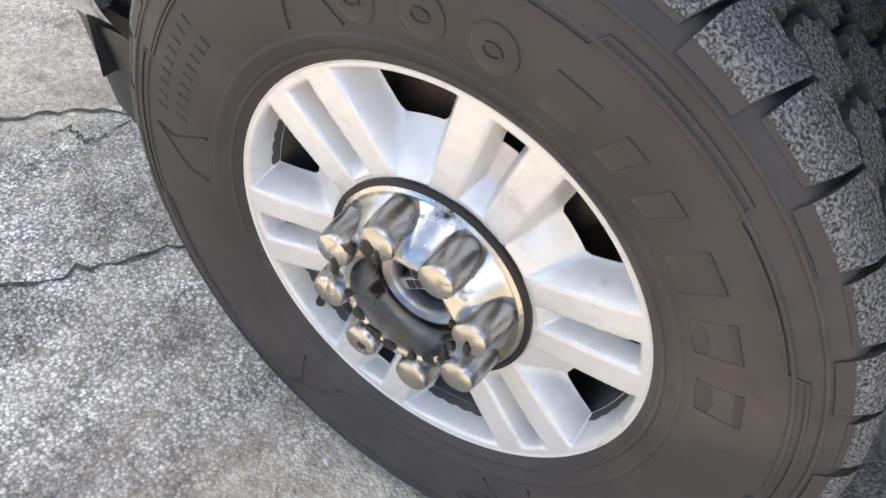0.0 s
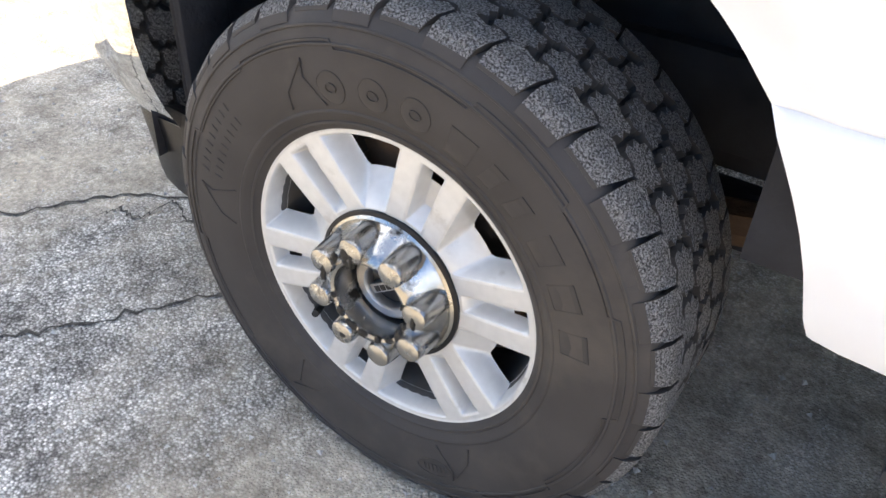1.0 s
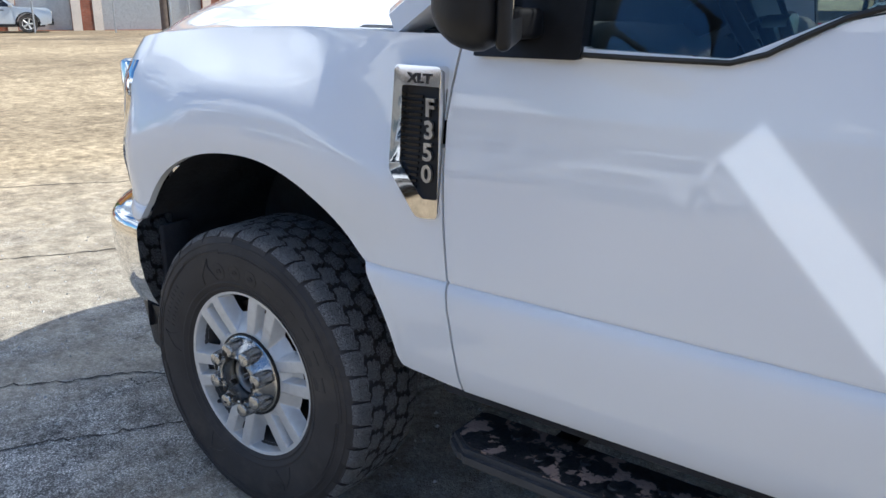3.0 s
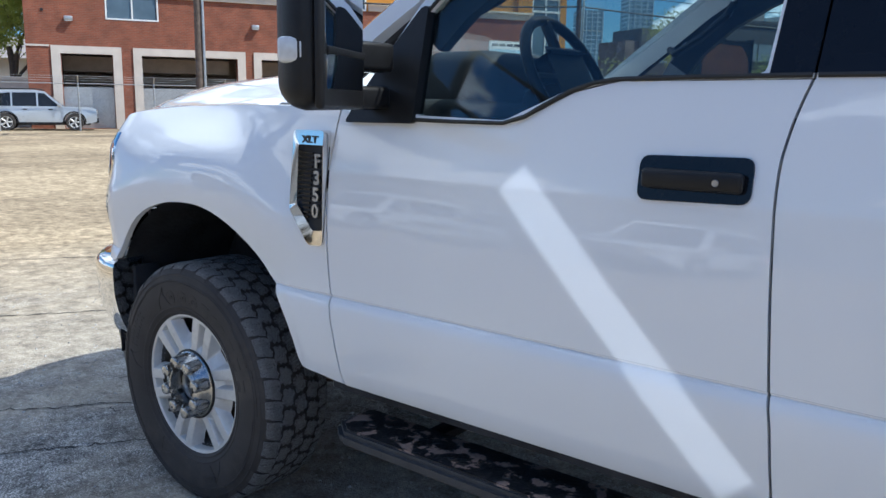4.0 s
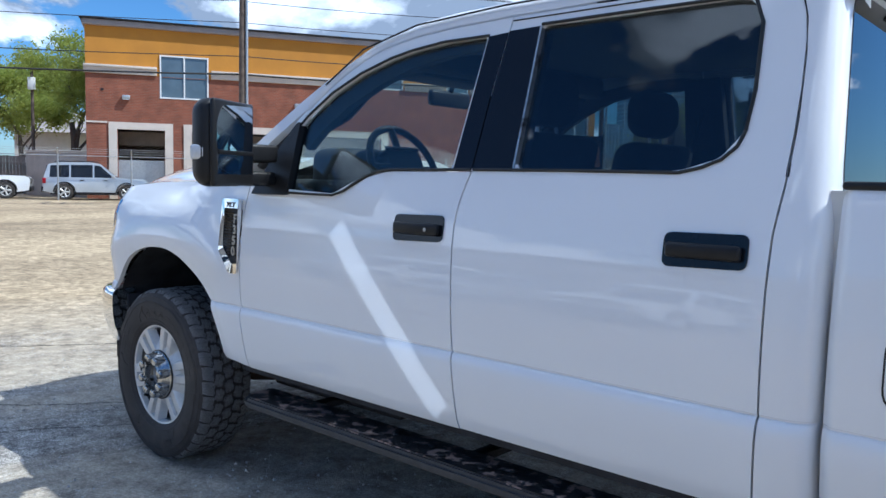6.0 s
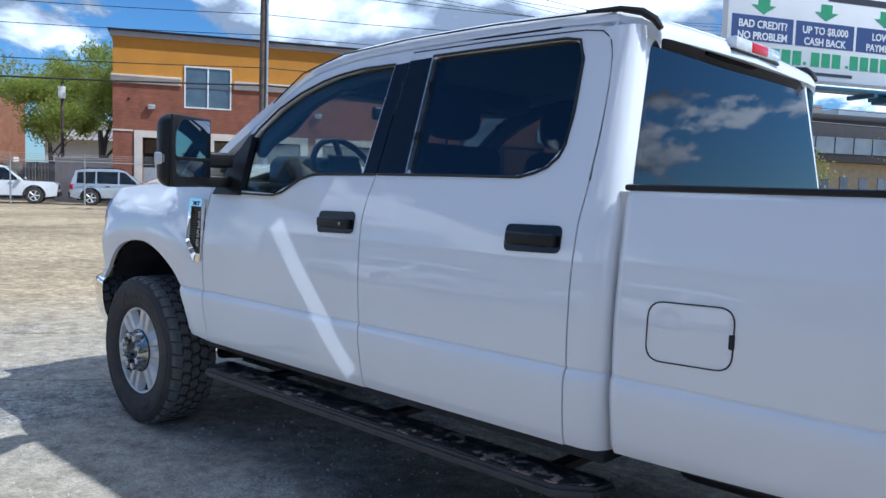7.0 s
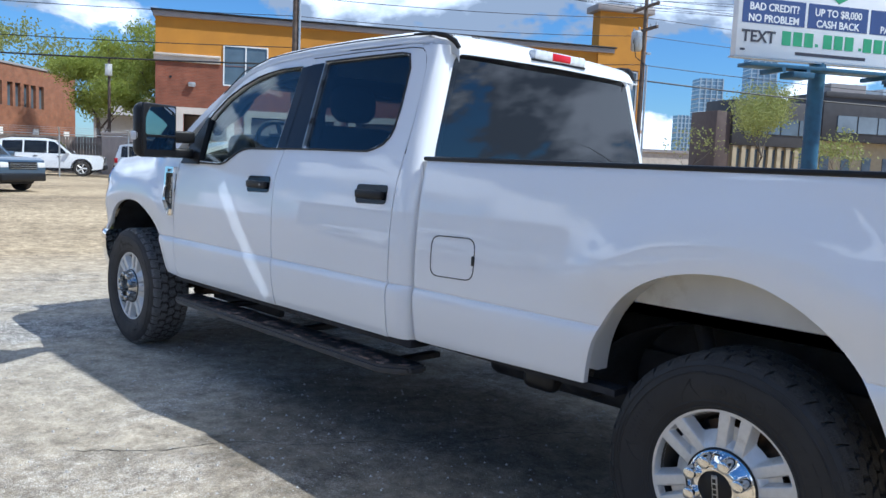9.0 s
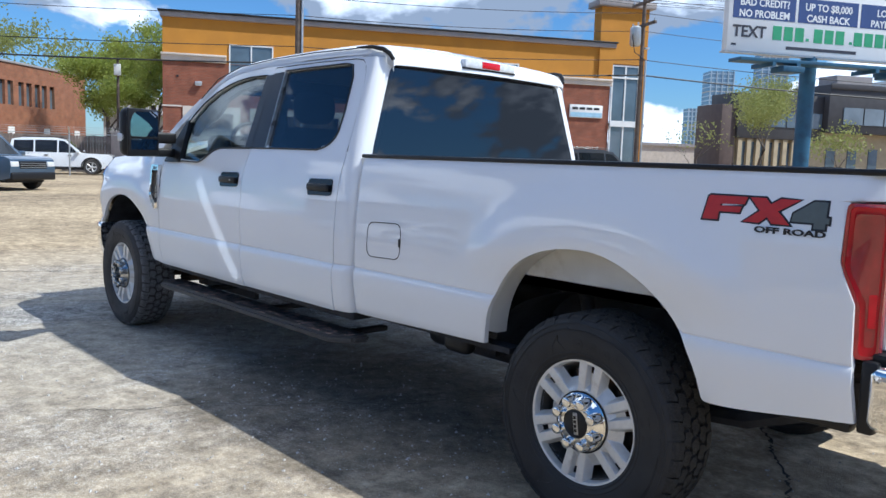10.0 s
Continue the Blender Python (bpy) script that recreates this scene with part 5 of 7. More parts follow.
for s in (-1, 1):
    part("grab_handle", tube(bmesh.new(), [(0.86, s * 0.775, 1.585), (0.90, s * 0.73, 1.56), (1.02, s * 0.70, 1.62), (1.12, s * 0.69, 1.70), (1.13, s * 0.72, 1.755)], 0.016, 8), M_BLACK, truck)
    part("pillar_trim", tube(bmesh.new(), [(0.60, s * 0.83, 1.42), (0.80, s * 0.805, 1.565), (0.97, s * 0.775, 1.675), (1.18, s * 0.735, 1.80)], 0.028, 8), M_INTERIOR, truck)
    inside = lambda x, z: (x, s * ((green_y(z) if z > 1.40 else 0.908) - 0.045), z)
    part("header_trim", plate(bmesh.new(), [(0.86, 1.53), (0.945, 1.62), (1.06, 1.71), (1.20, 1.78), (1.35, 1.83), (1.60, 1.865), (1.82, 1.868), (1.82, 1.815), (1.60, 1.81), (1.42, 1.78), (1.27, 1.725), (1.12, 1.65), (1.00, 1.56), (0.93, 1.48)], [], inside, (0, -s * 0.04, 0)), M_INTERIOR, truck)
    part("centre_pillar_trim", plate(bmesh.new(), [(1.79, 0.65), (2.0, 0.65), (2.0, 1.40), (1.99, 1.86), (1.82, 1.86), (1.79, 1.40)], [], inside, (0, -s * 0.05, 0)), M_INTERIOR, truck)
    part("seat_belt", tube(bmesh.new(), [(1.90, s * 0.71, 1.72), (1.86, s * 0.66, 1.45), (1.80, s * 0.60, 1.05)], 0.012, 6), M_BLACK, truck)
    part("quarter_trim", plate(bmesh.new(), [(2.735, 0.65), (2.89, 0.65), (2.88, 1.40), (2.85, 1.85), (2.725, 1.85), (2.735, 1.40)], [], inside, (0, -s * 0.05, 0)), M_INTERIOR, truck)

# ---- truck: underbody ----
for s in (-1, 1):
    part("frame_rail", boxes((-0.80, 5.40, *sorted((s * 0.40, s * 0.48)), 0.50, 0.66), bevel=0.008), M_UNDER, truck)
    part("leaf_spring", tube(bmesh.new(), [(3.75, s * 0.52, 0.52), (4.1, s * 0.52, 0.43), (4.47, s * 0.52, 0.40), (4.9, s * 0.52, 0.44), (5.15, s * 0.52, 0.54)], 0.035, 6), M_UNDER, truck)
    part("shock_absorber", tube(bmesh.new(), [(4.30, s * 0.60, 0.42), (4.12, s * 0.56, 0.90)], 0.032, 10), M_UNDER, truck)
    part("radius_arm", tube(bmesh.new(), [(0.10, s * 0.52, 0.36), (0.55, s * 0.50, 0.44), (1.10, s * 0.46, 0.54)], 0.04, 8), M_RUST, truck, "rusty radius arm")
    part("coil_spring", tube(bmesh.new(), [(0.0 + 0.06 * math.cos(k * 0.6), s * 0.53 + 0.06 * math.sin(k * 0.6), 0.48 + 0.0056 * k) for k in range(70)], 0.009, 6), M_UNDER, truck)
part("front_axle", tube(bmesh.new(), [(0, -0.74, WHEEL_Z), (0, 0.74, WHEEL_Z)], 0.05, 12), M_RUST, truck)
part("rear_axle", tube(bmesh.new(), [(BASE, -0.76, WHEEL_Z), (BASE, 0.76, WHEEL_Z)], 0.055, 12), M_RUST, truck)
bm = bmesh.new()
bmesh.ops.create_uvsphere(bm, u_segments=20, v_segments=12, radius=0.17, matrix=Matrix.Translation((BASE, 0, WHEEL_Z)))
part("differential", bm, M_RUST, truck)
part("drive_shaft", tube(bmesh.new(), [(1.6, 0.0, 0.52), (4.33, 0.0, 0.45)], 0.045, 12), M_UNDER, truck)
part("exhaust_pipe", tube(bmesh.new(), [(1.2, 0.25, 0.48), (3.8, 0.28, 0.50), (4.3, 0.40, 0.66), (4.9, 0.62, 0.55), (5.3, 0.86, 0.50)], 0.045, 10), M_RUST, truck)
part("transmission", boxes((0.5, 1.7, -0.30, 0.30, 0.46, 0.80), bevel=0.08, seg=3), M_UNDER, truck)
part("engine_block", boxes((-0.60, 0.45, -0.40, 0.40, 0.52, 1.15), bevel=0.06, seg=3), M_UNDER, truck)
part("fuel_tank", boxes((2.9, 4.0, -0.38, -0.02, 0.33, 0.80), bevel=0.06, seg=3), M_UNDER, truck)
part("hanging_bracket", boxes((3.49, 3.66, -0.80, -0.72, 0.465, 0.56), bevel=0.035, seg=4), M_BLACK, truck)
part("bed_crossmember", boxes((2.96, 4.0, -0.88, -0.80, 0.56, 0.585)), M_UNDER, truck)
part("spare_tyre", lathe(bmesh.new(), [(0.20, -0.10), (0.34, -0.12), (0.37, -0.09), (0.37, 0.09), (0.34, 0.12), (0.20, 0.10)], 48, Matrix.Translation((4.98, 0.0, 0.56)) @ Matrix.Rotation(radians(90), 4, 'X'), True), M_TYRE, truck)

# ---- ground ----
def asphalt():
    m = bpy.data.materials.new("worn_asphalt")
    m.use_nodes = True
    n, l = m.node_tree.nodes, m.node_tree.links
    p = n["Principled BSDF"]
    t = n.new("ShaderNodeTexCoord")

    def noise_tex(scale, detail, rough=0.55, src=None):
        k = n.new("ShaderNodeTexNoise")
        k.inputs["Scale"].default_value, k.inputs["Detail"].default_value, k.inputs["Roughness"].default_value = scale, detail, rough
        l.new(src or t.outputs["Object"], k.inputs["Vector"])
        return k.outputs["Fac"]

    def ramp(v, a, b, ca, cb):
        k = n.new("ShaderNodeValToRGB")
        k.color_ramp.elements[0].position, k.color_ramp.elements[1].position = a, b
        k.color_ramp.elements[0].color, k.color_ramp.elements[1].color = (*ca, 1), (*cb, 1)
        l.new(v, k.inputs[0])
        return k.outputs[0]

    def mix(f, a, b, how='MIX', fac=None):
        k = n.new("ShaderNodeMix")
        k.data_type, k.blend_type = 'RGBA', how
        if fac is not None:
            k.inputs["Factor"].default_value = fac
        else:
            l.new(f, k.inputs["Factor"])
        l.new(a, k.inputs["A"])
        l.new(b, k.inputs["B"])
        return k.outputs["Result"]
    v = n.new("ShaderNodeTexVoronoi")
    v.inputs["Scale"].default_value = 185
    l.new(t.outputs["Object"], v.inputs["Vector"])
    sep = n.new("ShaderNodeSeparateColor")
    l.new(v.outputs["Color"], sep.inputs[0])
    stones = ramp(sep.outputs[0], 0.0, 1.0, (0.25, 0.242, 0.23), (0.80, 0.78, 0.745))
    gaps = ramp(v.outputs["Distance"], 0.34, 0.66, (1, 1, 1), (0.30, 0.295, 0.29))
    base = mix(None, stones, gaps, 'MULTIPLY', 0.85)
    mid = ramp(noise_tex(2.2, 12, 0.74), 0.40, 0.62, (0.76, 0.75, 0.73), (1.18, 1.17, 1.16))
    base = mix(None, base, mid, 'MULTIPLY', 1.0)
    rough_spots = ramp(noise_tex(17, 8, 0.75), 0.36, 0.62, (0.60, 0.59, 0.58), (1.45, 1.45, 1.44))
    base = mix(None, base, rough_spots, 'MULTIPLY', 1.0)
    # pale dusty stretches, drawn out across the lot, and dark damp ones
    mp = n.new("ShaderNodeMapping")
    mp.inputs["Scale"].default_value = (0.75, 0.34, 1)
    mp.inputs["Rotation"].default_value = (0, 0, radians(-28))
    l.new(t.outputs["Object"], mp.inputs["Vector"])
    dust = ramp(noise_tex(0.55, 12, 0.70, mp.outputs[0]), 0.47, 0.56, (0, 0, 0), (0.8, 0.8, 0.8))
    pale = n.new("ShaderNodeRGB")
    pale.outputs[0].default_value = (0.47, 0.415, 0.33, 1)
    fine = ramp(noise_tex(70, 4), 0.3, 0.7, (0.72, 0.72, 0.72), (1.2, 1.2, 1.2))
    pale_v = mix(None, pale.outputs[0], fine, 'MULTIPLY', 1.0)
    base = mix(dust, base, pale_v)
    oil = ramp(noise_tex(0.9, 7, 0.6), 0.60, 0.75, (1, 1, 1), (0.55, 0.53, 0.51))
    base = mix(None, base, oil, 'MULTIPLY', 1.0)
    # far stretches turn to tan gravel
    sx = n.new("ShaderNodeVectorMath")
    sx.operation = 'LENGTH'
    l.new(t.outputs["Object"], sx.inputs[0])
    far = n.new("ShaderNodeMapRange")
    far.inputs["From Min"].default_value, far.inputs["From Max"].default_value = 1.6, 5.5
    l.new(sx.outputs["Value"], far.inputs["Value"])
    tan = n.new("ShaderNodeRGB")
    tan.outputs[0].default_value = (0.50, 0.40, 0.27, 1)
    tan_v = mix(None, mix(None, tan.outputs[0], mid, 'MULTIPLY', 1.0), ramp(noise_tex(0.35, 8, 0.6, mp.outputs[0]), 0.42, 0.58, (0.68, 0.67, 0.66), (1.12, 1.12, 1.10)), 'MULTIPLY', 1.0)
    tan_v = mix(None, tan_v, ramp(noise_tex(11, 8, 0.7), 0.36, 0.62, (0.66, 0.65, 0.64), (1.18, 1.18, 1.17)), 'MULTIPLY', 1.0)
    base = mix(far.outputs[0], base, tan_v)
    coarse = ramp(noise_tex(6.5, 12, 0.85), 0.38, 0.60, (0.52, 0.51, 0.50), (1.30, 1.30, 1.29))
    base = mix(None, base, coarse, 'MULTIPLY', 1.0)
    # ragged stain: oil marks, and the shade under the truck deepened in the colour
    spot = n.new("ShaderNodeMapping")
    spot.inputs["Location"].default_value = (-0.83, 0.26, 0)
    spot.inputs["Scale"].default_value = (0.30, 0.40, 1)
    l.new(t.outputs["Object"], spot.inputs["Vector"])
    ring = n.new("ShaderNodeVectorMath")
    ring.operation = 'LENGTH'
    l.new(spot.outputs[0], ring.inputs[0])
    ragged = n.new("ShaderNodeMath")
    ragged.operation = 'MULTIPLY_ADD'
    l.new(noise_tex(1.8, 10, 0.72), ragged.inputs[0])
    ragged.inputs[1].default_value = 0.65
    l.new(ring.outputs["Value"], ragged.inputs[2])
    base = mix(None, base, ramp(ragged.outputs[0], 0.62, 0.78, (0.54, 0.53, 0.52), (1, 1, 1)), 'MULTIPLY', 1.0)
    worn = n.new("ShaderNodeRGB")
    worn.outputs[0].default_value = (0.90, 0.90, 0.90, 1)
    base = mix(None, base, worn.outputs[0], 'MULTIPLY', 1.0)
    l.new(base, p.inputs["Base Color"])
    p.inputs["Roughness"].default_value = 0.92
    p.inputs["Specular IOR Level"].default_value = 0.25
    bp = n.new("ShaderNodeBump")
    bp.inputs["Strength"].default_value, bp.inputs["Distance"].default_value = 0.9, 0.004
    inv = n.new("ShaderNodeMath")
    inv.operation = 'SUBTRACT'
    inv.inputs[0].default_value = 1.0
    l.new(v.outputs["Distance"], inv.inputs[1])
    l.new(inv.outputs[0], bp.inputs["Height"])
    bp2 = n.new("ShaderNodeBump")
    bp2.inputs["Strength"].default_value, bp2.inputs["Distance"].default_value = 0.5, 0.02
    l.new(noise_tex(9, 6), bp2.inputs["Height"])
    l.new(bp.outputs[0], bp2.inputs["Normal"])
    l.new(bp2.outputs[0], p.inputs["Normal"])
    return m


M_GROUND = asphalt()
bm = bmesh.new()
cuts = [-2500, -400, -100, -40] + span(-20, 20, 40) + [40, 100, 400, 2500]
rows = [[bm.verts.new((x, y, 0)) for y in cuts] for x in cuts]
for a, b in zip(rows, rows[1:]):
    for j in range(len(cuts) - 1):
        bm.faces.new((a[j], a[j + 1], b[j + 1], b[j]))
tagged(part("ground", bm, M_GROUND, None, "", 0), "worn grey asphalt lot with dusty tan patches", "ground", kind="structure")

M_CRACK = mat("crack_dirt", (0.045, 0.040, 0.034), 0.95, scale=60, amount=0.5)
rng = random.Random(4)


def crack(p0, p1, width, wander=0.05, steps=90):
    """A ragged, dirt-filled crack across the asphalt."""
    bm = bmesh.new()
    a, b = Vector((*p0, 0)), Vector((*p1, 0))
    d = (b - a).normalized()
    q = Vector((-d.y, d.x, 0))
    off = rng.random() * 50
    left, right = [], []
    for i in range(steps + 1):
        t = i / steps
        c = a.lerp(b, t) + q * (wander * noise.noise(Vector((t * 5 + off, 0, 0))) * 2 + 0.030 * noise.noise(Vector((t * 31 + off, 3, 0))) + 0.018 * noise.noise(Vector((t * 80 + off, 7, 0))))
        w = width * max(0.12, 0.55 + 1.2 * noise.noise(Vector((t * 40 + off, 9, 0)))) * smooth(t / 0.06) * smooth((1 - t) / 0.06) + 0.0005
        left.append(bm.verts.new(c + q * w + Vector((0, 0, 0.003))))
        right.append(bm.verts.new(c - q * w + Vector((0, 0, 0.003))))
    for i in range(steps):
        bm.faces.new((left[i], left[i + 1], right[i + 1], right[i]))
    tagged(part("ground_crack", bm, M_CRACK, None, "", 0), "dark dirt-filled crack in the asphalt", "crack", "cracks in the asphalt", kind="structure")


for a, b, w in (((-1.75, -1.52), (-0.45, -0.12), 0.007), ((-1.25, -1.85), (-0.20, -0.30), 0.006), ((-1.02, -0.78), (-0.60, -0.55), 0.006), ((4.30, 0.85), (5.45, -0.85), 0.010), ((-3.9, -1.9), (-2.1, 0.9), 0.010),
                ((1.9, -2.1), (3.3, 0.2), 0.004), ((-6.5, -2.0), (-3.2, 2.6), 0.010)):
    crack(a, b, w)

# loose grit
bm_verts, bm_faces = [], []
for i in range(11000):
    x, y = rng.uniform(-3.4, 5.8), rng.gauss(-1.3, 1.2)
    r = 0.0024 + 0.009 * rng.random() ** 5
    k = len(bm_verts)
    a0 = rng.random() * 6.28
    ring = [Vector((x + r * math.cos(a0 + j * 2.1) * rng.uniform(0.7, 1.2), y + r * math.sin(a0 + j * 2.1) * rng.uniform(0.7, 1.2), 0.0)) for j in range(3)]
    bm_verts += ring + [Vector((x, y, r * rng.uniform(0.6, 1.1)))]
    bm_faces += [(k, k + 1, k + 3), (k + 1, k + 2, k + 3), (k + 2, k, k + 3)]
me = bpy.data.meshes.new("grit")
me.from_pydata(bm_verts, [], bm_faces)
M_GRIT = mat("grit", (0.42, 0.40, 0.37), 0.9, scale=40, amount=0.5)
me.materials.append(M_GRIT)
tagged(new("grit", me), "loose pale grit lying on the asphalt", "grit", kind="stuff")
part_cap = part("drain_cap", lathe(bmesh.new(), [(0.0, 0.006), (0.075, 0.006), (0.085, 0.002), (0.10, 0.001)], 32, Matrix.Translation((-0.35, -2.06, 0)) @ Matrix.Rotation(radians(-90), 4, 'X')), M_STEEL, None)
tagged(part_cap, "small round metal cap set into asphalt", "metal cap")

# ---- street building ----
U = Vector((0.48, 0.877, 0)).normalized()
U_ANG = math.atan2(U.y, U.x)


def along(x, y, z=0.0, turn=0.0):
    """A frame whose x axis runs along the street; y points away from the lot."""
    return Matrix.Translation((x, y, z)) @ Matrix.Rotation(U_ANG + radians(turn), 4, 'Z')


def brick_mat(name, c1, c2, mortar, sx=1.0):
    m = bpy.data.materials.new(name)
    m.use_nodes = True
    n, l = m.node_tree.nodes, m.node_tree.links
    p = n["Principled BSDF"]
    t = n.new("ShaderNodeTexCoord")
    mp = n.new("ShaderNodeMapping")
    mp.inputs["Rotation"].default_value = (radians(90), 0, 0)
    l.new(t.outputs["Object"], mp.inputs["Vector"])
    b = n.new("ShaderNodeTexBrick")
    b.inputs["Color1"].default_value, b.inputs["Color2"].default_value, b.inputs["Mortar"].default_value = (*c1, 1), (*c2, 1), (*mortar, 1)
    b.inputs["Scale"].default_value = 1.0
    b.inputs["Mortar Size"].default_value = 0.008
    b.inputs["Brick Width"].default_value, b.inputs["Row Height"].default_value = 0.22, 0.075
    l.new(mp.outputs[0], b.inputs["Vector"])
    k = n.new("ShaderNodeTexNoise")
    k.inputs["Scale"].default_value, k.inputs["Detail"].default_value = 1.6, 8
    l.new(t.outputs["Object"], k.inputs["Vector"])
    r = n.new("ShaderNodeMapRange")
    r.inputs["From Min"].default_value, r.inputs["From Max"].default_value = 0.3, 0.7
    r.inputs["To Min"].default_value, r.inputs["To Max"].default_value = 0.8, 1.2
    l.new(k.outputs["Fac"], r.inputs["Value"])
    h = n.new("ShaderNodeHueSaturation")
    l.new(b.outputs["Color"], h.inputs["Color"])
    l.new(r.outputs[0], h.inputs["Value"])
    l.new(h.outputs[0], p.inputs["Base Color"])
    p.inputs["Roughness"].default_value = 0.85
    g = n.new("ShaderNodeBump")
    g.inputs["Strength"].default_value, g.inputs["Distance"].default_value = 0.6, 0.01
    l.new(b.outputs["Fac"], g.inputs["Height"])
    g.invert = True
    l.new(g.outputs[0], p.inputs["Normal"])
    return m


M_BRICK = brick_mat("red_brick", (0.27, 0.082, 0.040), (0.21, 0.062, 0.032), (0.22, 0.13, 0.09))
M_BRICK_B = brick_mat("brown_brick", (0.29, 0.115, 0.055), (0.23, 0.088, 0.044), (0.24, 0.15, 0.10))
M_OCHRE = mat("ochre_stucco", (0.50, 0.225, 0.026), 0.9, scale=0.8, amount=0.08, bump=0.02, bump_scale=40, stain=(0.42, 0.19, 0.03), stain_at=(0.45, 0.8), stain_scale=0.5)
M_BEIGE = mat("beige_trim", (0.60, 0.53, 0.46), 0.85, scale=1.5, amount=0.08)
M_ROOFCAP = mat("grey_roof_edge", (0.30, 0.27, 0.26), 0.6, scale=2, amount=0.1)
M_DARKMETAL = mat("dark_metal", (0.03, 0.03, 0.032), 0.5, 0.5, scale=8, amount=0.2)
M_WHITEFRAME = mat("white_frame", (0.75, 0.75, 0.74), 0.5, scale=4, amount=0.05)
M_WINDOW = mat("office_glass", (0.10, 0.13, 0.16), 0.05, 0.0, scale=0.6, amount=0.3, coat=1.0)
M_CONCRETE = mat("concrete", (0.52, 0.45, 0.38), 0.9, scale=2, amount=0.1, stain=(0.40, 0.34, 0.28), stain_at=(0.5, 0.75), stain_scale=1.3, bump=0.02)
M_WOOD = mat("weathered_boards", (0.20, 0.165, 0.14), 0.9, scale=5, amount=0.3, per_object=0.2)
M_GALV = mat("galvanised", (0.52, 0.53, 0.53), 0.4, 0.8, scale=15, amount=0.12)
M_WIRE = mat("dull_wire", (0.20, 0.20, 0.20), 0.7, scale=15, amount=0.12)
M_POLE = mat("pole_wood", (0.13, 0.10, 0.08), 0.9, scale=6, amount=0.3, bump=0.03)
M_CABLE = mat("black_cable", (0.015, 0.015, 0.016), 0.6, scale=4, amount=0.2)

bld = thing("street_building", "two-storey red brick and ochre stucco building with beige trim", "building", along(-35.0, 14.6))
flat_xz = lambda y: (lambda x, z: (x, y, z))
holes = [[(1.4, 0.02), (3.55, 0.02), (3.55, 3.4), (1.4, 3.4)], [(4.8, 0.02), (9.2, 0.02), (9.2, 3.4), (4.8, 3.4)], [(3.35, 4.95), (5.65, 4.95), (5.65, 5.98), (3.35, 5.98)],
         [(10.4, 0.02), (14.6, 0.02), (14.6, 3.4), (10.4, 3.4)]]
part("front_wall", plate(bmesh.new(), [(0, 0), (25.4, 0), (25.4, 6.0), (0, 6.0)], holes, flat_xz(0), (0, 0.4, 0)), M_BRICK, bld, "", 0)
part("upper_wall", plate(bmesh.new(), [(0, 6.0), (25.4, 6.0), (25.4, 8.25), (0, 8.25)], [[(3.35, 6.02), (5.65, 6.02), (5.65, 7.05), (3.35, 7.05)], [(14.5, 6.02), (15.8, 6.02), (15.8, 7.0), (14.5, 7.0)], [(18.3, 6.02), (19.6, 6.02), (19.6, 7.0), (18.3, 7.0)]], flat_xz(0.04), (0, 0.36, 0)), M_OCHRE, bld, "", 0)
part("side_wall", boxes((0.0, 0.4, 0.4, 14, 0, 6.0)), M_BRICK, bld)
part("upper_side_wall", boxes((0.04, 0.4, 0.4, 14, 6.0, 8.25)), M_OCHRE, bld)
part("back_wall", plate(bmesh.new(), [(0.4, 0), (28, 0), (28, 8.2), (0.4, 8.2)], [], flat_xz(9.0), (0, 0.3, 0)), M_CONCRETE, bld, "", 0)
part("floor_slab", boxes((0.4, 28, 0.4, 9, 3.7, 3.9)), M_CONCRETE, bld)
part("roof", boxes((-0.12, 25.6, -0.18, 14.1, 8.25, 8.52), bevel=0.03), M_ROOFCAP, bld)
part("roof_edge", boxes((-0.22, 25.7, -0.28, 14.2, 8.52, 8.60), bevel=0.02), M_DARKMETAL, bld)
for a, b in ((-0.08, 3.22), (5.78, 14.4), (15.9, 18.2), (19.7, 25.5)):
    part("cornice", boxes((a, b, -0.10, 0.05, 6.02, 6.40), bevel=0.02), M_BEIGE, bld)
    part("cornice_ledge", boxes((a, b, -0.20, 0.05, 6.30, 6.42), bevel=0.02), M_BEIGE, bld)
part("string_course", boxes((-0.03, 0.95, -0.04, 0.02, 3.66, 3.74)), M_BEIGE, bld)
for a, b in ((1.0, 3.95), (4.45, 9.6), (10.0, 15.0)):
    part("opening_trim", plate(bmesh.new(), [(a, 0), (a + 0.38, 0), (a + 0.38, 3.38), (b - 0.38, 3.38), (b - 0.38, 0), (b, 0), (b, 3.72), (a, 3.72)], [], flat_xz(-0.06), (0, 0.3, 0)), M_BEIGE, bld, "", 0)
    part("gate_leaf", boxes((a + 0.38, b - 0.38, 0.5, 0.54, 0.0, 1.9)), M_GALV, bld, "grey mesh gate")
    part("inner_beam", boxes((a + 0.38, b - 0.38, 3.0, 3.5, 2.7, 3.4)), M_CONCRETE, bld)


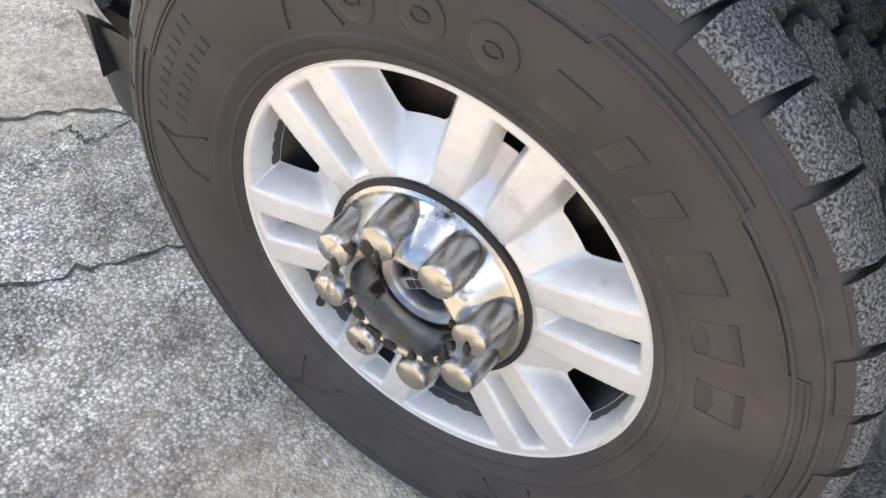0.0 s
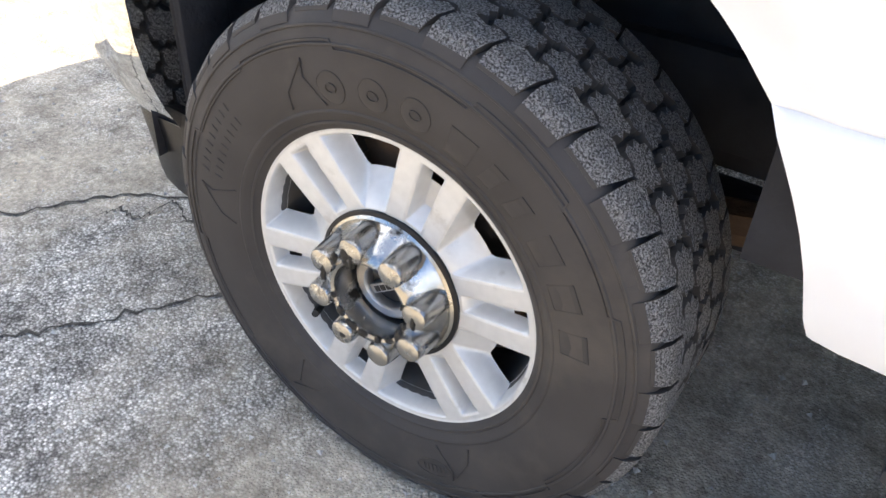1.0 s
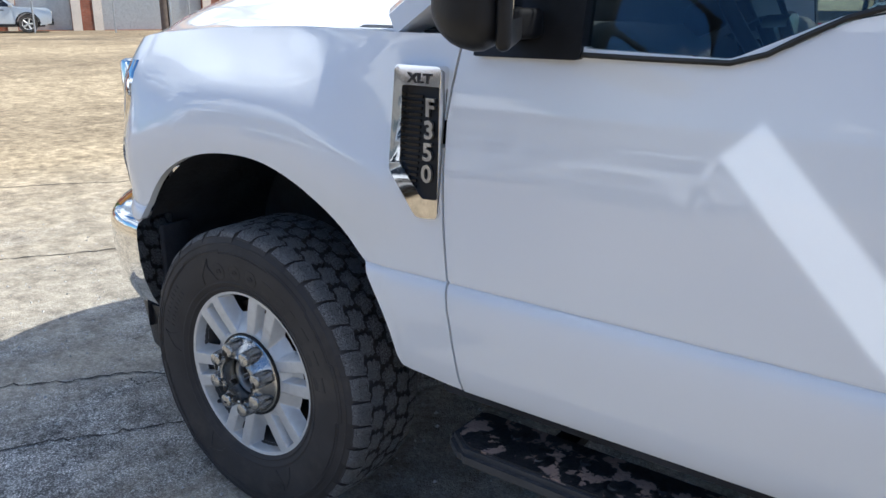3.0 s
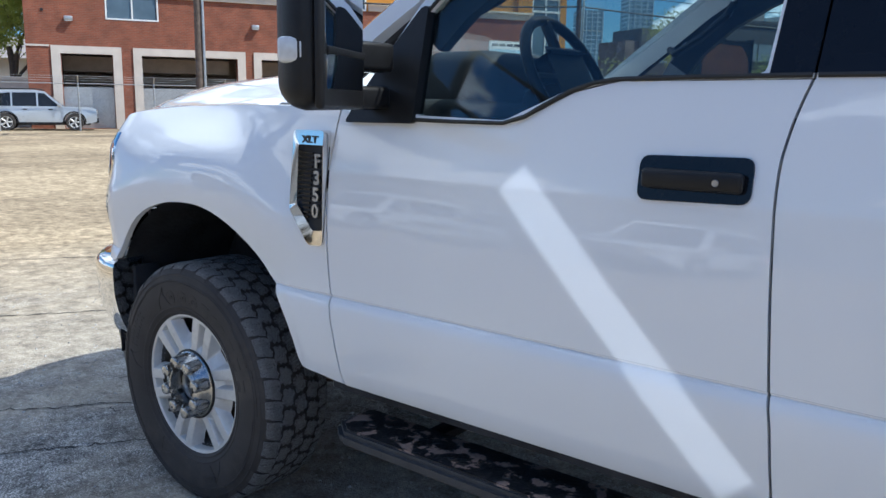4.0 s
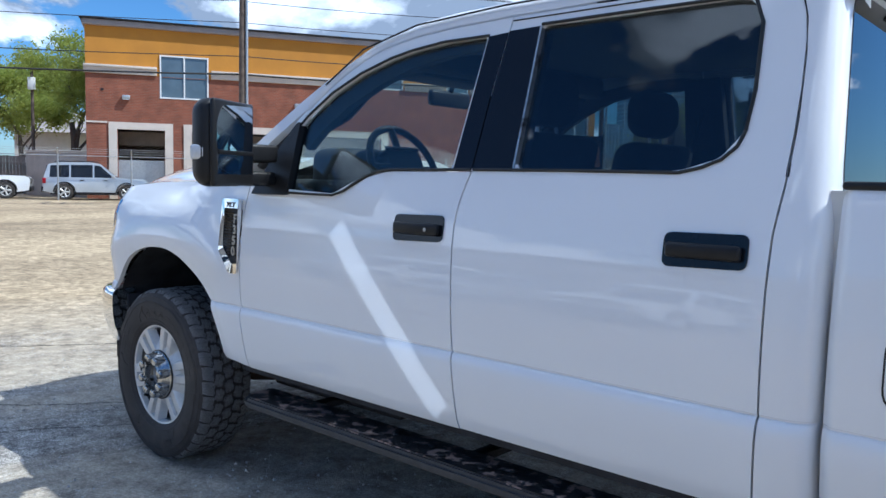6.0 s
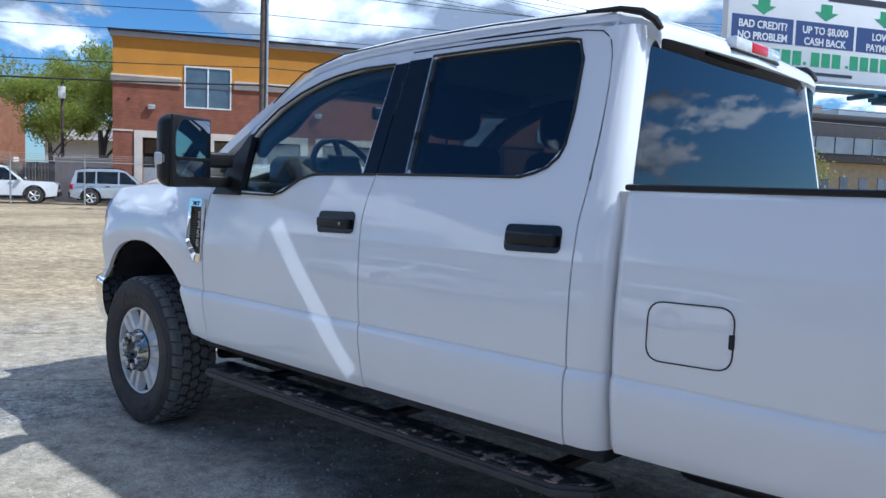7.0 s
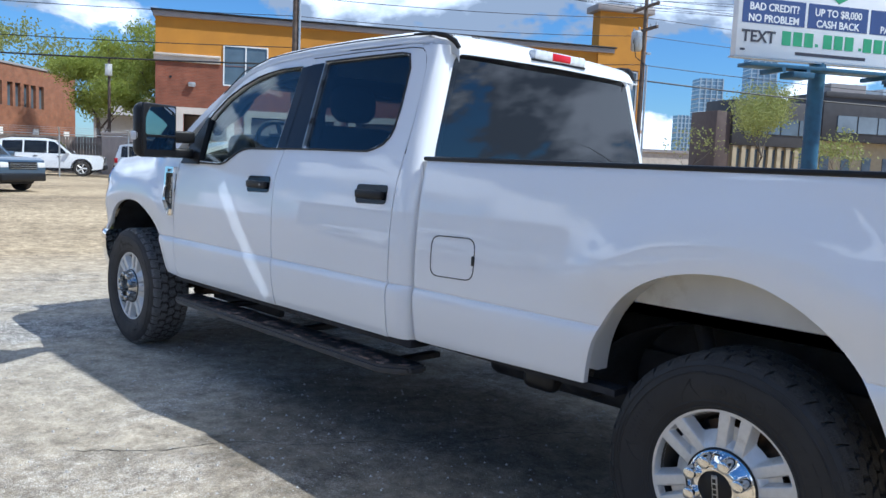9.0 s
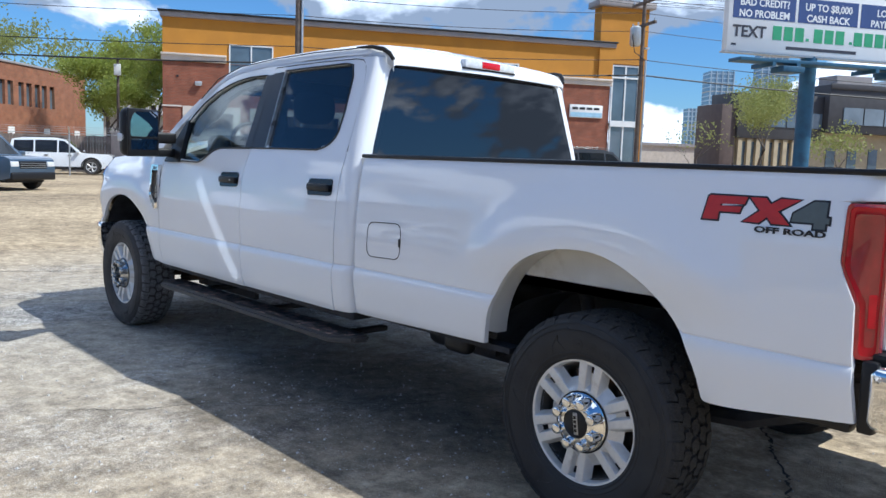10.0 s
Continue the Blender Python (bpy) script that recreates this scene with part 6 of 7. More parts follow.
def building_window(parent, x0, x1, z0, z1, y, panes, frame=M_WHITEFRAME, bar=0.07):
    w = part("window", plate(bmesh.new(), [(x0, z0), (x1, z0), (x1, z1), (x0, z1)], [[(x0 + bar + (x1 - x0 - bar) * k / panes, z0 + bar), (x0 + (x1 - x0 - bar) * (k + 1) / panes, z0 + bar), (x0 + (x1 - x0 - bar) * (k + 1) / panes, z1 - bar), (x0 + bar + (x1 - x0 - bar) * k / panes, z1 - bar)] for k in range(panes)], flat_xz(y), (0, 0.12, 0)), frame, parent, "", 0)
    for k in range(panes):
        part("pane", boxes((x0 + (x1 - x0) * k / panes + 0.02, x0 + (x1 - x0) * (k + 1) / panes - 0.02, y + 0.05, y + 0.07, z0 + 0.02, z1 - 0.02)), M_WINDOW, w)
    return w


building_window(bld, 3.35, 5.65, 4.95, 7.05, -0.02, 2)
building_window(bld, 14.5, 15.8, 6.02, 7.0, 0.0, 1)
building_window(bld, 18.3, 19.6, 6.02, 7.0, 0.0, 1)
for x in (1.8, 10.1, 20.6):
    lampx = part("wall_lamp", boxes((x - 0.18, x + 0.18, -0.22, 0.0, 4.82, 5.02), bevel=0.04), M_GALV, bld)
    part("lens", boxes((x - 0.15, x + 0.15, -0.20, -0.05, 4.79, 4.83)), M_CLEAR, lampx)
part("wall_vent", boxes((0.68, 0.80, -0.03, 0.02, 5.20, 5.30)), M_DARKMETAL, bld)
tw = part("corner_tower", plate(bmesh.new(), [(24.57, 6.42), (25.45, 6.42), (25.45, 7.35), (27.25, 7.35), (27.25, 0.0), (27.65, 0.0), (27.65, 10.62), (24.57, 10.62)], [], flat_xz(-0.12), (0, 1.0, 0)), M_OCHRE, bld, "", 0)
part("tower_cap", boxes((24.25, 27.95, -0.42, 1.2, 10.62, 11.0), bevel=0.05), M_ROOFCAP, tw)
sw_ = building_window(bld, 25.45, 27.25, 0.3, 7.3, -0.08, 2, M_WHITEFRAME, 0.09)
part("transom", boxes((25.45, 27.25, -0.14, 0.0, 3.65, 4.0)), M_WHITEFRAME, sw_)
part("transom", boxes((25.45, 27.25, -0.12, 0.0, 6.5, 6.6)), M_WHITEFRAME, sw_)
sgn = part("wall_sign", boxes((22.85, 24.95, -0.10, 0.0, 4.1, 4.85), bevel=0.01), M_WHITEFRAME, bld, "white wall sign with blurred dark lines")
M_SIGNBLUE = mat("pale_blue", (0.35, 0.55, 0.70), 0.6, scale=5, amount=0.1)
part("sign_band", boxes((22.9, 24.9, -0.106, -0.09, 4.14, 4.40)), M_SIGNBLUE, sgn)
for k in range(4):
    part("plain_bar", boxes((23.0 + 0.46 * k, 23.36 + 0.46 * k, -0.107, -0.09, 4.56, 4.70)), M_DARKMETAL, sgn)

# low brick building further along
lb = thing("brick_building", "long low brown brick building with narrow windows", "building", Matrix.Translation((-42.4, 0.1, 0)) @ Matrix.Rotation(math.atan2(7.7, -7.1), 4, 'Z'))
wins = [[(x, 4.05), (x + 0.62, 4.05), (x + 0.62, 5.65), (x, 5.65)] for x in (13.3, 14.2, 15.2, 16.1, 17.3, 18.2, 19.2, 20.05, 21.05)]
part("wall", plate(bmesh.new(), [(0, 0), (26, 0), (26, 6.8), (0, 6.8)], wins, flat_xz(0), (0, 0.35, 0)), M_BRICK_B, lb, "", 0)
for w in wins:
    part("window", boxes((w[0][0] - 0.02, w[0][0] + 0.64, 0.2, 0.24, 4.0, 5.7)), M_WINDOW, lb)
part("side_wall", boxes((25.65, 26.0, 0.35, 14, 0, 6.8)), M_BRICK_B, lb)
part("roof", boxes((-0.08, 26.1, -0.08, 14, 6.8, 6.95), bevel=0.02), M_ROOFCAP, lb)
for x in (16.0, 20.2, 24.3):
    part("low_window", boxes((x, x + 0.7, -0.05, 0.0, 2.0, 2.6)), M_WHITEFRAME, lb)
wh = thing("white_house", "small white house behind the fence", "house", Matrix.Translation((-62, 23.5, 0)) @ Matrix.Rotation(radians(-40), 4, 'Z'))
part("wall", boxes((0, 6, 0, 6, 0, 4.0)), M_WHITEFRAME, wh)
part("roof", plate(bmesh.new(), [(-0.3, 4.0), (6.3, 4.0), (3.0, 5.6)], [], flat_xz(-0.3), (0, 6.6, 0)), M_ROOFCAP, wh, "", 0)

# fences
fence = thing("board_fence", "weathered grey board fence behind the lot", "fence", along(-40.7, 14.0))
bmb = boxes((0, 0.145, -0.012, 0.012, 0.05, 2.02), bevel=0.004, seg=1)
me_b = bpy.data.meshes.new("board")
bmb.to_mesh(me_b)
bmb.free()
me_b.materials.append(M_WOOD)
for k in range(150):
    o = new("board", me_b)
    o.parent = fence
    o.matrix_basis = Matrix.Translation((-0.155 * (k + 1), 0.006 * (k % 3), rng.uniform(-0.03, 0.03)))
for z in (0.5, 1.6):
    part("rail", boxes((-23.3, 0, 0.02, 0.07, z, z + 0.09)), M_WOOD, fence)
cw = thing("concrete_wall", "plain beige concrete wall beside the building", "wall", Matrix.Translation((-40.7, 14.0, 0)) @ Matrix.Rotation(math.atan2(1.6, 4.9), 4, 'Z'))
part("wall_body", boxes((0, 5.2, 0, 0.2, 0, 2.25), bevel=0.02), M_CONCRETE, cw)
part("coping", boxes((-0.05, 5.2, -0.05, 0.25, 2.25, 2.33), bevel=0.02), M_BEIGE, cw)

cf = thing("chain_link_fence", "galvanised chain link fence with angled post tops", "fence", along(-33.0, 12.4))
for k in range(-7, 9):
    x = 3.05 * k
    part("post", tube(bmesh.new(), [(x, 0, 0), (x, 0, 2.05), (x, -0.16, 2.32)], 0.035, 8), M_GALV, cf)
part("top_rail", tube(bmesh.new(), [(-21.4, 0, 2.0), (24.4, 0, 2.0)], 0.022, 6), M_GALV, cf)
for z, y in ((2.12, -0.04), (2.22, -0.10), (2.31, -0.155)):
    part("strand", tube(bmesh.new(), [(-21.4, y, z), (24.4, y, z)], 0.006, 4), M_GALV, cf)
verts, faces = [], []
for d in (-1, 1):
    for k in range(-150, 170):
        x = k * 0.15
        a, b = Vector((x, 0, 0.03)), Vector((x + d * 1.95, 0, 1.98))
        q = len(verts)
        for p_ in (a, b):
            verts += [p_ + Vector((0.0013, 0, 0)), p_ + Vector((-0.0007, 0.0012, 0)), p_ + Vector((-0.0007, -0.0012, 0))]
        faces += [(q, q + 1, q + 4, q + 3), (q + 1, q + 2, q + 5, q + 4), (q + 2, q, q + 3, q + 5)]
me = bpy.data.meshes.new("wire_mesh")
me.from_pydata(verts, [], faces)
me.materials.append(M_WIRE)
o = new("wire_mesh", me)
o.parent = cf
tagged(o, kind="stuff")

# ---- utility poles and cables ----
def utility_pole(x, y, h, label, boxes_on=True, r=0.15, tx=0.42):
    p = thing("utility_pole", label, "utility pole", along(x, y), "utility poles along the street")
    b = bmesh.new()
    tube(b, [(0, 0, 0), (0, 0, h * 0.5), (0, 0, h)], [r, r * 0.85, r * 0.68], 14)
    part("shaft", b, M_POLE, p)
    if boxes_on:
        for z in (h - 0.5, h - 1.5):
            part("crossarm", boxes((-0.06, 0.06, -1.1, 1.1, z, z + 0.12), bevel=0.01), M_POLE, p)
            for yy in (-1.0, -0.5, 0.5, 1.0):
                part("insulator", lathe(bmesh.new(), [(0.0, 0.16), (0.03, 0.15), (0.045, 0.08), (0.03, 0.0)], 10, Matrix.Translation((0, yy, z + 0.12)) @ Matrix.Rotation(radians(-90), 4, 'X')), M_GALV, p)
        tr = part("transformer", lathe(bmesh.new(), [(0.0, 0.9), (0.16, 0.88), (0.24, 0.80), (0.25, 0.1), (0.2, 0.0), (0.0, 0.0)], 18, Matrix.Translation((tx, -0.1, h - 2.4)) @ Matrix.Rotation(radians(-90), 4, 'X')), M_GALV, p)
        part("bracket", boxes((0.1, 0.3, -0.15, 0.0, h - 2.5, h - 2.42)), M_GALV, p)
        part("drop_wire", tube(bmesh.new(), [(tx, -0.1, h - 1.5), (tx * 1.6, -0.3, h - 2.0), (tx * 1.3, -0.35, h - 2.7), (0.15, -0.1, h - 3.0)], 0.02, 6), M_CABLE, p)
        part("conduit", tube(bmesh.new(), [(0.17, -0.12, 0.0), (0.15, -0.12, h - 3.0)], 0.05, 8), M_GALV, p)
    return p


utility_pole(-23.0, 15.2, 11.6, "tall wooden utility pole with transformer and metal conduit")
utility_pole(-14.9, 28.2, 9.1, "tall wooden utility pole with crossarms and transformer", r=0.12, tx=-0.42)
up_ = utility_pole(-45.3, 16.2, 7.6, "thin dark pole with a small white box", False, 0.11)
part("white_box", boxes((-0.2, 0.2, -0.3, -0.1, 5.9, 6.6), bevel=0.03), M_WHITEFRAME, up_)


def cable(name, pts, r, label):
    b = bmesh.new()
    full = []
    for p, q in zip(pts, pts[1:]):
        p, q = Vector(p), Vector(q)
        n = 14
        for i in range(n):
            t = i / n
            full.append(p.lerp(q, t) - Vector((0, 0, 4 * 0.012 * (q - p).length * t * (1 - t))))
    full.append(Vector(pts[-1]))
    tube(b, full, r, 5)
    return tagged(part(name, b, M_CABLE, None), label, "cable", "cables along the street")


P1, P2 = Vector((-23.0, 15.2, 0)), Vector((-14.9, 28.2, 0))
step_v = P2 - P1
for k, (h, off, r) in enumerate(((5.15, 0.0, 0.035), (5.85, 0.1, 0.018), (7.1, 0.0, 0.014), (7.9, 0.0, 0.014), (9.0, -0.3, 0.014), (9.6, 0.4, 0.012), (10.2, -1.0, 0.012), (10.25, 1.0, 0.012), (11.2, -1.0, 0.012), (11.25, 0.5, 0.012))):
    side_v = Vector((-U.y, U.x, 0)) * off
    cable("cable", [(P1 - step_v * 2.2 + side_v + Vector((0, 0, h + 0.3)))[:], (P1 + side_v + Vector((0, 0, h)))[:], (P2 + side_v + Vector((0, 0, min(h + 0.3, 8.75))))[:], (P2 + step_v * 2 + side_v + Vector((0, 0, h)))[:]], r, "thin black overhead cable strung between poles")

# ---- billboard ----
M_SIGN = mat("sign_white", (0.74, 0.75, 0.76), 0.45, scale=1.5, amount=0.03)
M_NAVY = mat("navy_print", (0.035, 0.065, 0.20), 0.5, scale=3, amount=0.05)
M_INK = mat("dark_print", (0.03, 0.03, 0.045), 0.5, scale=3, amount=0.05)
M_GREEN = mat("green_print", (0.05, 0.30, 0.14), 0.5, scale=3, amount=0.1)
M_TEAL = mat("teal_paint", (0.030, 0.105, 0.185), 0.45, scale=3, amount=0.12, stain=(0.02, 0.06, 0.11), stain_at=(0.5, 0.7), stain_scale=2)
bb = thing("billboard", "white advertising billboard on a dark blue steel pole", "billboard", along(-5.63, 18.6))
part("panel", boxes((0, 6.7, 0, 0.25, 4.78, 8.1), bevel=0.02), M_SIGN, bb)
part("pole", tube(bmesh.new(), [(3.0, 0.25, 0), (3.0, 0.25, 5.0)], 0.235, 24), M_TEAL, bb)
part("catwalk", boxes((0.0, 6.8, -0.75, -0.15, 4.42, 4.52), bevel=0.01), M_TEAL, bb)
for x in (1.1, 1.9, 4.6, 5.4):
    part("walk_bracket", boxes((x - 0.06, x + 0.06, -0.75, 0.25, 4.32, 4.44)), M_TEAL, bb)
part("lamp_box", boxes((1.3, 2.0, -0.9, -0.3, 4.16, 4.33), bevel=0.02), M_TEAL, bb)
part("lamp_box", boxes((4.9, 5.6, -0.9, -0.3, 4.16, 4.33), bevel=0.02), M_TEAL, bb)
part("sign_edge", boxes((-0.03, 6.73, 0.02, 0.30, 4.74, 4.78)), M_GALV, bb)
face = Matrix(((1, 0, 0, 0), (0, 0, -1, 0), (0, 1, 0, 0), (0, 0, 0, 1)))


def words(text, x, z, size, material, width=1.0, bold=0.0, align='CENTER'):
    return lettering("sign_line", text, size, Matrix.Translation((x, -0.012, z)) @ face, material, bb, 0.004, bold=bold, width=width, align=align)


for k, (a, b) in enumerate((("BAD CREDIT?", "NO PROBLEM"), ("UP TO $8,000", "CASH BACK"), ("LOWER", "PAYMENTS"))):
    x = 0.14 + 2.18 * k
    part("blue_box", boxes((x, x + 2.08, -0.008, 0.01, 5.72, 6.42)), M_NAVY, bb)
    words(a, x + 1.04, 6.09, 0.29, M_SIGN, 0.95, 0.006)
    words(b, x + 1.04, 5.77, 0.29, M_SIGN, 0.95, 0.006)
    part("green_arrow", plate(bmesh.new(), [(x + 0.84, 6.95), (x + 1.24, 6.95), (x + 1.24, 6.72), (x + 1.46, 6.72), (x + 1.04, 6.48), (x + 0.62, 6.72), (x + 0.84, 6.72)], [], flat_xz(-0.008), (0, 0.02, 0)), M_GREEN, bb, "", 0)
words("TEXT", 0.16, 5.20, 0.46, M_INK, 1.0, 0.010, 'LEFT')
for k in range(12):
    if k in (3, 7):
        part("plain_bar", boxes((1.52 + 0.38 * k - 0.02, 1.52 + 0.38 * k + 0.08, -0.008, 0.01, 5.20, 5.28)), M_GREEN, bb)
    else:
        sh = -0.14 if k > 7 else -0.07 if k > 3 else 0
        part("plain_bar", boxes((1.50 + 0.38 * k + sh * 1.6, 1.80 + 0.38 * k + sh * 1.6, -0.008, 0.01, 5.17, 5.57)), M_GREEN, bb)
part("plain_bar", boxes((1.98, 4.43, -0.008, 0.01, 4.92, 5.01)), M_INK, bb)
part("plain_bar", boxes((1.9, 2.9, -0.008, 0.01, 7.06, 7.18)), M_ROOFCAP, bb)
part("plain_bar", boxes((3.4, 5.6, -0.008, 0.01, 7.06, 7.24)), M_INK, bb)
part("plain_bar", boxes((0.14, 0.30, -0.008, 0.01, 4.94, 5.00)), M_INK, bb)

# ---- office block and towers ----
M_OFFICE = mat("charcoal_cladding", (0.055, 0.052, 0.056), 0.6, scale=2, amount=0.12)
M_OFFICE_BROWN = mat("brown_cladding", (0.10, 0.07, 0.06), 0.7, scale=2, amount=0.12)
M_TAN = mat("tan_cladding", (0.42, 0.34, 0.22), 0.8, scale=2, amount=0.1)
M_TOWER = mat("tower_glass", (0.22, 0.31, 0.40), 0.15, 0.3, scale=0.15, amount=0.12)
of = thing("office_block", "low charcoal and tan office block with ribbon windows", "office building", along(-32.5, 62.0))
part("lower_storey", boxes((5.0, 14.0, 0, 4, 0, 4.2)), M_TAN, of)
part("lower_storey", boxes((14.0, 46, 0, 4, 0, 5.0)), M_TAN, of)
for k in range(8):
    part("window", boxes((5.75 + 0.95 * k, 6.20 + 0.95 * k, -0.08, 0.0, 0.5, 3.9)), M_WINDOW, of)
    part("pier", boxes((5.25 + 0.95 * k, 5.68 + 0.95 * k, -0.4, 0.0, 0.0, 4.15)), M_TAN, of)
for k in range(12):
    part("window", boxes((15.0 + 2.4 * k, 16.0 + 2.4 * k, -0.08, 0.0, 1.5, 3.6)), M_WINDOW, of)
part("end_wall", boxes((3.5, 5.0, -0.2, 4, 0.0, 7.2), bevel=0.03), M_OFFICE_BROWN, of)
up1 = part("upper_storey", boxes((5.0, 14.0, -0.5, 4, 4.2, 8.3), bevel=0.03), M_OFFICE, of)
up2 = part("upper_storey", boxes((14.0, 46, -1.2, 4, 5.0, 9.4), bevel=0.03), M_OFFICE, of)
for k in range(4):
    part("window", boxes((6.2 + 1.95 * k, 8.0 + 1.95 * k, -0.58, -0.5, 5.3, 6.7)), M_WINDOW, up1)
for k in range(12):
    part("window", boxes((15.6 + 2.3 * k, 17.75 + 2.3 * k, -1.28, -1.2, 5.8, 7.35)), M_WINDOW, up2)
part("fascia", boxes((14.0, 46, -1.35, -1.2, 9.0, 9.5), bevel=0.02), M_OFFICE, up2)
part("roof_plant", boxes((16, 20, 0.5, 3, 9.4, 10.5)), M_ROOFCAP, of)
part("roof_plant", boxes((22, 30, 0.5, 3, 9.4, 10.3)), M_GALV, of)


def tower(name, az, dist, w, h, label):
    t = thing(name, label, "tower block", Matrix.Translation((6.24 + math.sin(radians(az)) * dist, -3.37 + math.cos(radians(az)) * dist, 0)) @ Matrix.Rotation(radians(-az + 20), 4, 'Z'), "downtown towers")
    part("core", boxes((-w / 2, w / 2, -w / 2, w / 2, 0, h)), M_TOWER, t)
    for k in range(int(h / 4.5)):
        part("floor_band", boxes((-w / 2 - 0.3, w / 2 + 0.3, -w / 2 - 0.3, w / 2 + 0.3, 4.5 * k + 3.2, 4.5 * k + 4.2)), M_CONCRETE if k % 9 == 8 else M_TOWER_BAND, t)
    for k in range(5):
        x = -w / 2 + w * k / 4
        part("fin", boxes((x - 0.5, x + 0.5, -w / 2 - 0.8, -w / 2, 0, h)), M_TOWER_BAND, t)
    return t


M_TOWER_BAND = mat("tower_band", (0.40, 0.47, 0.54), 0.4, 0.1, scale=0.2, amount=0.1)
tower("tower_block", -28.75, 900, 24, 101, "tall pale blue glass tower far away")
tower("tower_block", -25.55, 950, 27, 140, "tall pale blue glass tower far away, behind billboard")
tower("tower_block", -30.2, 800, 14, 56, "pale grey mid-height tower far away")
low = thing("low_block", "pale far-off low commercial block", "building", along(-58, 92.0))
part("wall", boxes((0, 24, 0, 10, 0, 4.2)), M_CONCRETE, low)
part("roof", boxes((-0.3, 24.3, -0.3, 10, 4.2, 4.6)), M_ROOFCAP, low)

# ---- trees ----
M_BARK = mat("bark", (0.11, 0.09, 0.075), 0.95, scale=12, amount=0.3, bump=0.04)


def leaf_mat(name, color, through):
    """Leaves that let part of the light through."""
    m = mat(name, color, 0.7, scale=0.9, amount=0.35)
    n, l = m.node_tree.nodes, m.node_tree.links
    tr, mxs = n.new("ShaderNodeBsdfTranslucent"), n.new("ShaderNodeMixShader")
    tr.inputs[0].default_value = (*through, 1)
    mxs.inputs[0].default_value = 0.45
    l.new(n["Principled BSDF"].outputs[0], mxs.inputs[1])
    l.new(tr.outputs[0], mxs.inputs[2])
    l.new(mxs.outputs[0], n["Material Output"].inputs[0])
    return m


M_LEAF = leaf_mat("spring_leaves", (0.27, 0.31, 0.07), (0.42, 0.48, 0.09))
M_LEAF_B = leaf_mat("pale_leaves", (0.27, 0.29, 0.09), (0.36, 0.38, 0.11))


def tree(name, x, y, height, spread, leaves, leaf_mat, label, seed, leaf=0.16, trunk=0.16):
    """A trunk that forks again and again; leaves sit in small clumps on the outer twigs."""
    r = random.Random(seed)
    t = thing(name, label, "tree", Matrix.Translation((x, y, 0)))
    b = bmesh.new()
    tips = []

    def limb(p, d, length, rad, depth):
        pts, rads = [p], [rad]
        q, dd = p.copy(), d.copy()
        for i in range(4):
            dd = (dd + Vector((r.uniform(-1, 1), r.uniform(-1, 1), r.uniform(-0.5, 0.8))) * 0.18).normalized()
            q = q + dd * length / 4
            pts.append(q.copy())
            rads.append(rad * (1 - 0.13 * (i + 1)))
            if depth <= 2:
                tips.append((q.copy(), depth))
        tube(b, pts, rads, 6 if depth > 3 else 4, False)
        if depth == 0:
            return
        for k in range(3 if depth > 1 else 4):
            a = r.uniform(0, math.tau)
            side = Vector((math.cos(a), math.sin(a), r.uniform(-0.05, 0.5))) * spread
            limb(pts[r.choice((2, 3, 4, 4))], (dd * 0.75 + side).normalized(), length * r.uniform(0.58, 0.80), rads[-1] * r.uniform(0.55, 0.78), depth - 1)
    limb(Vector((0, 0, 0)), Vector((0.03, 0.0, 1)), height * 0.34, trunk, 5)
    top = max(v.co.z for v in b.verts)
    k = height / top
    for v in b.verts:
        v.co *= k
    part("trunk", b, M_BARK, t)
    if leaves:
        verts, faces = [], []
        per = leaves / len(tips)
        for p, _ in tips:
            for _ in range(int(per) + (r.random() < per % 1)):
                c = p * k + Vector((r.gauss(0, 0.36), r.gauss(0, 0.36), r.gauss(0, 0.30)))
                u = Vector((r.uniform(-1, 1), r.uniform(-1, 1), r.uniform(-1, 1))).normalized()
                v = u.orthogonal().normalized()
                s = leaf * r.uniform(0.6, 1.3)
                q = len(verts)
                verts += [c - u * s, c + v * s * 0.5, c + u * s, c - v * s * 0.5]
                faces.append((q, q + 1, q + 2, q + 3))
        me = bpy.data.meshes.new("crown")
        me.from_pydata(verts, [], faces)
        me.materials.append(leaf_mat)
        o = new("crown", me)
        o.parent = t
    return t


tree("tree", -47.5, 19.5, 9.2, 0.8, 30000, M_LEAF, "broad tree in fresh green leaf behind the fence", 11, 0.10, 0.25)
tree("tree", -51.5, 18.0, 8.8, 0.85, 24000, M_LEAF, "green tree behind the board fence", 12, 0.10, 0.22)
tree("tree", -64, 19.0, 11.0, 0.8, 4000, M_LEAF_B, "tall thinly leaved tree behind the brick building", 13, 0.14, 0.25)
tree("tree", -68, 12.0, 12.0, 0.8, 4000, M_LEAF_B, "tall thinly leaved tree above the brick building", 14, 0.14, 0.25)
tree("tree", -43.5, 26.0, 6.0, 0.8, 9000, M_LEAF, "green tree behind the street building", 18, 0.15, 0.2)
tree("tree", -17.9, 46.1, 7.0, 0.85, 9000, M_LEAF_B, "young tree in light spring leaf beside the street", 15, 0.08, 0.13)
tree("tree", -13.4, 48.0, 4.4, 0.8, 900, M_LEAF_B, "small nearly bare tree beside the street", 16, 0.10, 0.09)
tree("tree", -6.0, 48.0, 5.6, 0.8, 1500, M_LEAF_B, "small nearly bare tree beside the street", 17, 0.10, 0.09)
tree("tree", -21.2, 44.4, 4.5, 0.8, 200, M_LEAF_B, "small bare tree beside the street", 19, 0.10, 0.09)
tree("tree", 30.0, 43.0, 10.5, 0.9, 0, M_LEAF_B, "bare tree behind the lot", 23, 0.1, 0.24)
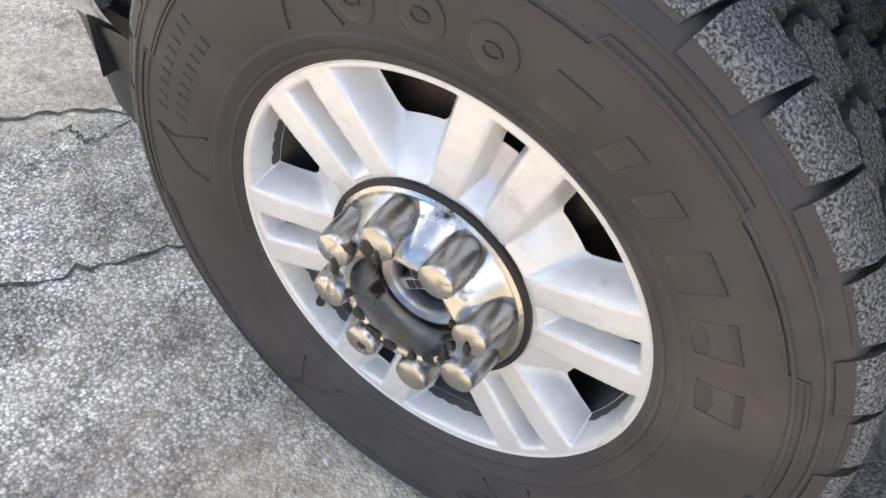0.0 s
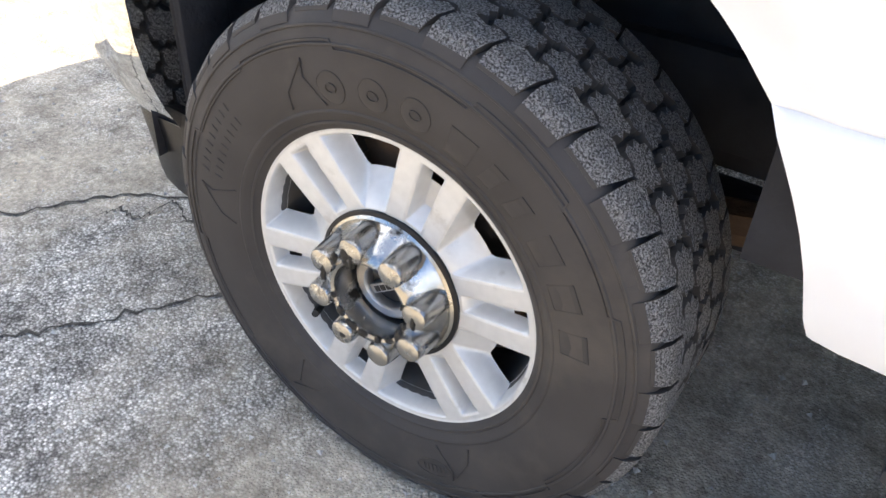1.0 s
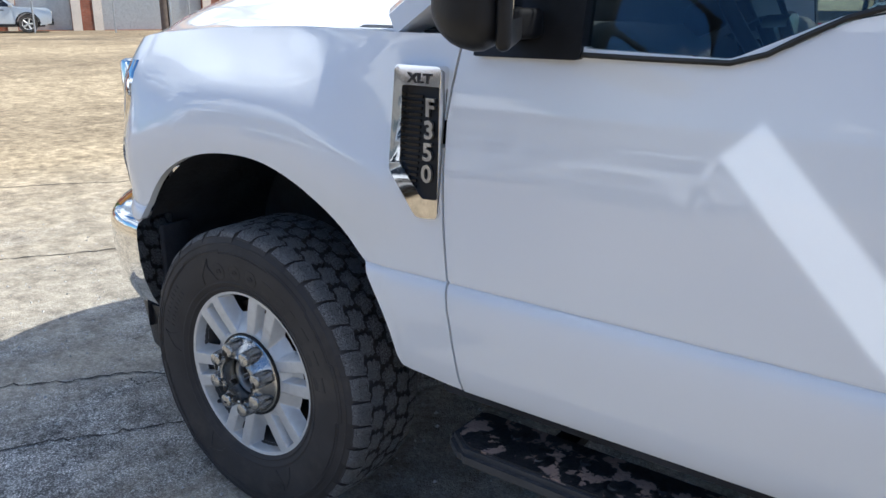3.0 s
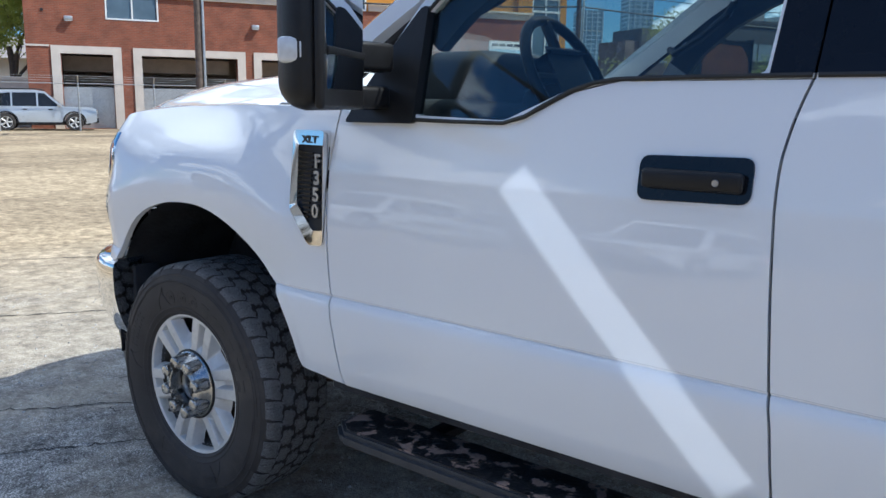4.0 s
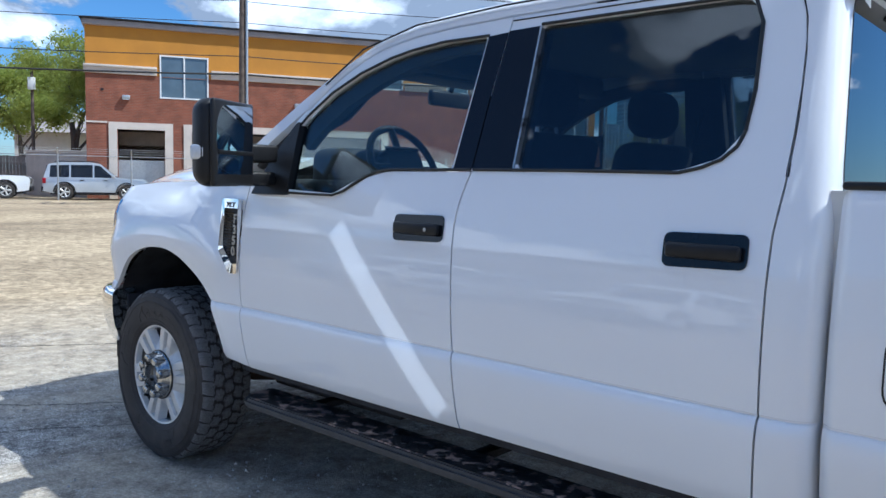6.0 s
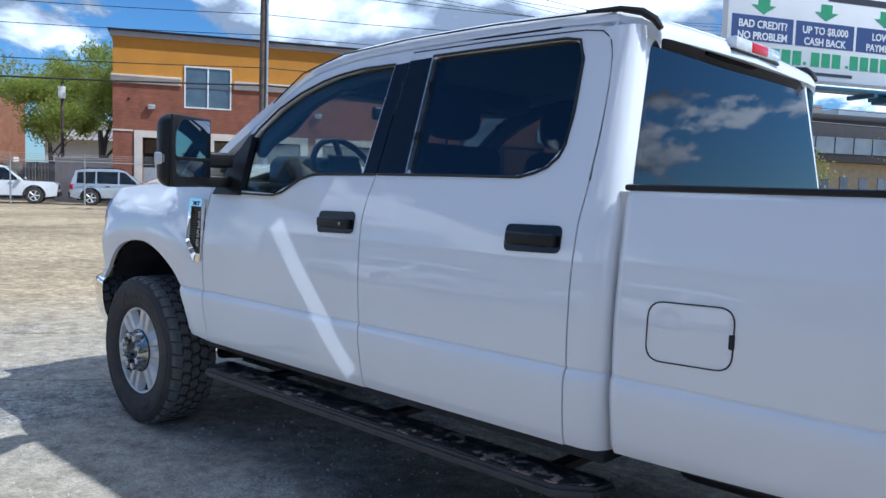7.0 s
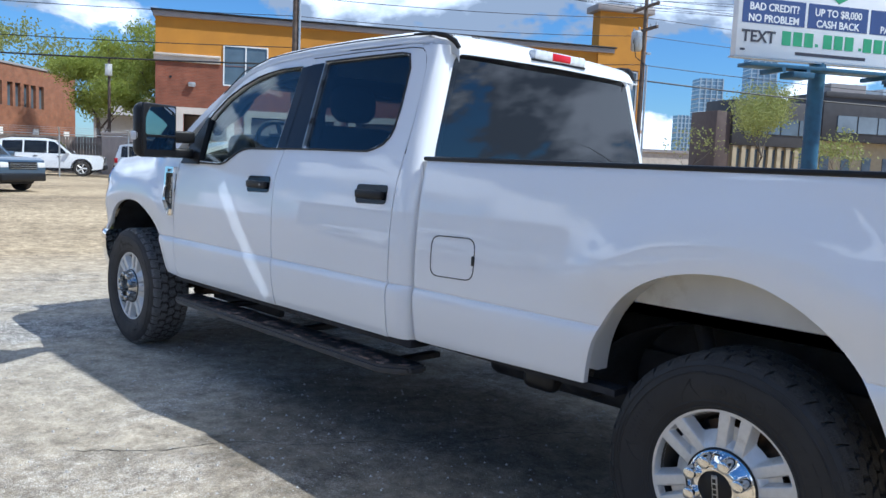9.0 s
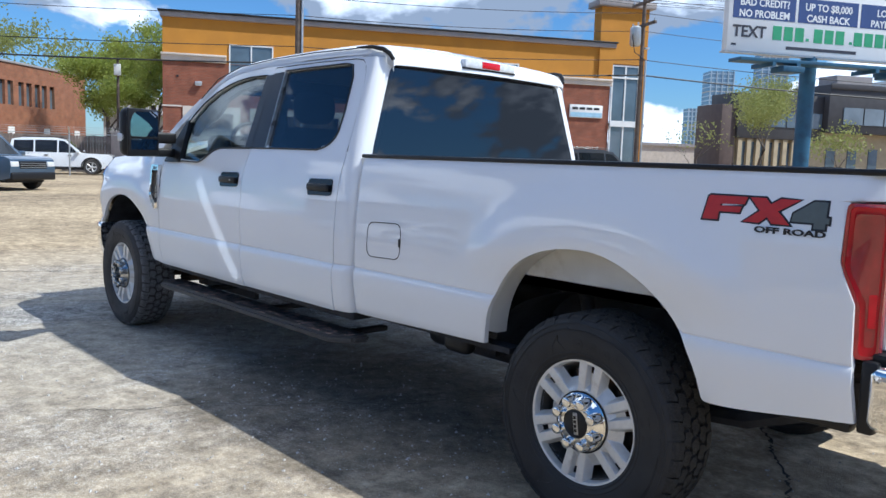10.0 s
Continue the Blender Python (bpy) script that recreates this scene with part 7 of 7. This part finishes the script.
tree("tree", 38.0, -6.0, 9.5, 0.8, 0, M_LEAF_B, "bare tree at the edge of the lot", 21, 0.1, 0.22)

# ---- parked cars ----
def car(name, m, length, width, height, paint, label, style="suv", ride=0.36, group="cars parked round the lot"):
    """A parked car: body, cabin with glass, lamps, bumpers and wheels. The front points along +x."""
    c = thing(name, label, "car", m, group)
    L, W, H = length / 2, width / 2, height
    wb = length * 0.295
    belt, sill = H * 0.58, H * 0.17
    hood = H * 0.575

    def arc(cx, r):
        return [(cx + r * math.cos(a), ride + r * math.sin(a)) for a in [math.pi * k / 10 for k in range(11)]]
    rr = ride * 1.16
    low = [(-L + 0.03, sill + 0.10), (-wb - rr - 0.02, sill)] + arc(-wb, rr)[::-1] + arc(wb, rr)[::-1] + [(wb + rr + 0.02, sill), (L - 0.04, sill + 0.08), (L, hood * 0.72), (L - 0.05, hood * 0.93), (L - 0.20, hood), (L * 0.42, belt + 0.02), (-L + 0.10, belt + 0.02), (-L, belt * 0.9)]
    b = bmesh.new()
    plate(b, low, [], flat_xz(-W), (0, 2 * W, 0))
    for v in b.verts:
        f = (v.co.z - sill) / (belt - sill)
        v.co.y *= 1 - 0.05 * max(0, f - 0.5) - 0.08 * smooth((abs(v.co.x) - L * 0.72) / (L * 0.28))
    part("body", b, paint, c, "", 30)
    if style == "suv":
        cab = [(-L + 0.06, belt), (L * 0.42, belt), (L * 0.09, H * 0.955), (-L * 0.10, H), (-L * 0.70, H * 0.985), (-L + 0.24, H * 0.93)]
        side_w = [[(-L + 0.30, belt + 0.03), (-L * 0.50, belt + 0.03), (-L * 0.50, H * 0.92), (-L + 0.34, H * 0.90)], [(-L * 0.47, belt + 0.03), (-L * 0.06, belt + 0.03), (-L * 0.06, H * 0.93), (-L * 0.47, H * 0.925)], [(-L * 0.03, belt + 0.03), (L * 0.34, belt + 0.03), (L * 0.08, H * 0.91), (-L * 0.03, H * 0.925)]]
    else:
        cab = [(-L * 0.80, belt), (L * 0.40, belt), (L * 0.10, H * 0.97), (-L * 0.15, H), (-L * 0.45, H * 0.97)]
        side_w = [[(-L * 0.62, belt + 0.03), (-L * 0.20, belt + 0.03), (-L * 0.20, H * 0.92), (-L * 0.40, H * 0.92)], [(-L * 0.17, belt + 0.03), (L * 0.32, belt + 0.03), (L * 0.08, H * 0.92), (-L * 0.17, H * 0.93)]]
    b = bmesh.new()
    plate(b, cab, [], flat_xz(-W * 0.94), (0, 2 * W * 0.94, 0))
    lean = lambda z: 1 - 0.22 * (z - belt) / (H - belt)
    for v in b.verts:
        v.co.y *= lean(v.co.z)
    part("cabin", b, paint, c, "", 30)
    for sd in (-1, 1):
        for w in side_w:
            part("side_window", plate(bmesh.new(), w, [], lambda x, z: (x, sd * (W * 0.94 * lean(z) + 0.006), z), (0, -sd * 0.02, 0)), M_CAR_GLASS, c, "", 0)
        part("headlight", boxes((L - 0.30, L + 0.012, *sorted((sd * (W * 0.58), sd * (W * 0.90))), hood * 0.71, hood * 0.87), bevel=0.03), M_CLEAR, c)
        part("tail_light", boxes((-L + 0.005, -L + 0.16, *sorted((sd * (W * 0.74), sd * (W * 0.955))), belt * 0.74, belt * 0.98), bevel=0.02), M_RED, c)
        part("side_mirror", boxes((L * 0.30, L * 0.37, *sorted((sd * W * 0.92, sd * (W + 0.17))), belt + 0.02, belt + 0.16), bevel=0.03), paint, c)
        part("sill", boxes((-wb + rr, wb - rr, *sorted((sd * (W - 0.06), sd * (W + 0.012))), sill - 0.03, sill + 0.07), bevel=0.015), M_BLACK, c)
        for dx in (-L * 0.30, L * 0.14):
            part("door_handle", boxes((dx, dx + 0.18, *sorted((sd * (W - 0.02), sd * (W + 0.02))), belt * 0.88, belt * 0.92), bevel=0.008), M_BLACK, c)
        part("roof_rail", tube(bmesh.new(), [(-L * 0.78, sd * W * 0.66, H * 0.985), (-L * 0.7, sd * W * 0.66, H + 0.03), (-L * 0.05, sd * W * 0.66, H + 0.04), (L * 0.05, sd * W * 0.66, H * 0.99)], 0.018, 6), M_BLACK, c)
        for wx in (-wb, wb):
            pl = Matrix.Translation((wx, sd * (W - 0.11), ride)) @ Matrix.Rotation(0 if sd < 0 else math.pi, 4, 'Z')
            tyre = part("wheel", lathe(bmesh.new(), [(ride * 0.62, -0.10), (ride * 0.9, -0.11), (ride, -0.08), (ride, 0.08), (ride * 0.92, 0.112), (ride * 0.66, 0.108), (ride * 0.62, 0.09)], 36, pl), M_TYRE, c)
            b = bmesh.new()
            for k in range(5):
                a0 = k * math.tau / 5
                p0, p1 = pl @ polar(0.04, a0, 0.085), pl @ polar(ride * 0.63, a0, 0.095)
                tube(b, [p0, p1], [0.035, 0.045], 4)
            part("rim", b, M_ALLOY, tyre)
            part("rim_ring", lathe(bmesh.new(), [(ride * 0.58, 0.09), (ride * 0.66, 0.105), (ride * 0.66, 0.09), (ride * 0.6, 0.02)], 30, pl), M_ALLOY, tyre)
            part("hub", lathe(bmesh.new(), [(0, 0.10), (0.05, 0.095), (0.06, 0.06)], 16, pl), M_ALLOY, tyre)
            part("brake_disc", lathe(bmesh.new(), [(0, 0.02), (ride * 0.6, 0.02)], 20, pl), M_UNDER, tyre)
            part("arch_trim", lathe(bmesh.new(), [(rr, W - (W - 0.11) + 0.012), (rr + 0.05, 0.122), (rr + 0.05, 0.08), (rr, 0.08)], 24, pl, False, math.pi), M_BLACK if style == "suv" else paint, c)
    part("grille", boxes((L - 0.06, L + 0.012, -W * 0.55, W * 0.55, hood * 0.66, hood * 0.88), bevel=0.02), M_BLACK, c)
    for q in range(3):
        part("grille_bar", boxes((L - 0.04, L + 0.024, -W * 0.53, W * 0.53, hood * (0.69 + 0.06 * q), hood * (0.70 + 0.06 * q))), M_GALV, c)
    part("front_bumper", boxes((L - 0.22, L + 0.05, -W * 0.9, W * 0.9, sill + 0.02, hood * 0.55), bevel=0.05, seg=3), M_BLACK if style == "suv" else paint, c)
    part("rear_bumper", boxes((-L - 0.05, -L + 0.2, -W * 0.92, W * 0.92, sill + 0.05, belt * 0.62), bevel=0.05, seg=3), M_BLACK if style == "suv" else paint, c)
    b = bmesh.new()
    plate(b, [(-W * 0.80, belt + 0.05), (W * 0.80, belt + 0.05), (W * 0.66, H * 0.93), (-W * 0.66, H * 0.93)], [], lambda y, z: (L * (0.42 if style == "suv" else 0.40) - L * (0.33 if style == "suv" else 0.30) * (z - belt) / (H * (0.955 if style == "suv" else 0.97) - belt) + 0.012, y, z), (-0.02, 0, 0))
    part("windscreen", b, M_CAR_GLASS, c, "", 0)
    b = bmesh.new()
    plate(b, [(-W * 0.78, belt + 0.08), (W * 0.78, belt + 0.08), (W * 0.66, H * 0.90), (-W * 0.66, H * 0.90)], [], lambda y, z: (((-L + 0.06) + 0.14 * (z - belt) / (H * 0.93 - belt) if style == "suv" else -L * 0.80 + L * 0.35 * (z - belt) / (H * 0.97 - belt)) - 0.012, y, z), (0.02, 0, 0))
    part("rear_window", b, M_CAR_GLASS, c, "", 0)
    part("underbody", boxes((-L + 0.3, L - 0.3, -W * 0.75, W * 0.75, sill - 0.06, sill + 0.1)), M_UNDER, c)
    part("plate_blank", boxes((-L - 0.065, -L - 0.045, -0.26, 0.26, sill + 0.28, sill + 0.42)), M_WHITEFRAME, c)
    return c


M_SHED = mat("grey_cladding", (0.22, 0.22, 0.22), 0.8, scale=1.2, amount=0.15)
M_CAR_GLASS = mat("car_glass", (0.010, 0.012, 0.014), 0.04, scale=2, amount=0.1)
M_CAR_SILVER = mat("silver_paint", (0.55, 0.57, 0.58), 0.3, 0.5, scale=2, amount=0.04, coat=1.0)
M_CAR_WHITE = mat("car_white", (0.75, 0.76, 0.77), 0.35, scale=2, amount=0.03, coat=1.0)
M_CAR_BLUE = mat("slate_blue_paint", (0.05, 0.085, 0.135), 0.3, 0.3, scale=2, amount=0.06, coat=1.0)
M_CAR_DARK = mat("dark_paint", (0.03, 0.034, 0.04), 0.3, 0.2, scale=2, amount=0.06, coat=1.0)
M_CAR_GREY = mat("grey_paint", (0.18, 0.19, 0.20), 0.3, 0.4, scale=2, amount=0.06, coat=1.0)
car("parked_car", along(-33.4, 14.35, 0, 0), 4.44, 1.80, 1.72, M_CAR_SILVER, "silver compact SUV parked behind the chain link fence")
car("parked_car", along(-36.9, 10.2, 0, 3), 4.83, 1.92, 1.80, M_CAR_WHITE, "white SUV parked behind the chain link fence", ride=0.38)
car("parked_car", Matrix.Translation((-22.08, 2.98, 0)) @ Matrix.Rotation(radians(30), 4, 'Z'), 4.39, 1.89, 1.78, M_CAR_BLUE, "slate blue SUV parked on the lot", ride=0.38)
car("parked_car", along(-11.6, 20.7, 0, 8), 5.0, 1.98, 1.90, M_CAR_DARK, "dark SUV parked beyond the truck", ride=0.40)
for k, (x, y, mt, st, lab) in enumerate(((-6.6, 26.0, M_CAR_GREY, "sedan", "grey sedan parked beyond the truck"), (-2.2, 26.5, M_CAR_WHITE, "sedan", "white sedan parked beyond the truck"), (2.6, 27.0, M_CAR_DARK, "sedan", "dark sedan parked beyond the truck"), (7.4, 27.5, M_CAR_SILVER, "sedan", "silver sedan parked beyond the truck"))):
    car("parked_car", along(x, y, 0, 90), 4.7, 1.84, 1.50, mt, lab, st, 0.33)
for x, y, paint, lab, st, h, ride, turn in ((-2.9, -12.4, M_CAR_WHITE, "white SUV parked nose-in across from the truck", "suv", 1.75, 0.38, 90), (-6.3, -12.5, M_CAR_SILVER, "silver sedan parked nose-in across from the truck", "sedan", 1.50, 0.33, 90),
                                           (-9.7, -12.4, M_CAR_WHITE, "white SUV parked nose-in across from the truck", "suv", 1.72, 0.37, 90), (10.4, -14.2, M_CAR_WHITE, "white sedan parked across from the truck", "sedan", 1.50, 0.34, 180), (16.6, -14.1, M_CAR_SILVER, "silver SUV parked across from the truck", "suv", 1.72, 0.37, 180)):
    car("parked_car", Matrix.Translation((x, y, 0)) @ Matrix.Rotation(radians(turn), 4, 'Z'), 4.8, 1.90, h, paint, lab, st, ride)
shed = thing("warehouse", "long low grey warehouse across the lot", "building", Matrix.Translation((-48, -34, 0)))
part("wall", boxes((0, 90, -12, 0, 0, 5.2)), M_SHED, shed)
part("roof", boxes((-0.3, 90.3, -12.3, 0.3, 5.2, 5.5)), M_ROOFCAP, shed)
for k in range(14):
    part("window", boxes((3 + 6.2 * k, 5.4 + 6.2 * k, 0.0, 0.06, 1.2, 3.2)), M_WINDOW, shed)
hb = thing("brick_shop", "low dark brick shop behind the lot", "building", Matrix.Translation((46, -18, 0)) @ Matrix.Rotation(radians(90), 4, 'Z'))
part("wall", boxes((0, 34, 0, 10, 0, 4.5)), M_BRICK_B, hb)
part("roof", boxes((-0.2, 34.2, -0.2, 10.2, 4.5, 4.8)), M_ROOFCAP, hb)
for k in range(8):
    part("window", boxes((2 + 4 * k, 3.6 + 4 * k, 10.0, 10.06, 1.0, 2.8)), M_WINDOW, hb)
    part("window", boxes((2 + 4 * k, 3.6 + 4 * k, -0.06, 0.0, 1.0, 2.8)), M_WINDOW, hb)
